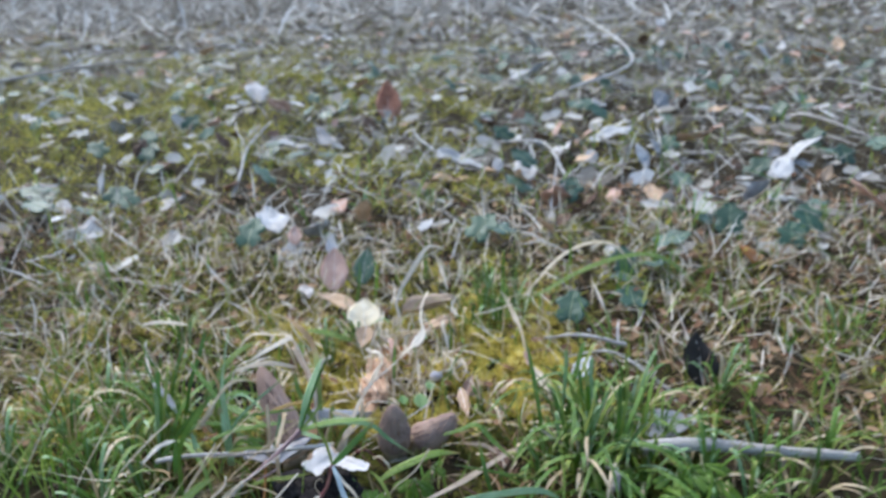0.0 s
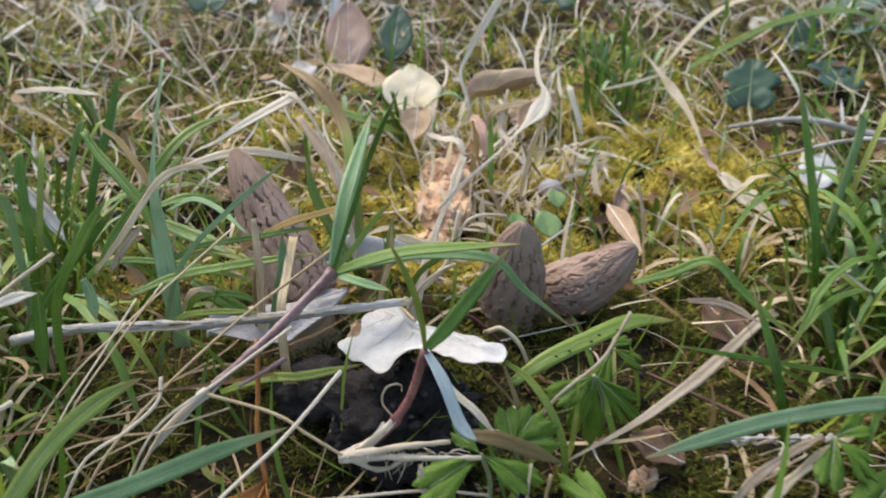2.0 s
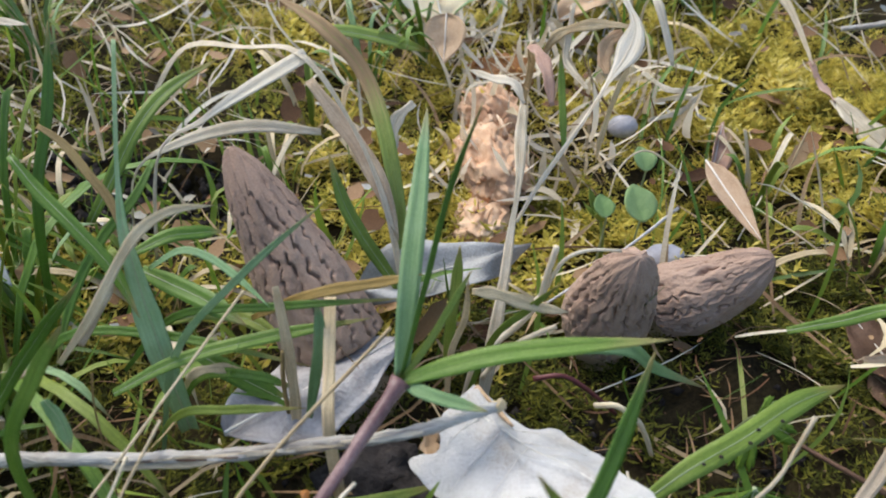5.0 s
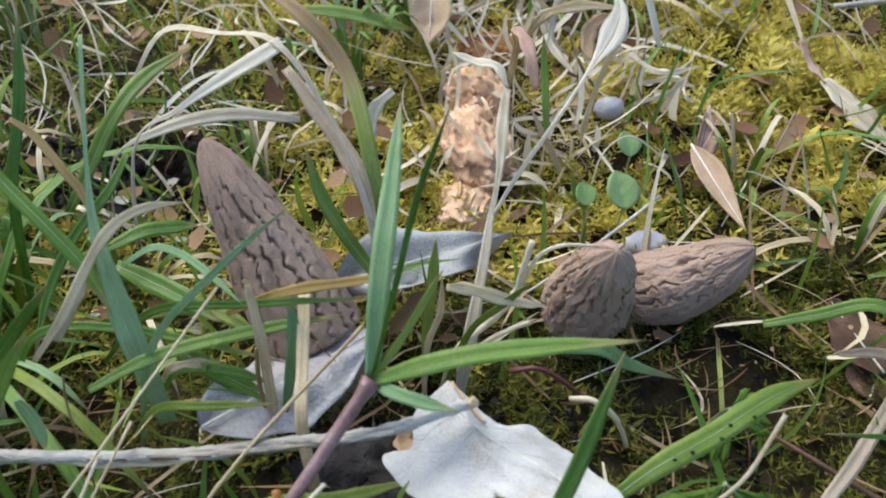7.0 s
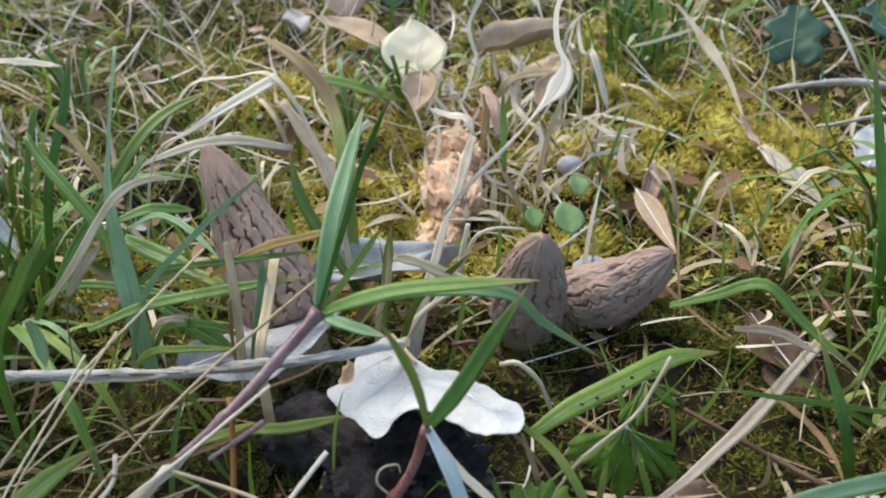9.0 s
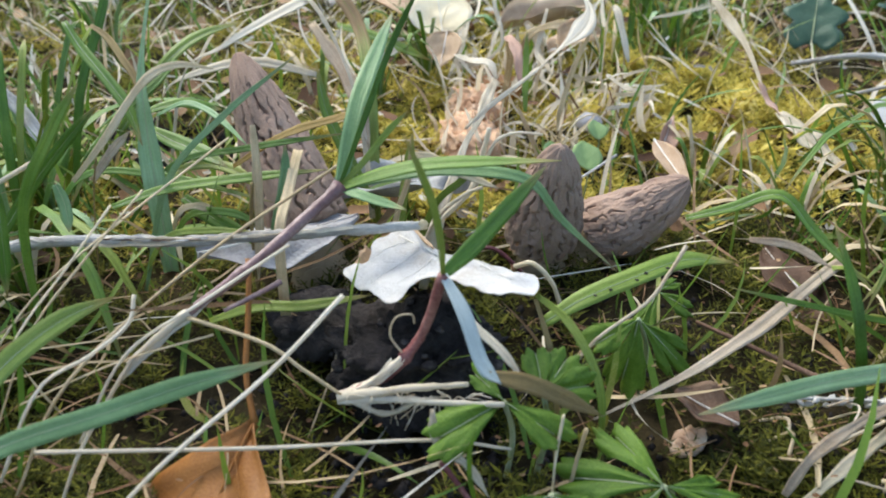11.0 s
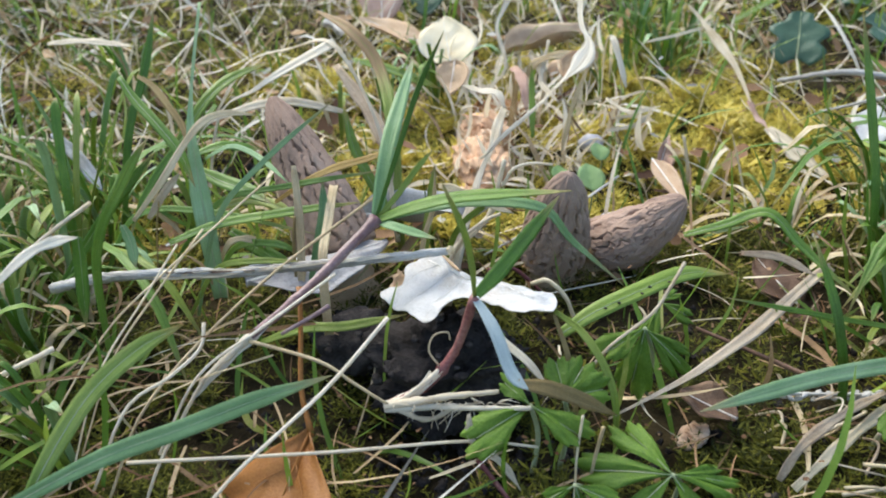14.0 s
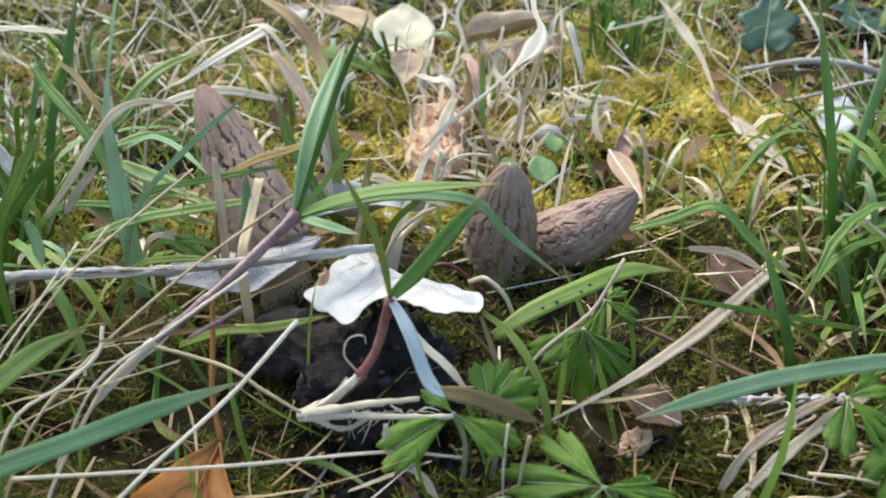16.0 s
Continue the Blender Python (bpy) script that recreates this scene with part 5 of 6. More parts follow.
part("stalk", stalk([(-0.200, 0.432, 0.000), (-0.178, 0.426, 0.008), (-0.156, 0.422, 0.0115), (-0.135, 0.4205, 0.0125), (-0.114, 0.420, 0.0148), (-0.093, 0.420, 0.0168), (-0.073, 0.4265, 0.0150)], 0.0017, 0.0012, 60, 11, rough=0.5), TWIG, stick)
part("peeling_skin", ribbon([(-0.170, 0.4235, 0.0105), (-0.150, 0.4195, 0.0125), (-0.128, 0.4185, 0.0148)], 0.0022, (0, -0.7, 0.7), 14, 0.5, wave=0.2), WHITE_STRAW, stick, "pale peeling skin")
axis_line = glide([(-0.178, 0.426, 0.008), (-0.156, 0.422, 0.0115), (-0.135, 0.4205, 0.0125), (-0.114, 0.420, 0.0148), (-0.093, 0.420, 0.0168), (-0.076, 0.4255, 0.0152)], 60)
for k in range(11):
    i0, ln = int(rng.integers(0, 44)), int(rng.integers(8, 16))
    a = rng.uniform(0.2, 2.6)
    off = Vector((0, -math.cos(a - 1.2) * 0.0014, math.sin(a) * 0.0014))
    pts = [axis_line[min(60, i0 + s)] + off * (1 + (0.5 if s == ln else 0.0)) for s in (0, ln // 3, 2 * ln // 3, ln)]
    part("fibre", ribbon(pts, rng.uniform(0.0005, 0.0012), (0, -0.7, 0.7), 12, 0.3, wave=0.3, shape=lambda u: 0.5 + 0.5 * math.sin(math.pi * u)), (TWIG, WHITE_STRAW, WHITE_STRAW, DARK_LEAF)[k % 4], stick)
part("broken_end", lump((0.0016, 0.0013, 0.0013), 3.3, 0.4, 3), STRAW, stick).location = (-0.0725, 0.4265, 0.0152)


# ---- wood anemone leaves ----
def anemone_leaflet(length, width, fingers, seed):
    """A leaflet that fans out from its foot into a few broad lobes, each toothed at its end."""
    bm = bmesh.new()
    spread_ = math.atan(width / length * 0.72)
    nu, nv, rows_ = 12, 14 * fingers, []
    for i in range(nu + 1):
        u = i / nu
        row_ = []
        for j in range(nv + 1):
            v = j / nv * 2 - 1
            k = (v + 1) / 2 * fingers
            which = min(fingers - 1, int(k))
            f = k - which
            edge_ = abs(f - 0.5) * 2
            own = noise.noise((which * 3.3, seed, 0.4))
            reach = (1 - 0.30 * abs(v) ** 1.4) * (1 + 0.22 * own) * (1 - 0.10 * edge_ ** 2.2)
            if fingers > 1 and 0 < j < nv:
                reach *= 1 - (0.26 + 0.22 * own) * max(0, (edge_ - 0.78) / 0.22)
            tooth = abs(((f * 3 + 0.5 + 0.3 * own) % 1) - 0.5) * 2
            reach *= 1 - 0.10 * tooth ** 1.5 * max(0, (u - 0.6) / 0.4)
            a = v * spread_ * (1 + 0.15 * noise.noise((seed, v * 1.5, 2.0)))
            rr = length * u * (1 + (reach - 1) * u ** 1.5)
            x, y = rr * math.sin(a) * (0.75 + 0.25 * u), rr * math.cos(a)
            z = 0.22 * abs(x) - 0.20 * length * u * u + 0.008 * width * u * (1 - edge_ ** 2) + 0.07 * width * noise.noise((u * 2.5, v * 2.2, seed)) - 0.10 * length * own * u * u
            row_.append((x, y, z))
        rows_.append(row_)
    top = [[bm.verts.new(p) for p in r] for r in rows_]
    low = [[bm.verts.new((p[0], p[1], p[2] - 0.0002)) for p in r] for r in rows_]
    for i in range(nu):
        for j in range(nv):
            bm.faces.new((top[i][j], top[i][j + 1], top[i + 1][j + 1], top[i + 1][j]))
            bm.faces.new((low[i][j], low[i + 1][j], low[i + 1][j + 1], low[i][j + 1]))
        bm.faces.new((top[i][0], top[i + 1][0], low[i + 1][0], low[i][0]))
        bm.faces.new((top[i][nv], low[i][nv], low[i + 1][nv], top[i + 1][nv]))
    for j in range(nv):
        bm.faces.new((top[nu][j], top[nu][j + 1], low[nu][j + 1], low[nu][j]))
    return bm


def anemone(at, root, ends, face=(0.1, -0.7, 0.7), wide=0.62, fingers=(2, 3, 2, 2, 3), label="wood anemone leaf of deeply cut fresh green leaflets"):
    """ends: where the tip of each leaflet is."""
    ob = thing("anemone_leaf", label, "plant", "wood anemone leaves")
    c = Vector(at)
    for i, e in enumerate(ends):
        d = Vector(e) - c
        size = d.length
        yax = d.normalized()
        zax = (Vector(face) - yax * yax.dot(Vector(face))).normalized()
        m = Matrix((yax.cross(zax), yax, zax)).transposed().to_4x4()
        lf = part("leaflet", anemone_leaflet(size * 1.08, size * wide * 1.12, fingers[i % len(fingers)], i * 2.1 + c.x * 50), ANEMONE, ob)
        lf.matrix_world = Matrix.Translation(c) @ m
        part("rib", stalk([(0, 0, 0.0002), (0, size * 0.4, -0.03 * size), (0, size * 0.8, -0.13 * size)], 0.00018, 0.0001, 8, 5), PALE_STEM, lf)
    mid = tuple((c + Vector(root)) / 2 + Vector((0.002, 0.001, 0.002)))
    part("stem", stalk([root, mid, at], 0.0008, 0.0006, 10, 7), PALE_STEM, ob, "pale leaf stem")
    return ob


anemone((-0.015, 0.412, -0.004), (-0.010, 0.416, -0.034), [(-0.030, 0.405, -0.010), (-0.0185, 0.404, -0.025), (-0.0015, 0.404, -0.0145)], (0, -0.75, 0.65), 0.60, (2, 2, 3))
anemone((-0.052, 0.378, -0.002), (-0.050, 0.384, -0.036), [(-0.069, 0.367, -0.004), (-0.060, 0.384, 0.003), (-0.038, 0.370, -0.006)], (0, -0.6, 0.8), 0.6, (2, 2, 2))
anemone((-0.043, 0.380, -0.001), (-0.042, 0.386, -0.036), [(-0.045, 0.388, 0.007), (-0.0355, 0.388, 0.005), (-0.029, 0.383, -0.001)], (0, -0.8, 0.6), 0.8, (2, 2, 2))
anemone((0.047, 0.385, -0.006), (0.050, 0.392, -0.036), [(0.061, 0.391, -0.005), (0.056, 0.374, -0.010), (0.041, 0.371, -0.010)], (0, -0.5, 0.85), 0.6)
anemone((0.066, 0.380, -0.008), (0.066, 0.386, -0.036), [(0.080, 0.388, -0.008), (0.070, 0.364, -0.016), (0.050, 0.366, -0.018)], (0, -0.5, 0.85), 0.6)
anemone((-0.004, 0.436, -0.012), (-0.006, 0.442, -0.034), [(0.006, 0.430, -0.014), (-0.010, 0.424, -0.018), (0.004, 0.440, -0.010)], (0, -0.6, 0.8), 0.5)
anemone((-0.0170, 0.3650, -0.0140), (-0.0100, 0.3790, -0.0420), [(0.0010, 0.3650, -0.0160), (-0.0280, 0.3790, -0.0080), (-0.0410, 0.3690, -0.0140), (-0.0280, 0.3590, -0.0210), (-0.0090, 0.3580, -0.0230)], (0, -0.4, 0.9), 0.52, (3, 2, 2, 2, 3))
anemone((-0.0420, 0.3620, -0.0140), (-0.0380, 0.3790, -0.0420), [(-0.0290, 0.3590, -0.0180), (-0.0520, 0.3610, -0.0200), (-0.0380, 0.3580, -0.0240)], (0, -0.4, 0.9), 0.55, (2, 3, 2))
for i in range(16):
    x, y = 0.085 + 0.12 * rng.uniform(0, 1), 0.375 + 0.06 * rng.uniform(0, 1)
    z = floor_at(x, y) + rng.uniform(0.016, 0.028)
    a0, size = rng.uniform(0, 6.28), rng.uniform(0.016, 0.024)
    anemone((x, y, z), (x + 0.005, y + 0.006, z - 0.030), [(x + size * math.cos(a0 + k), y + size * math.sin(a0 + k), z - rng.uniform(0, 0.007)) for k in (-1.2, 0, 1.2)], (0, -0.3, 0.95), 0.6)

# ---- dry blades and stalks among the anemones ----
blade("dry beige blade sagging among anemones", STRAW, 0.0040, [(0.019, 0.372, -0.028), (0.033, 0.380, -0.020), (0.049, 0.390, -0.017), (0.062, 0.398, -0.018)], (0, -0.5, 0.85), wave=0.2, shape=lambda u: 0.4 + 0.6 * math.sin(math.pi * (0.15 + 0.8 * u)))
blade("dry beige blade sagging among anemones", DRY_BLADE, 0.0036, [(0.016, 0.375, -0.028), (0.023, 0.380, -0.019), (0.036, 0.386, -0.013), (0.050, 0.394, -0.014)], (0.2, -0.4, 0.9), wave=0.2, shape=lambda u: 0.4 + 0.6 * math.sin(math.pi * (0.15 + 0.8 * u)))
blade("white withered blade dangling from the root", WHITE_STRAW, 0.0026, [(-0.068, 0.374, -0.001), (-0.067, 0.370, -0.007), (-0.060, 0.367, -0.011), (-0.055, 0.364, -0.018)], (0.3, -0.8, 0.5), wave=0.2)
blade("red-brown withered blade hanging from the leaf edge", RUSTY, 0.0020, [(-0.0445, 0.396, 0.0135), (-0.041, 0.390, 0.004), (-0.039, 0.386, -0.006), (-0.038, 0.384, -0.030)], (0.2, -0.9, 0.3))
blade("yellow-olive blade bending down past the leaf", OLIVE, 0.0030, [(-0.044, 0.399, 0.0125), (-0.037, 0.394, 0.009), (-0.031, 0.388, 0.001), (-0.028, 0.384, -0.010), (-0.027, 0.383, -0.032)], (0.4, -0.8, 0.4))
blade("pale folded blade under the leaf", WHITE_STRAW, 0.0026, [(-0.063, 0.389, 0.018), (-0.059, 0.385, 0.014), (-0.053, 0.380, 0.011), (-0.048, 0.376, 0.006)], (0.3, -0.8, 0.5))
straw("red-brown stem lying in the moss", [(-0.066, 0.369, -0.012), (-0.062, 0.366, -0.016), (-0.055, 0.361, -0.024)], 0.0011, RED_STEM)
blade("dark olive blade lying on the black earth", OLIVE, 0.0042, [(-0.132, 0.418, -0.012), (-0.118, 0.417, -0.006), (-0.104, 0.416, -0.0045), (-0.086, 0.418, -0.002)], (0, -0.5, 0.85))
for k in range(22):
    x, y = rng.uniform(0.018, 0.062), rng.uniform(0.368, 0.398)
    a, ln = rng.uniform(-0.6, 1.6), rng.uniform(0.012, 0.028)
    z = floor_at(x, y) + rng.uniform(0.006, 0.016)
    straw("thin bent straw in a dry tangle", [(x, y, z), (x + math.cos(a) * ln * 0.5, y + math.sin(a) * ln * 0.4, z + rng.uniform(-0.001, 0.004)), (x + math.cos(a + 0.4) * ln, y + math.sin(a + 0.4) * ln * 0.7, z - 0.005)], rng.uniform(0.0004, 0.0009), (STRAW, WHITE_STRAW, DRY_BLADE)[k % 3], rough=0.3)
head_ = thing("seed_head", "grey dried grass seed head lying on blades", "grass", "grass shoots")
part("stalk", stalk([(0.020, 0.395, -0.015), (0.040, 0.396, -0.0165), (0.062, 0.399, -0.020)], 0.0005, 0.0004, 12, 6), TWIG, head_)
for i in range(26):
    x = 0.021 + 0.0014 * i
    sd = part("seed", lump((0.0016, 0.0008, 0.0008), i * 1.1, 0.3, 1), TWIG, head_)
    sd.matrix_world = pose(x, 0.395 + 0.0009 * math.sin(i * 2.4) + (x - 0.02) * 0.07, -0.0158 + 0.0009 * math.cos(i * 2.4) - (x - 0.02) * 0.08, rng.uniform(-30, 30), rng.uniform(-30, 30), rng.uniform(-40, 40))

# ---- clover-like seedlings between the morels ----
for x, y, z, r in ((-0.007, 0.540, -0.008, 0.0048), (-0.014, 0.518, -0.010, 0.0068), (-0.028, 0.512, -0.004, 0.0040)):
    ob = thing("seedling", "small round-leaved green seedling in the moss", "plant", "seedlings")
    lf = part("leaf", leaf_sheet(r * 2, r * 1.9, oval, cup=0.4, ripple=0.05, seed=x * 90, nu=14, nv=8), SEEDLING, ob)
    lf.matrix_world = pose(x, y - r, z, 30, 10, 15)
    part("stem", stalk([(x, y, floor_at(x, y)), (x + 0.001, y - 0.001, z - 0.004), (x, y - r, z)], 0.0004, 0.0003, 8, 6), PALE_STEM, ob)
ob = thing("seedling", "yellow-green sprout with pointed leaves", "plant", "seedlings")
for a, l in ((30, 0.012), (150, 0.010), (-40, 0.009), (90, 0.011)):
    lf = part("leaf", leaf_sheet(l, 0.0038, lance, cup=0.6, bend=0.25, nu=12, nv=5), OLIVE, ob)
    lf.matrix_world = pose(-0.028, 0.513, -0.010, 40, 0, a)
part("stem", stalk([(-0.026, 0.512, floor_at(-0.026, 0.512) - 0.002), (-0.027, 0.512, -0.016), (-0.028, 0.513, -0.010)], 0.0008, 0.0006, 8, 6), OLIVE, ob)


# ---- far litter: twigs, pale leaves and ivy that can be told apart ----
for label, x, y, mat, length, width, turn, tilt in (
        ("pale torn leaf among grey litter", -0.552, 1.050, WHITE_LEAF, 0.10, 0.070, 80, 14), ("pale broad leaf among grey litter", 0.063, 1.235, GREY_LEAF, 0.12, 0.085, 60, 20),
        ("cream pointed leaf among ivy", 0.133, 1.165, WHITE_LEAF, 0.075, 0.055, 10, 30), ("pale blue-grey leaf among ivy", 0.276, 1.420, GREY_LEAF, 0.12, 0.075, -70, 12),
        ("white strip of dead leaf", -0.318, 0.785, WHITE_LEAF, 0.095, 0.024, 85, 10), ("grey dead leaf in the litter", -0.219, 0.935, GREY_LEAF, 0.085, 0.060, 30, 18),
        ("grey dead leaf in the litter", -0.200, 0.855, GREY_LEAF, 0.070, 0.055, -40, 14), ("white curled leaf in far litter", -0.505, 2.034, WHITE_LEAF, 0.13, 0.09, 20, 30),
        ("white curled leaf in far litter", 0.483, 1.975, WHITE_LEAF, 0.09, 0.07, 120, 30), ("red-brown leaf on edge in the moss", -0.130, 1.700, RED_LEAF, 0.150, 0.085, 8, 60),
        ("small pale leaf standing on edge", -0.135, 0.850, WHITE_LEAF, 0.045, 0.020, 15, 60), ("orange dead leaf under ivy", 0.365, 0.800, BROWN_LEAF, 0.045, 0.035, 40, 40),
        ("tan dead leaf in far litter", 0.62, 1.30, TAN_LEAF, 0.10, 0.06, 100, 18), ("pale dead leaf in far litter", 0.74, 1.62, GREY_LEAF, 0.13, 0.08, 60, 20),
        ("broad beige leaf at the edge of the litter", 0.580, 0.850, PINK_LEAF, 0.150, 0.085, 84, 50), ("dark rotting leaf standing on edge", 0.228, 0.556, SPOT, 0.064, 0.050, 10, 66), ("orange leaf in far litter", 1.30, 2.60, BROWN_LEAF, 0.16, 0.10, 80, 25)):
    fallen_leaf("dead_leaf", label, mat, pose(x, y, floor_at(x, y) + 0.006, tilt * 0.8, 6, turn), length * 0.78, width * 0.72, shape=oval, cup=0.35, ripple=0.18, seed=x * 17 + y * 5, torn=0.3, group="dead leaves in the litter")


def ivy_outline(u):
    return (0.55 + 0.45 * abs(math.sin(7.2 * u + 0.5))) * math.sin(math.pi * min(1, 0.12 + u * 0.88)) ** 0.6


ivy_shapes = []
for i in range(4):
    ob = fallen_leaf("ivy_leaf", "dark glossy ivy leaf low in the litter", IVY, pose(0.20 + i * 0.02, 0.70 + i * 0.05, floor_at(0.2 + i * 0.02, 0.7 + i * 0.05) + 0.016, 22, 5, 90 * i), 0.034 + 0.003 * i, 0.036 + 0.002 * i, shape=ivy_outline, nu=18, nv=8, cup=0.12, bend=-0.15, ripple=0.06, notch=0.15, seed=i * 3.0, stem=0.022, vein_mat=PALE_STEM, group="ivy leaves in the litter")
    ivy_shapes.append(ob)
spots = [(0.128, 0.668), (0.21, 0.78), (-0.24, 0.86), (0.35, 0.86), (0.40, 0.80), (0.44, 0.84)]
ix, iy = scattered(1900, -1.6, 1.9, 0.85, 3.0, lambda x, y: 0.14 + 0.26 * (bumps(x + 2, y, 0.9) > 0.1) * (x > -0.4))
spots += list(zip(ix[:265], iy[:265]))
for k, (x, y) in enumerate(spots):
    copy_thing(ivy_shapes[k % 4], pose(x, y, floor_at(x, y) + rng.uniform(0.010, 0.030), 44 if k < 6 else rng.uniform(5, 50), 0 if k < 6 else rng.uniform(-25, 25), rng.uniform(-20, 20) if k < 6 else rng.uniform(-80, 80)))

kinds = [fallen_leaf("dead_leaf", lab, mt, pose(0.3 + 0.1 * i, 1.0, floor_at(0.3 + 0.1 * i, 1.0) + 0.01, 14, 8, 60 * i), ln, wd, shape=sh, nu=14, nv=6, cup=0.4, ripple=0.2, seed=2.7 * i, torn=0.3, group="dead leaves in the litter")
         for i, (lab, mt, ln, wd, sh) in enumerate((("dry beige dead leaf in the litter", TAN_LEAF, 0.060, 0.035, oval), ("bleached dead leaf in the litter", WHITE_LEAF, 0.055, 0.036, heart), ("grey dead leaf in the litter", GREY_LEAF, 0.070, 0.045, oval), ("brown curled dead leaf in the litter", DARK_LEAF, 0.060, 0.038, lance), ("pinkish brown dead leaf in the litter", PINK_LEAF, 0.050, 0.034, oval)))]
lx, ly = scattered(1500, -1.8, 2.2, 0.80, 4.2, lambda x, y: 0.24 * (1 + 0.6 * bumps(x, y + 3, 0.8)))
nx_, ny_ = scattered(600, -0.75, 0.85, 0.86, 1.75, lambda x, y: 0.20 + 0.15 * (x > 0.1))
for k, (x, y) in enumerate(zip(nx_[:110], ny_[:110])):
    copy_thing(kinds[(2, 1, 3, 0, 2, 4, 3)[k % 7]], pose(x, y, floor_at(x, y) + rng.uniform(0.006, 0.020), rng.uniform(5, 60), rng.uniform(-30, 30), rng.uniform(0, 360)) @ Matrix.Scale(rng.uniform(0.4, 0.8), 4))
for k, (x, y) in enumerate(zip(lx[:250], ly[:250])):
    copy_thing(kinds[k % 5], pose(x, y, floor_at(x, y) + rng.uniform(0.006, 0.022), rng.uniform(-10, 45), rng.uniform(-30, 30), rng.uniform(0, 360)) @ Matrix.Scale(rng.uniform(0.7, 1.3), 4))


def twig(label, pts, r, forks=()):
    ob = thing("twig", label, "twig", "fallen twigs")
    part("stalk", stalk(pts, r, r * 0.55, 22, 8, rough=0.3), TWIG, ob)
    for f in forks:
        part("side_twig", stalk(f, r * 0.5, r * 0.25, 10, 6, rough=0.3), TWIG, ob)


twig("thin grey twig leaning over the litter", [(0.136, 0.897, 0.000), (0.150, 0.98, 0.030), (0.172, 1.08, 0.075)], 0.0018)
twig("long bent grey twig in far litter", [(-1.50, 2.30, 0.02), (-1.30, 2.42, 0.05), (-1.12, 2.62, 0.06), (-1.00, 2.82, 0.05)], 0.0055, [[(-1.25, 2.48, 0.05), (-1.16, 2.48, 0.09), (-1.08, 2.55, 0.11)]])
twig("forked grey twig standing out of the litter", [(-0.33, 1.12, 0.00), (-0.335, 1.20, 0.02), (-0.345, 1.30, 0.04), (-0.33, 1.42, 0.06)], 0.0030, [[(-0.342, 1.28, 0.04), (-0.38, 1.36, 0.06), (-0.40, 1.44, 0.06)]])
twig("long pale twig across far litter", [(0.30, 1.85, 0.04), (0.48, 2.00, 0.08), (0.50, 2.40, 0.12), (0.46, 2.9, 0.16)], 0.0034)
twig("thick grey broken branch beside the grass clump", [(0.150, 0.452, -0.012), (0.190, 0.447, -0.006), (0.240, 0.440, -0.008), (0.300, 0.436, -0.012)], 0.0060)
twig("pale broken twig in the moss", [(0.170, 0.600, -0.004), (0.130, 0.606, 0.004), (0.098, 0.618, -0.004)], 0.0020)
twig("dark twig in the moss", [(0.190, 0.520, -0.006), (0.150, 0.560, 0.010), (0.110, 0.590, -0.010)], 0.0013)
straw("dark rotting stalk under the grass", [(0.036, 0.400, -0.016), (0.020, 0.418, -0.018), (0.008, 0.432, -0.020)], 0.0013, DARK_LEAF)
twig("lichen-grey curled twig in the grass", [(0.118, 0.392, -0.002), (0.121, 0.404, 0.004), (0.118, 0.420, -0.004)], 0.0030)
for i in range(26):
    x, y = rng.uniform(-1.2, 1.5), rng.uniform(0.85, 3.2)
    a, l = rng.uniform(0, 6.28), rng.uniform(0.10, 0.35)
    z = floor_at(x, y) + 0.012
    twig("thin grey twig in the litter", [(x, y, z), (x + math.cos(a) * l * 0.5, y + math.sin(a) * l * 0.5, z + rng.uniform(0.0, 0.04)), (x + math.cos(a + 0.2) * l, y + math.sin(a + 0.2) * l, z + rng.uniform(0.0, 0.03))], rng.uniform(0.0012, 0.0035))


# ---- grass tufts that can be told apart ----
def tuft(label, n, length, width, mats, seed, spread=0.6, at=(0, 0, 0)):
    r = np.random.default_rng(seed)
    ob = thing("grass_tuft", label, "grass", "grass tufts")
    for i in range(n):
        a, ln = r.uniform(0, 6.28), length * r.uniform(0.55, 1.1)
        b = Vector((math.cos(a) * 0.004 * r.uniform(0, 1), math.sin(a) * 0.004 * r.uniform(0, 1), -0.004))
        s = spread * r.uniform(0.2, 1.0)
        d = Vector((math.cos(a), math.sin(a), 0))
        mid = b + d * ln * 0.30 * s + Vector((0, 0, ln * 0.5))
        far_ = b + d * ln * 0.75 * s + Vector((0, 0, ln * (0.92 - 0.35 * s)))
        tip_ = b + d * ln * 1.05 * s + Vector((r.uniform(-1, 1) * ln * 0.06, 0, ln * (1.08 - 0.75 * s)))
        part("blade", ribbon([b, mid, far_, tip_], width * r.uniform(0.7, 1.2), (d.x * -0.5, d.y * -0.5, 0.85), 8, 0.3), mats[int(r.integers(len(mats)))], ob)
    ob.matrix_world = pose(*at)
    return ob


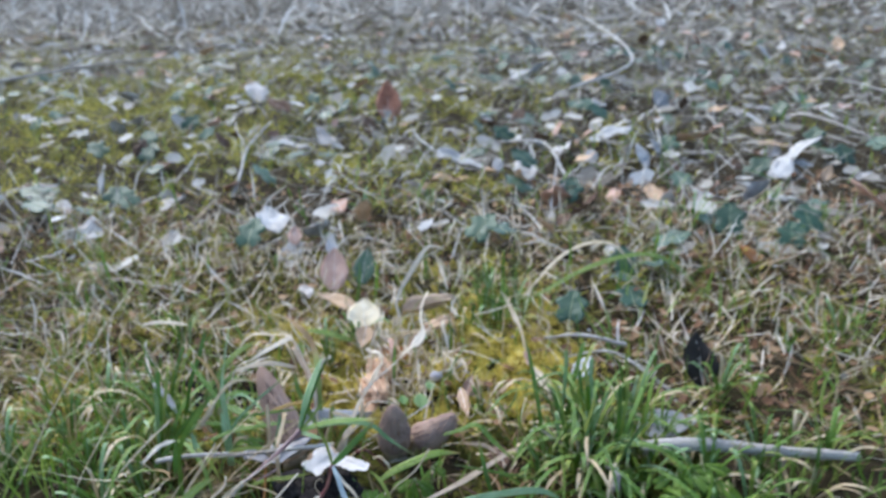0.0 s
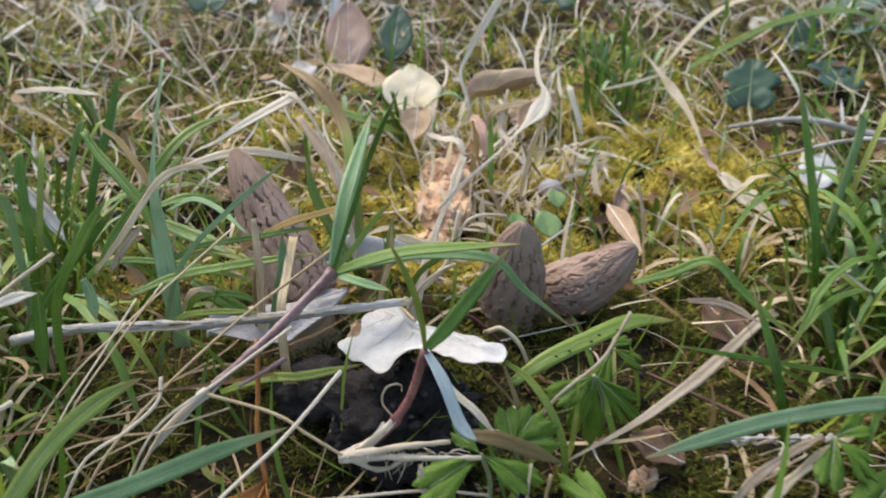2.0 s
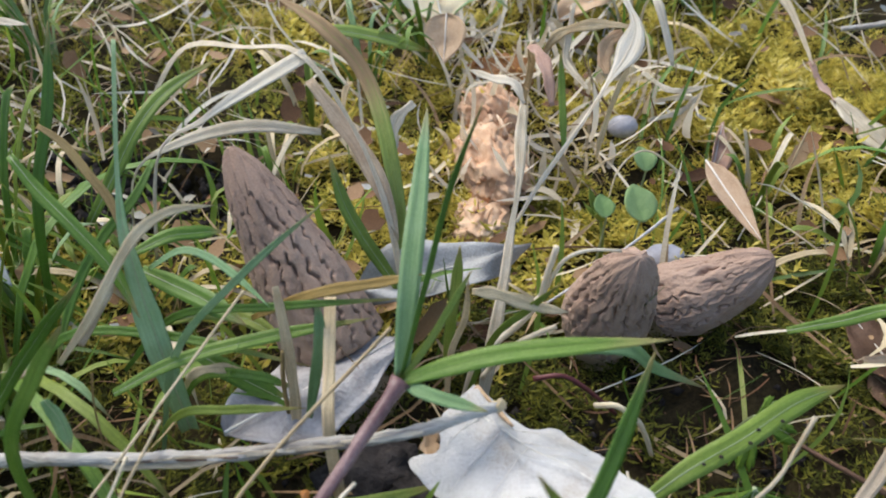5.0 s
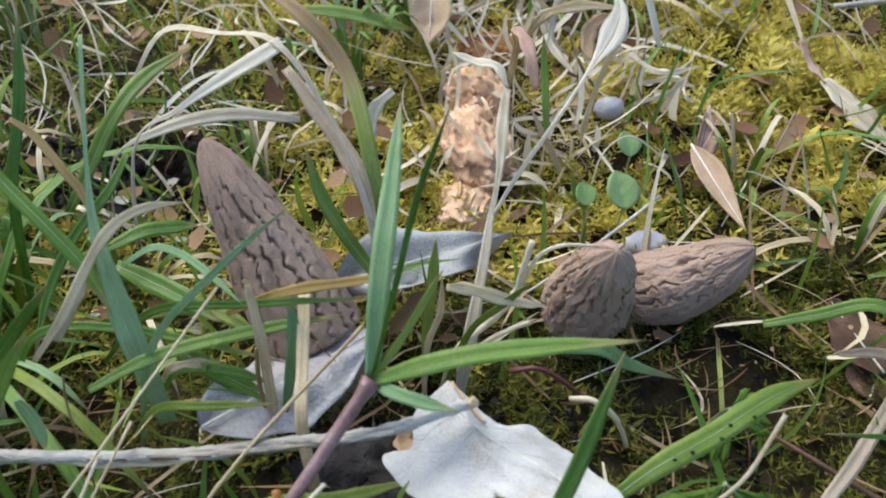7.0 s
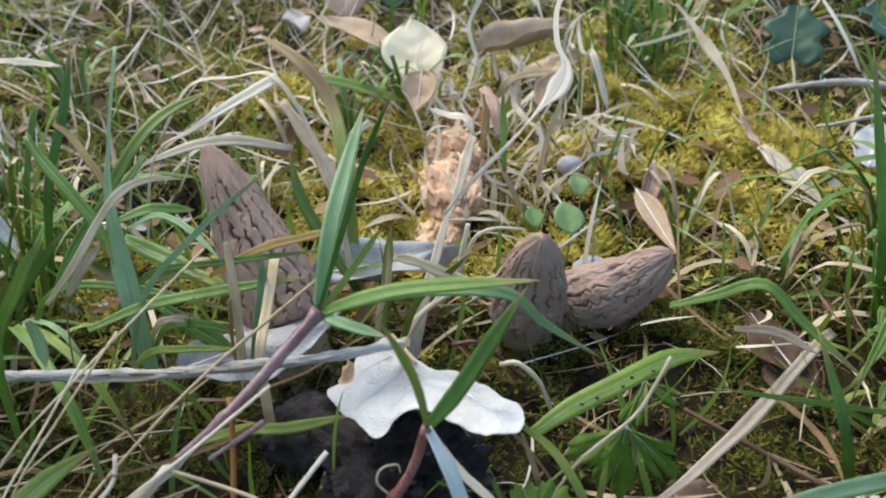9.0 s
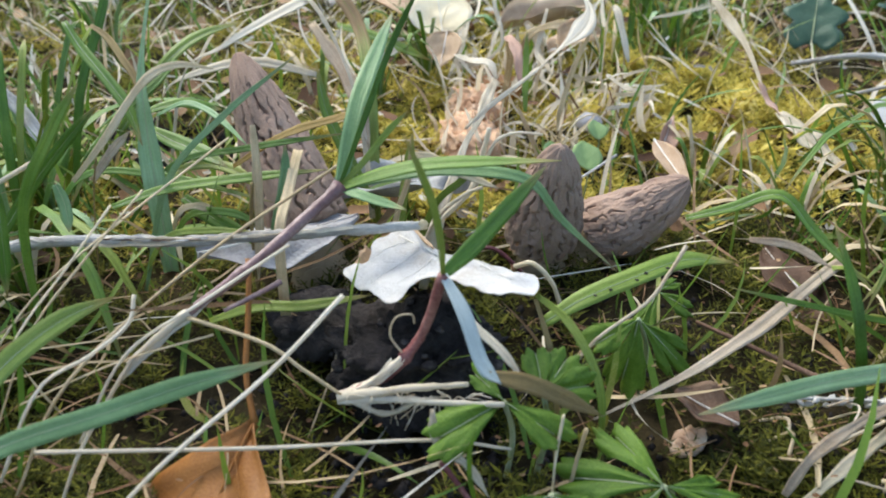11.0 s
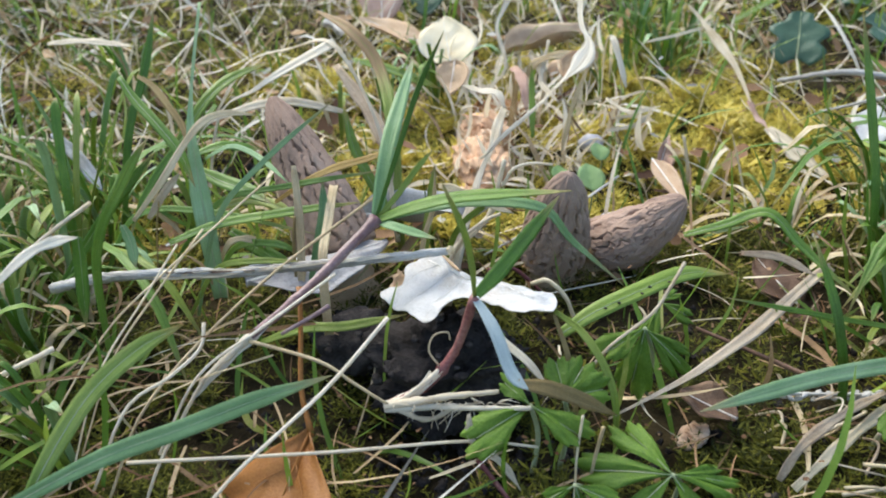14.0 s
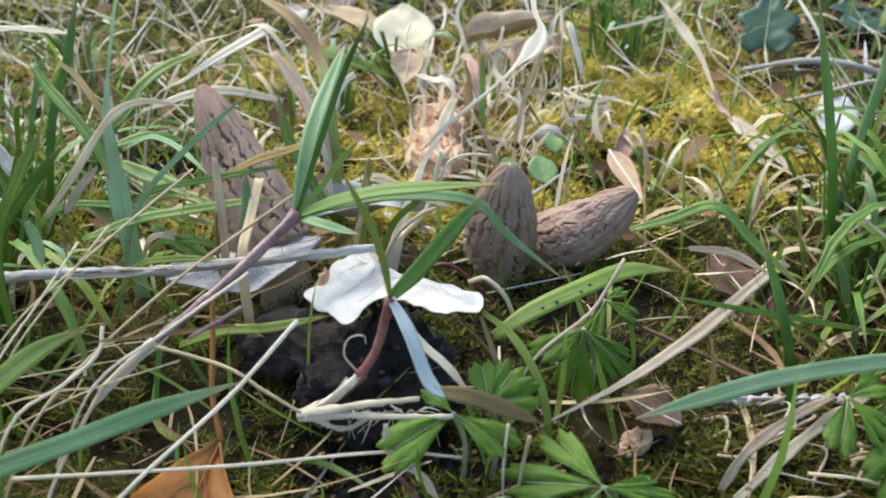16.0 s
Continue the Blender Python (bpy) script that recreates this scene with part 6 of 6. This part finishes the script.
base_tufts = [
    tuft("tall tuft of long fresh green blades", 15, 0.085, 0.0028, [GREEN, GREEN, TEAL, GREEN, OLIVE, STRAW], 21, 1.15, (0.098, 0.437, floor_at(0.098, 0.437))),
    tuft("tuft of fresh green grass with a few dry blades", 13, 0.060, 0.0026, [GREEN, GREEN, TEAL, OLIVE, STRAW], 11, 0.8, (0.112, 0.470, floor_at(0.112, 0.470))),
    tuft("tuft of fresh green grass", 11, 0.050, 0.0026, [GREEN, GREEN, TEAL, OLIVE], 12, 0.9, (0.090, 0.452, floor_at(0.090, 0.452))),
    tuft("low tuft of green and yellowing grass", 10, 0.040, 0.0024, [GREEN, OLIVE, RUSTY, STRAW], 13, 1.1, (-0.205, 0.452, floor_at(-0.205, 0.452))),
    tuft("sparse tuft of half-withered grass", 9, 0.045, 0.0022, [OLIVE, RUSTY, STRAW, STRAW, GREEN], 14, 1.0, (-0.215, 0.540, floor_at(-0.215, 0.540)))]
places = [(0.190, 0.430, 1), (0.215, 0.410, 2), (0.235, 0.445, 1), (0.205, 0.455, 2), (0.262, 0.420, 3), (0.240, 0.400, 4), (0.285, 0.450, 2), (0.190, 0.395, 3), (0.108, 0.455, 0), (0.125, 0.440, 0), (0.118, 0.478, 0), (0.150, 0.455, 0), (0.098, 0.500, 0), (-0.215, 0.470, 0), (-0.230, 0.520, 0), (0.150, 0.500, 0)] + [(x, y, k + 1) for x, y, k in [(0.128, 0.482, 0), (0.142, 0.466, 1), (0.100, 0.488, 1), (0.160, 0.500, 0), (0.120, 0.450, 0), (0.135, 0.505, 1), (0.080, 0.440, 1), (0.105, 0.432, 0), (0.150, 0.440, 1), (0.172, 0.470, 0), (0.092, 0.470, 0),
          (-0.225, 0.440, 2), (-0.240, 0.480, 0), (-0.215, 0.500, 1), (-0.260, 0.450, 1), (-0.270, 0.520, 2), (-0.205, 0.405, 2), (-0.185, 0.390, 1), (-0.235, 0.410, 0), (-0.250, 0.560, 3), (-0.300, 0.500, 0), (-0.175, 0.505, 3), (-0.140, 0.560, 3),
          (0.060, 0.700, 0), (0.045, 0.720, 1), (0.075, 0.715, 1), (0.055, 0.740, 0), (0.036, 0.535, 3), (0.062, 0.500, 3), (-0.130, 0.600, 3), (0.020, 0.660, 3)]]
tx, ty = scattered(400, -0.7, 0.8, 0.40, 1.1, lambda x, y: 0.35 * (np.hypot(x + 0.05, y - 0.48) > 0.14) * (1 - 0.8 * step(0.6, 1.0, y)))
places += [(x, y, 1 + int(k % 4)) for k, (x, y) in enumerate(zip(tx[:60], ty[:60]))]
for x, y, k in places:
    copy_thing(base_tufts[k], pose(x, y, floor_at(x, y), rng.uniform(-12, 12), rng.uniform(-12, 12), rng.uniform(0, 360)))


# ---- what nobody could count: moss, thin grass and litter ----
def moss_shoots(x, y, height, curl=0.5, m=13, slim=0.17):
    """Small feathery shoots, each a bent stem set with tiny leaves."""
    n = len(x)
    z = land(x, y) - 0.002
    a, lean = rng.uniform(0, 6.28, n), rng.uniform(0.0, 1.0, n) * curl
    u = np.linspace(0.15, 1, m)
    hx = (np.cos(a) * np.sin(lean))[:, None] * (u * height[:, None])
    hy_ = (np.sin(a) * np.sin(lean))[:, None] * (u * height[:, None])
    hz_ = np.cos(lean)[:, None] * (u * height[:, None])
    ox, oy, oz = x[:, None] + hx, y[:, None] + hy_, z[:, None] + hz_
    b = rng.uniform(0, 6.28, n)[:, None] + np.arange(m)[None] * 2.4
    ln = height[:, None] * (0.50 - 0.30 * u)[None] * rng.uniform(0.7, 1.3, (n, m))
    w = ln * slim
    dx, dy, dz = np.cos(b), np.sin(b), 0.55
    p0 = np.stack([ox, oy, oz], -1)
    tipp = p0 + np.stack([dx * ln, dy * ln, dz * ln], -1)
    midp = p0 + np.stack([dx * ln * 0.5, dy * ln * 0.5, dz * ln * 0.35], -1)
    side = np.stack([-dy * w, dx * w, np.zeros_like(w)], -1)
    v = np.stack([p0, midp - side, tipp, midp + side], 2).reshape(-1, 3)
    f = np.arange(n * m)[:, None] * 4 + np.array([[0, 1, 2, 3]])
    return v, f


def heap(groups):
    vs, fs, k = [], [], 0
    for v, f in groups:
        vs.append(v)
        fs.append(f + k)
        k += len(v)
    return np.concatenate(vs), np.concatenate(fs)


def mossy(x, y):
    m = 0.30 + 0.6 * bumps(x, y, 0.16) + 0.35 * bumps(x + 7, y, 0.03) + 0.8 * spot(x, y, 0.06, 0.62, 0.09, 0.07) + 0.7 * spot(x, y, -0.09, 0.56, 0.05, 0.05) + 0.4 * spot(x, y, -0.03, 0.52, 0.06, 0.04)
    m = m - 1.2 * spot(x, y, -0.192, 0.568, 0.036, 0.024) - 0.25 * (1 - step(-0.17, -0.10, x)) * step(0.52, 0.58, y)
    m = m - 0.75 * step(0.11, 0.17, x + 0.03 * bumps(x, y, 0.05)) * step(0.44, 0.50, y) - 0.18 * step(0.70, 0.80, y)
    return np.clip(m, 0, 1) * (1 - 0.3 * step(0.75, 1.1, y))


mx, my = scattered(52000, -0.42, 0.40, 0.36, 0.84, lambda x, y: mossy(x, y) * step(0.46, 0.53, y))
v, f = moss_shoots(mx, my, rng.uniform(0.006, 0.014, len(mx)) * np.clip(0.85 + 0.9 * bumps(mx, my + 1, 0.030) + 0.4 * bumps(mx, my, 0.06), 0.25, 1.7), 0.8, 12)
many("moss", "carpet of yellow-green feathery moss", v, f, MOSS, "moss")
mx, my = scattered(24000, -0.26, 0.20, 0.33, 0.50, lambda x, y: np.clip(0.40 + 0.9 * bumps(x, y, 0.06), 0, 1) * (1 - 0.45 * spot(x, y, -0.02, 0.43, 0.14, 0.025)) * (1 - 0.92 * spot(x, y, -0.068, 0.384, 0.034, 0.024)))
v, f = moss_shoots(mx, my, rng.uniform(0.005, 0.012, len(mx)) * np.clip(0.8 + 0.8 * bumps(mx, my, 0.02), 0.3, 1.6), 0.9, 12, 0.12)
many("moss", "dark green moss on the near ground", v, f, MOSS_DARK, "moss")
mx, my = scattered(15000, -0.24, 0.20, 0.325, 0.40, lambda x, y: np.clip(0.45 + 0.9 * bumps(x + 3, y, 0.05), 0, 1) * (1 - step(0.37, 0.40, y)) * (1 - 0.92 * spot(x, y, -0.068, 0.384, 0.034, 0.024)))
v, f = moss_shoots(mx, my, rng.uniform(0.005, 0.011, len(mx)) * np.clip(0.8 + 0.8 * bumps(mx, my, 0.02), 0.3, 1.6), 0.9, 12, 0.12)
many("moss", "olive moss on the nearest ground", v, f, MOSS_DARK, "moss")
mx, my = scattered(17000, -0.52, 0.50, 0.485, 0.98, lambda x, y: np.clip(0.30 + 0.7 * bumps(x + 9, y, 0.14) + 0.35 * (1 - step(-0.16, -0.10, x)), 0, 1) * (1 - 0.9 * spot(x, y, 0.06, 0.62, 0.08, 0.06)) * (1 - 0.9 * spot(x, y, -0.192, 0.568, 0.036, 0.024)))
v, f = moss_shoots(mx, my, rng.uniform(0.006, 0.014, len(mx)), 0.9, 9)
many("moss", "deep olive-green moss between the straws", v, f, MOSS_OLIVE, "moss")
mx, my = scattered(36000, -2.4, 2.8, 0.45, 4.6, lambda x, y: (np.hypot(x, y - 0.3) > 0.46) * (1 - 0.35 * step(0.1, 0.5, x)) * np.clip(0.27 + 0.9 * bumps(x, y, 0.55) + 0.7 * spot(x, y, -0.45, 1.7, 0.5, 0.5) + 0.9 * spot(x, y, -1.0, 1.9, 0.6, 0.6), 0, 1))
nx, ny = scattered(16000, -2.0, 0.1, 1.0, 3.4, lambda x, y: np.clip(0.30 + 1.2 * bumps(x + 5, y, 0.45), 0, 1))
mx, my = np.concatenate([mx, nx]), np.concatenate([my, ny])
v, f = moss_shoots(mx, my, rng.uniform(0.016, 0.036, len(mx)), 0.9, 7)
many("moss", "patches of yellow-green moss in the far litter", v, f, MOSS_FAR, "moss")


def lay(x, y, length, width, lean0, lean1, lift=0.004, bow=0.5, segs=5):
    n = len(x)
    return blades(x, y, land(x, y) + rng.uniform(-0.002, lift, n), length, width, rng.uniform(lean0, lean1, n), rng.uniform(0, 6.28, n), rng.normal(0.2, bow, n), segs)


def greenness(x, y):
    g_ = 0.07 + 0.45 * spot(x, y, -0.20, 0.53, 0.05, 0.06) + 0.8 * spot(x, y, -0.27, 0.46, 0.09, 0.11) + 0.8 * spot(x, y, 0.13, 0.46, 0.07, 0.06) + 0.6 * spot(x, y, 0.24, 0.42, 0.06, 0.05) + 0.35 * spot(x, y, 0.06, 0.72, 0.05, 0.05)
    return (1 - 0.5 * spot(x, y, -0.175, 0.455, 0.045, 0.04)) * np.clip(g_ + 0.10 * (bumps(x, y, 0.12) > 0.2), 0, 1)


x, y = scattered(5200, -0.42, 0.42, 0.36, 0.80, greenness)
v1 = lay(x, y, rng.uniform(0.020, 0.060, len(x)), rng.uniform(0.0008, 0.0026, len(x)), 0.1, 1.0, bow=0.6)
x, y = scattered(5200, -1.2, 1.4, 0.6, 2.6, lambda x, y: 0.10 + 0.25 * (bumps(x, y, 0.5) > 0.25) * (y < 1.6))
v2 = lay(x, y, rng.uniform(0.03, 0.075, len(x)), rng.uniform(0.0015, 0.0035, len(x)), 0.2, 1.2, bow=0.6)
x, y = scattered(1500, -0.9, 0.95, 0.38, 0.95, lambda x, y: (0.4 + 0.6 * (bumps(x, y, 0.2) > 0)) * (abs(x) > 0.25))
v3 = lay(x, y, rng.uniform(0.02, 0.06, len(x)), rng.uniform(0.0010, 0.0028, len(x)), 0.2, 1.2, bow=0.5)
x, y = scattered(34, -0.25, -0.12, 0.36, 0.50, lambda x, y: 0.8 + 0 * x)
v4 = lay(x, y, rng.uniform(0.03, 0.065, len(x)), rng.uniform(0.0010, 0.0026, len(x)), 0.2, 1.3, 0.004, 0.3, 7)
v, f = heap([v1, v2, v3, v4])
many("thin_grass", "thin scattered green grass blades", v, f, GREEN_MANY, "grass")

x, y = scattered(6000, -0.50, 0.52, 0.36, 0.92, lambda x, y: np.clip(0.35 + 0.5 * bumps(x + 1, y, 0.10) + 0.5 * spot(x, y, 0.03, 0.49, 0.05, 0.04) + 0.6 * spot(x, y, -0.01, 0.565, 0.03, 0.02) - 0.9 * spot(x, y, 0.06, 0.62, 0.09, 0.07), 0.02, 1) * (0.35 + 0.65 * step(0.45, 0.49, y)) * (1 - 0.6 * spot(x, y, -0.21, 0.51, 0.07, 0.07)) * (1 - 0.9 * spot(x, y, -0.192, 0.568, 0.040, 0.026)))
v1 = lay(x, y, rng.uniform(0.012, 0.050, len(x)), rng.uniform(0.0003, 0.0013, len(x)), 1.0, 1.62, 0.012, 0.22)
x, y = scattered(900, -0.40, 0.40, 0.40, 0.85, lambda x, y: (0.5 + 0.4 * bumps(x + 1, y, 0.10)) * (1 - 0.7 * spot(x, y, -0.175, 0.455, 0.05, 0.04)) * (1 - 0.95 * spot(x, y, -0.184, 0.566, 0.040, 0.030)) * (0.5 + 0.5 * step(0.45, 0.49, y)))
v2 = lay(x, y, rng.uniform(0.025, 0.060, len(x)), rng.uniform(0.0006, 0.0017, len(x)), 0.3, 1.2, 0.004, 0.35, 7)
x, y = scattered(2600, -0.9, 0.95, 0.38, 1.0, lambda x, y: 1.0 * (abs(x) > 0.30))
v3 = lay(x, y, rng.uniform(0.02, 0.08, len(x)), rng.uniform(0.0008, 0.0026, len(x)), 0.8, 1.6, 0.016, 0.4)
x, y = scattered(55, -0.24, -0.10, 0.355, 0.45, lambda x, y: 0.8 + 0 * x)
v4 = lay(x, y, rng.uniform(0.025, 0.070, len(x)), rng.uniform(0.0006, 0.0014, len(x)), 0.7, 1.5, 0.030, 0.15)
x, y = scattered(38, 0.02, 0.20, 0.40, 0.56, lambda x, y: 0.8 + 0 * x)
v5 = lay(x, y, rng.uniform(0.02, 0.06, len(x)), rng.uniform(0.0008, 0.0020, len(x)), 0.9, 1.55, 0.022, 0.2)
v, f = heap([v1, v2, v3, v4, v5])
many("dry_grass", "fine dry beige straw matted in the moss", v, f, STRAW_MANY, "straw")

x, y = scattered(27000, -1.9, 2.3, 0.66, 4.2, lambda x, y: (1 - 0.6 * step(0.9, 1.6, np.abs(x - 0.1) - 0.5 * np.maximum(0, y - 1.2))) * np.clip(0.62 + 0.75 * bumps(x + 4, y, 0.40) - 0.7 * spot(x, y, -0.9, 1.8, 0.6, 0.6), 0.1, 1) * np.clip(step(0.70, 0.95, y) + step(0.30, 0.45, abs(x)), 0, 1))
v1 = lay(x, y, rng.uniform(0.03, 0.12, len(x)), rng.uniform(0.0010, 0.0032, len(x)), 0.9, 1.60, 0.022, 0.5, 2)
x, y = scattered(16000, -7, 8, 3.8, 13, lambda x, y: 0.8 + 0 * x)
v2 = lay(x, y, rng.uniform(0.10, 0.40, len(x)), rng.uniform(0.006, 0.016, len(x)), 0.8, 1.58, 0.04, 0.5, 3)
v, f = heap([v1, v2])
many("leaf_litter", "grey matted dead grass and litter", v, f, GREY_MANY, "litter")
x, y = scattered(2200, -0.45, 0.55, 0.57, 1.0, lambda x, y: 0.8 - 0.7 * spot(x, y, 0.06, 0.62, 0.09, 0.07))
v4 = lay(x, y, rng.uniform(0.02, 0.06, len(x)), rng.uniform(0.0008, 0.0022, len(x)), 0.5, 1.5, 0.012, 0.5, 6)
x, y = scattered(260, -0.075, 0.020, 0.545, 0.700, lambda x, y: 0.9 + 0 * x)
v5 = lay(x, y, rng.uniform(0.012, 0.036, len(x)), rng.uniform(0.0010, 0.0032, len(x)), 0.3, 1.5, 0.014, 0.7, 6)
v, f = heap([v4, v5])
many("dry_grass", "pale bleached straw standing in the moss", v, f, PALE_MANY, "straw")
v, f = v3
many("dry_grass", "bleached bent straws standing out of the litter", v, f, STRAW_MANY, "straw")


def flat_leaves(x, y, size):
    """Many small curled leaf pieces, six corners each."""
    n = len(x)
    z = land(x, y) + rng.uniform(0.002, 0.016, n)
    t = np.linspace(0, 6.2832, 9)[:-1]
    rr = size[:, None] * (0.75 + 0.25 * np.cos(2 * t)[None] + rng.uniform(-0.12, 0.12, (n, 8)))
    a = rng.uniform(0, 6.28, n)[:, None]
    px, py = np.cos(t + a) * rr, np.sin(t + a) * rr * 0.7
    tx_, ty_ = rng.normal(0, 0.35, n)[:, None], rng.normal(0.2, 0.35, n)[:, None]
    pz = tx_ * px + ty_ * py + rng.uniform(-6, 14, n)[:, None] * px * py + size[:, None] * 0.25
    ring = np.stack([x[:, None] + px, y[:, None] + py, z[:, None] + pz], -1)
    mid = np.stack([x, y, z + size * 0.1], -1)[:, None]
    v_ = np.concatenate([ring, mid], 1).reshape(-1, 3)
    f_ = np.array([[8, i, (i + 1) % 8] for i in range(8)])
    return v_, (f_[None] + (np.arange(n) * 9)[:, None, None]).reshape(-1, 3)


x, y = scattered(420, -0.4, 0.4, 0.46, 0.85, lambda x, y: 0.45 + 0 * x)
v1 = flat_leaves(x, y, rng.uniform(0.0015, 0.0042, len(x)))
x, y = scattered(5200, -2.2, 2.6, 0.8, 5.0, lambda x, y: 0.6 * (1 - 0.7 * step(0.9, 1.6, np.abs(x - 0.1) - 0.5 * np.maximum(0, y - 1.2))))
v2 = flat_leaves(x, y, rng.uniform(0.008, 0.028, len(x)))
x, y = scattered(1500, -0.24, 0.18, 0.35, 0.50, lambda x, y: 0.55 + 0.4 * bumps(x, y + 2, 0.05))
v, f = flat_leaves(x, y, rng.uniform(0.0004, 0.0012, len(x)))
x, y = scattered(5200, -0.60, 0.62, 0.46, 1.15, lambda x, y: np.clip(0.45 + 0.5 * bumps(x, y + 2, 0.12) + 0.4 * step(0.12, 0.2, x), 0, 1) * (1 - 0.85 * spot(x, y, 0.055, 0.60, 0.09, 0.08)))
v, f = heap([(v, f), flat_leaves(x, y, rng.uniform(0.0015, 0.0075, len(x)))])
many("leaf_litter", "crumbs of brown and beige rotting leaf", v, f, BROWN_MANY, "litter")
x, y = scattered(1100, -0.24, 0.18, 0.35, 0.50, lambda x, y: 0.5 + 0.4 * bumps(x + 2, y, 0.05))
v, f = lay(x, y, rng.uniform(0.006, 0.022, len(x)), rng.uniform(0.0003, 0.0007, len(x)), 1.1, 1.65, 0.010, 0.3)
many("leaf_litter", "short brown rotting stalks on the soil", v, f, BROWN_MANY, "litter")
v, f = heap([v1, v2])
many("leaf_litter", "bits of grey, beige and brown dead leaf", v, f, GREY_MANY, "litter")

def soil_crumbs(x, y, size):
    """Many small angular lumps of earth, eight faces each."""
    n = len(x)
    z = land(x, y) + size * 0.2
    ways = np.array([[1, 0, 0], [0, 1, 0], [-1, 0, 0], [0, -1, 0], [0, 0, 1], [0, 0, -1]], float)
    v_ = ways[None] * (size[:, None] * rng.uniform(0.6, 1.3, (n, 6)))[..., None] + rng.uniform(-0.25, 0.25, (n, 6, 3)) * size[:, None, None]
    v_ = v_ + np.stack([x, y, z], -1)[:, None]
    f_ = np.array([[i, (i + 1) % 4, 4] for i in range(4)] + [[(i + 1) % 4, i, 5] for i in range(4)])
    return v_.reshape(-1, 3), (f_[None] + (np.arange(n) * 6)[:, None, None]).reshape(-1, 3)


x, y = scattered(3600, -0.16, 0.10, 0.345, 0.46, lambda x, y: np.clip(0.12 + 0.4 * bumps(x, y, 0.04) + 0.9 * spot(x, y, -0.068, 0.384, 0.036, 0.026) + 0.5 * spot(x, y, -0.075, 0.41, 0.04, 0.03), 0, 1))
v, f = soil_crumbs(x, y, rng.uniform(0.0006, 0.0024, len(x)))
many("soil", "black crumbs of damp earth round the clod", v, f, CLOD, "soil")
# Black crumbs darken the hollow behind the tall morel in place of its shade.
x, y = scattered(1500, -0.25, -0.14, 0.535, 0.605, lambda x, y: spot(x, y, -0.192, 0.570, 0.034, 0.022))
v, f = soil_crumbs(x, y, rng.uniform(0.0010, 0.0036, len(x)))
many("soil", "black crumbs standing in for shade in the hollow behind the tall morel", v, f, CLOD, "soil")

# ---- the same litter, moss and grass goes on at the sides and behind ----
def unseen(x, y):
    inside = (np.abs(x) < 0.42 + 0.9 * np.maximum(0, y)) & (y > 0.33) & (x > -1.9) & (x < 2.3) & (y < 4.4)
    thin = (x > -2.0 - 0.1 * y) & (x < 2.4 + 0.1 * y) & (y > 0.6)
    return (1.0 - 1.0 * inside) * (1 - 0.35 * thin)


def near_camera(x, y):
    return 1 - 0.75 * np.exp(-(x / 0.5) ** 2 - ((y - 0.1) / 0.4) ** 2)


x, y = scattered(66000, -6, 6.5, -4.5, 5.5, lambda x, y: unseen(x, y) * np.clip(0.6 + 0.5 * bumps(x, y, 0.6), 0, 1) * (1 - 0.6 * step(3.2, 5.5, np.hypot(x, y - 1))))
v, f = lay(x, y, rng.uniform(0.05, 0.14, len(x)) * near_camera(x, y), rng.uniform(0.002, 0.007, len(x)) * near_camera(x, y), 1.1, 1.6, 0.016, 0.3, 2)
many("leaf_litter", "grey matted dead grass around the clearing", v, f, GREY_MANY, "litter")
x, y = scattered(16000, -6, 6.5, -4.5, 5.5, lambda x, y: unseen(x, y) * np.clip(0.45 + 0.9 * bumps(x + 2, y, 0.5), 0, 1))
v, f = flat_leaves(x, y, rng.uniform(0.010, 0.034, len(x)) * near_camera(x, y))
many("leaf_litter", "brown and beige dead leaves around the clearing", v, f, BROWN_MANY, "litter")
x, y = scattered(16000, -6, 6.5, -4.5, 5.5, lambda x, y: unseen(x, y) * np.clip(0.35 + 0.9 * bumps(x + 2, y, 0.5), 0, 1))
v, f = moss_shoots(x, y, rng.uniform(0.03, 0.08, len(x)) * near_camera(x, y) ** 2, 0.9, 8)
many("moss", "coarse patches of moss around the clearing", v, f, MOSS_FAR, "moss")
x, y = scattered(9000, -2.2, 2.4, -1.2, 1.2, lambda x, y: unseen(x, y) * (1 - step(0.7, 2.0, np.hypot(x, y))) * (0.25 + 0.6 * (bumps(x, y, 0.5) > 0.1)))
v, f = lay(x, y, rng.uniform(0.05, 0.11, len(x)) * near_camera(x, y) ** 2, rng.uniform(0.002, 0.005, len(x)), 0.3, 1.3, 0.004, 0.5, 4)
many("thin_grass", "scattered green grass around the clearing", v, f, GREEN_MANY, "grass")
x, y = scattered(9000, -0.9, 0.9, -0.35, 0.36, lambda x, y: unseen(x, y) * (1 - step(0.35, 0.85, np.hypot(x, 1.6 * (y - 0.05)))) * np.clip(0.5 + 0.8 * bumps(x, y, 0.12), 0, 1))
v, f = moss_shoots(x, y, rng.uniform(0.006, 0.014, len(x)), 0.9, 8)
many("moss", "olive moss in the trodden foreground", v, f, MOSS_FAR, "moss")
x, y = scattered(5000, -0.9, 0.9, -0.35, 0.36, lambda x, y: unseen(x, y) * (1 - step(0.35, 0.85, np.hypot(x, 1.6 * (y - 0.05)))))
v, f = lay(x, y, rng.uniform(0.015, 0.06, len(x)), rng.uniform(0.0006, 0.002, len(x)), 0.9, 1.6, 0.006, 0.3, 4)
many("dry_grass", "fine dry beige straw in the foreground", v, f, STRAW_MANY, "straw")
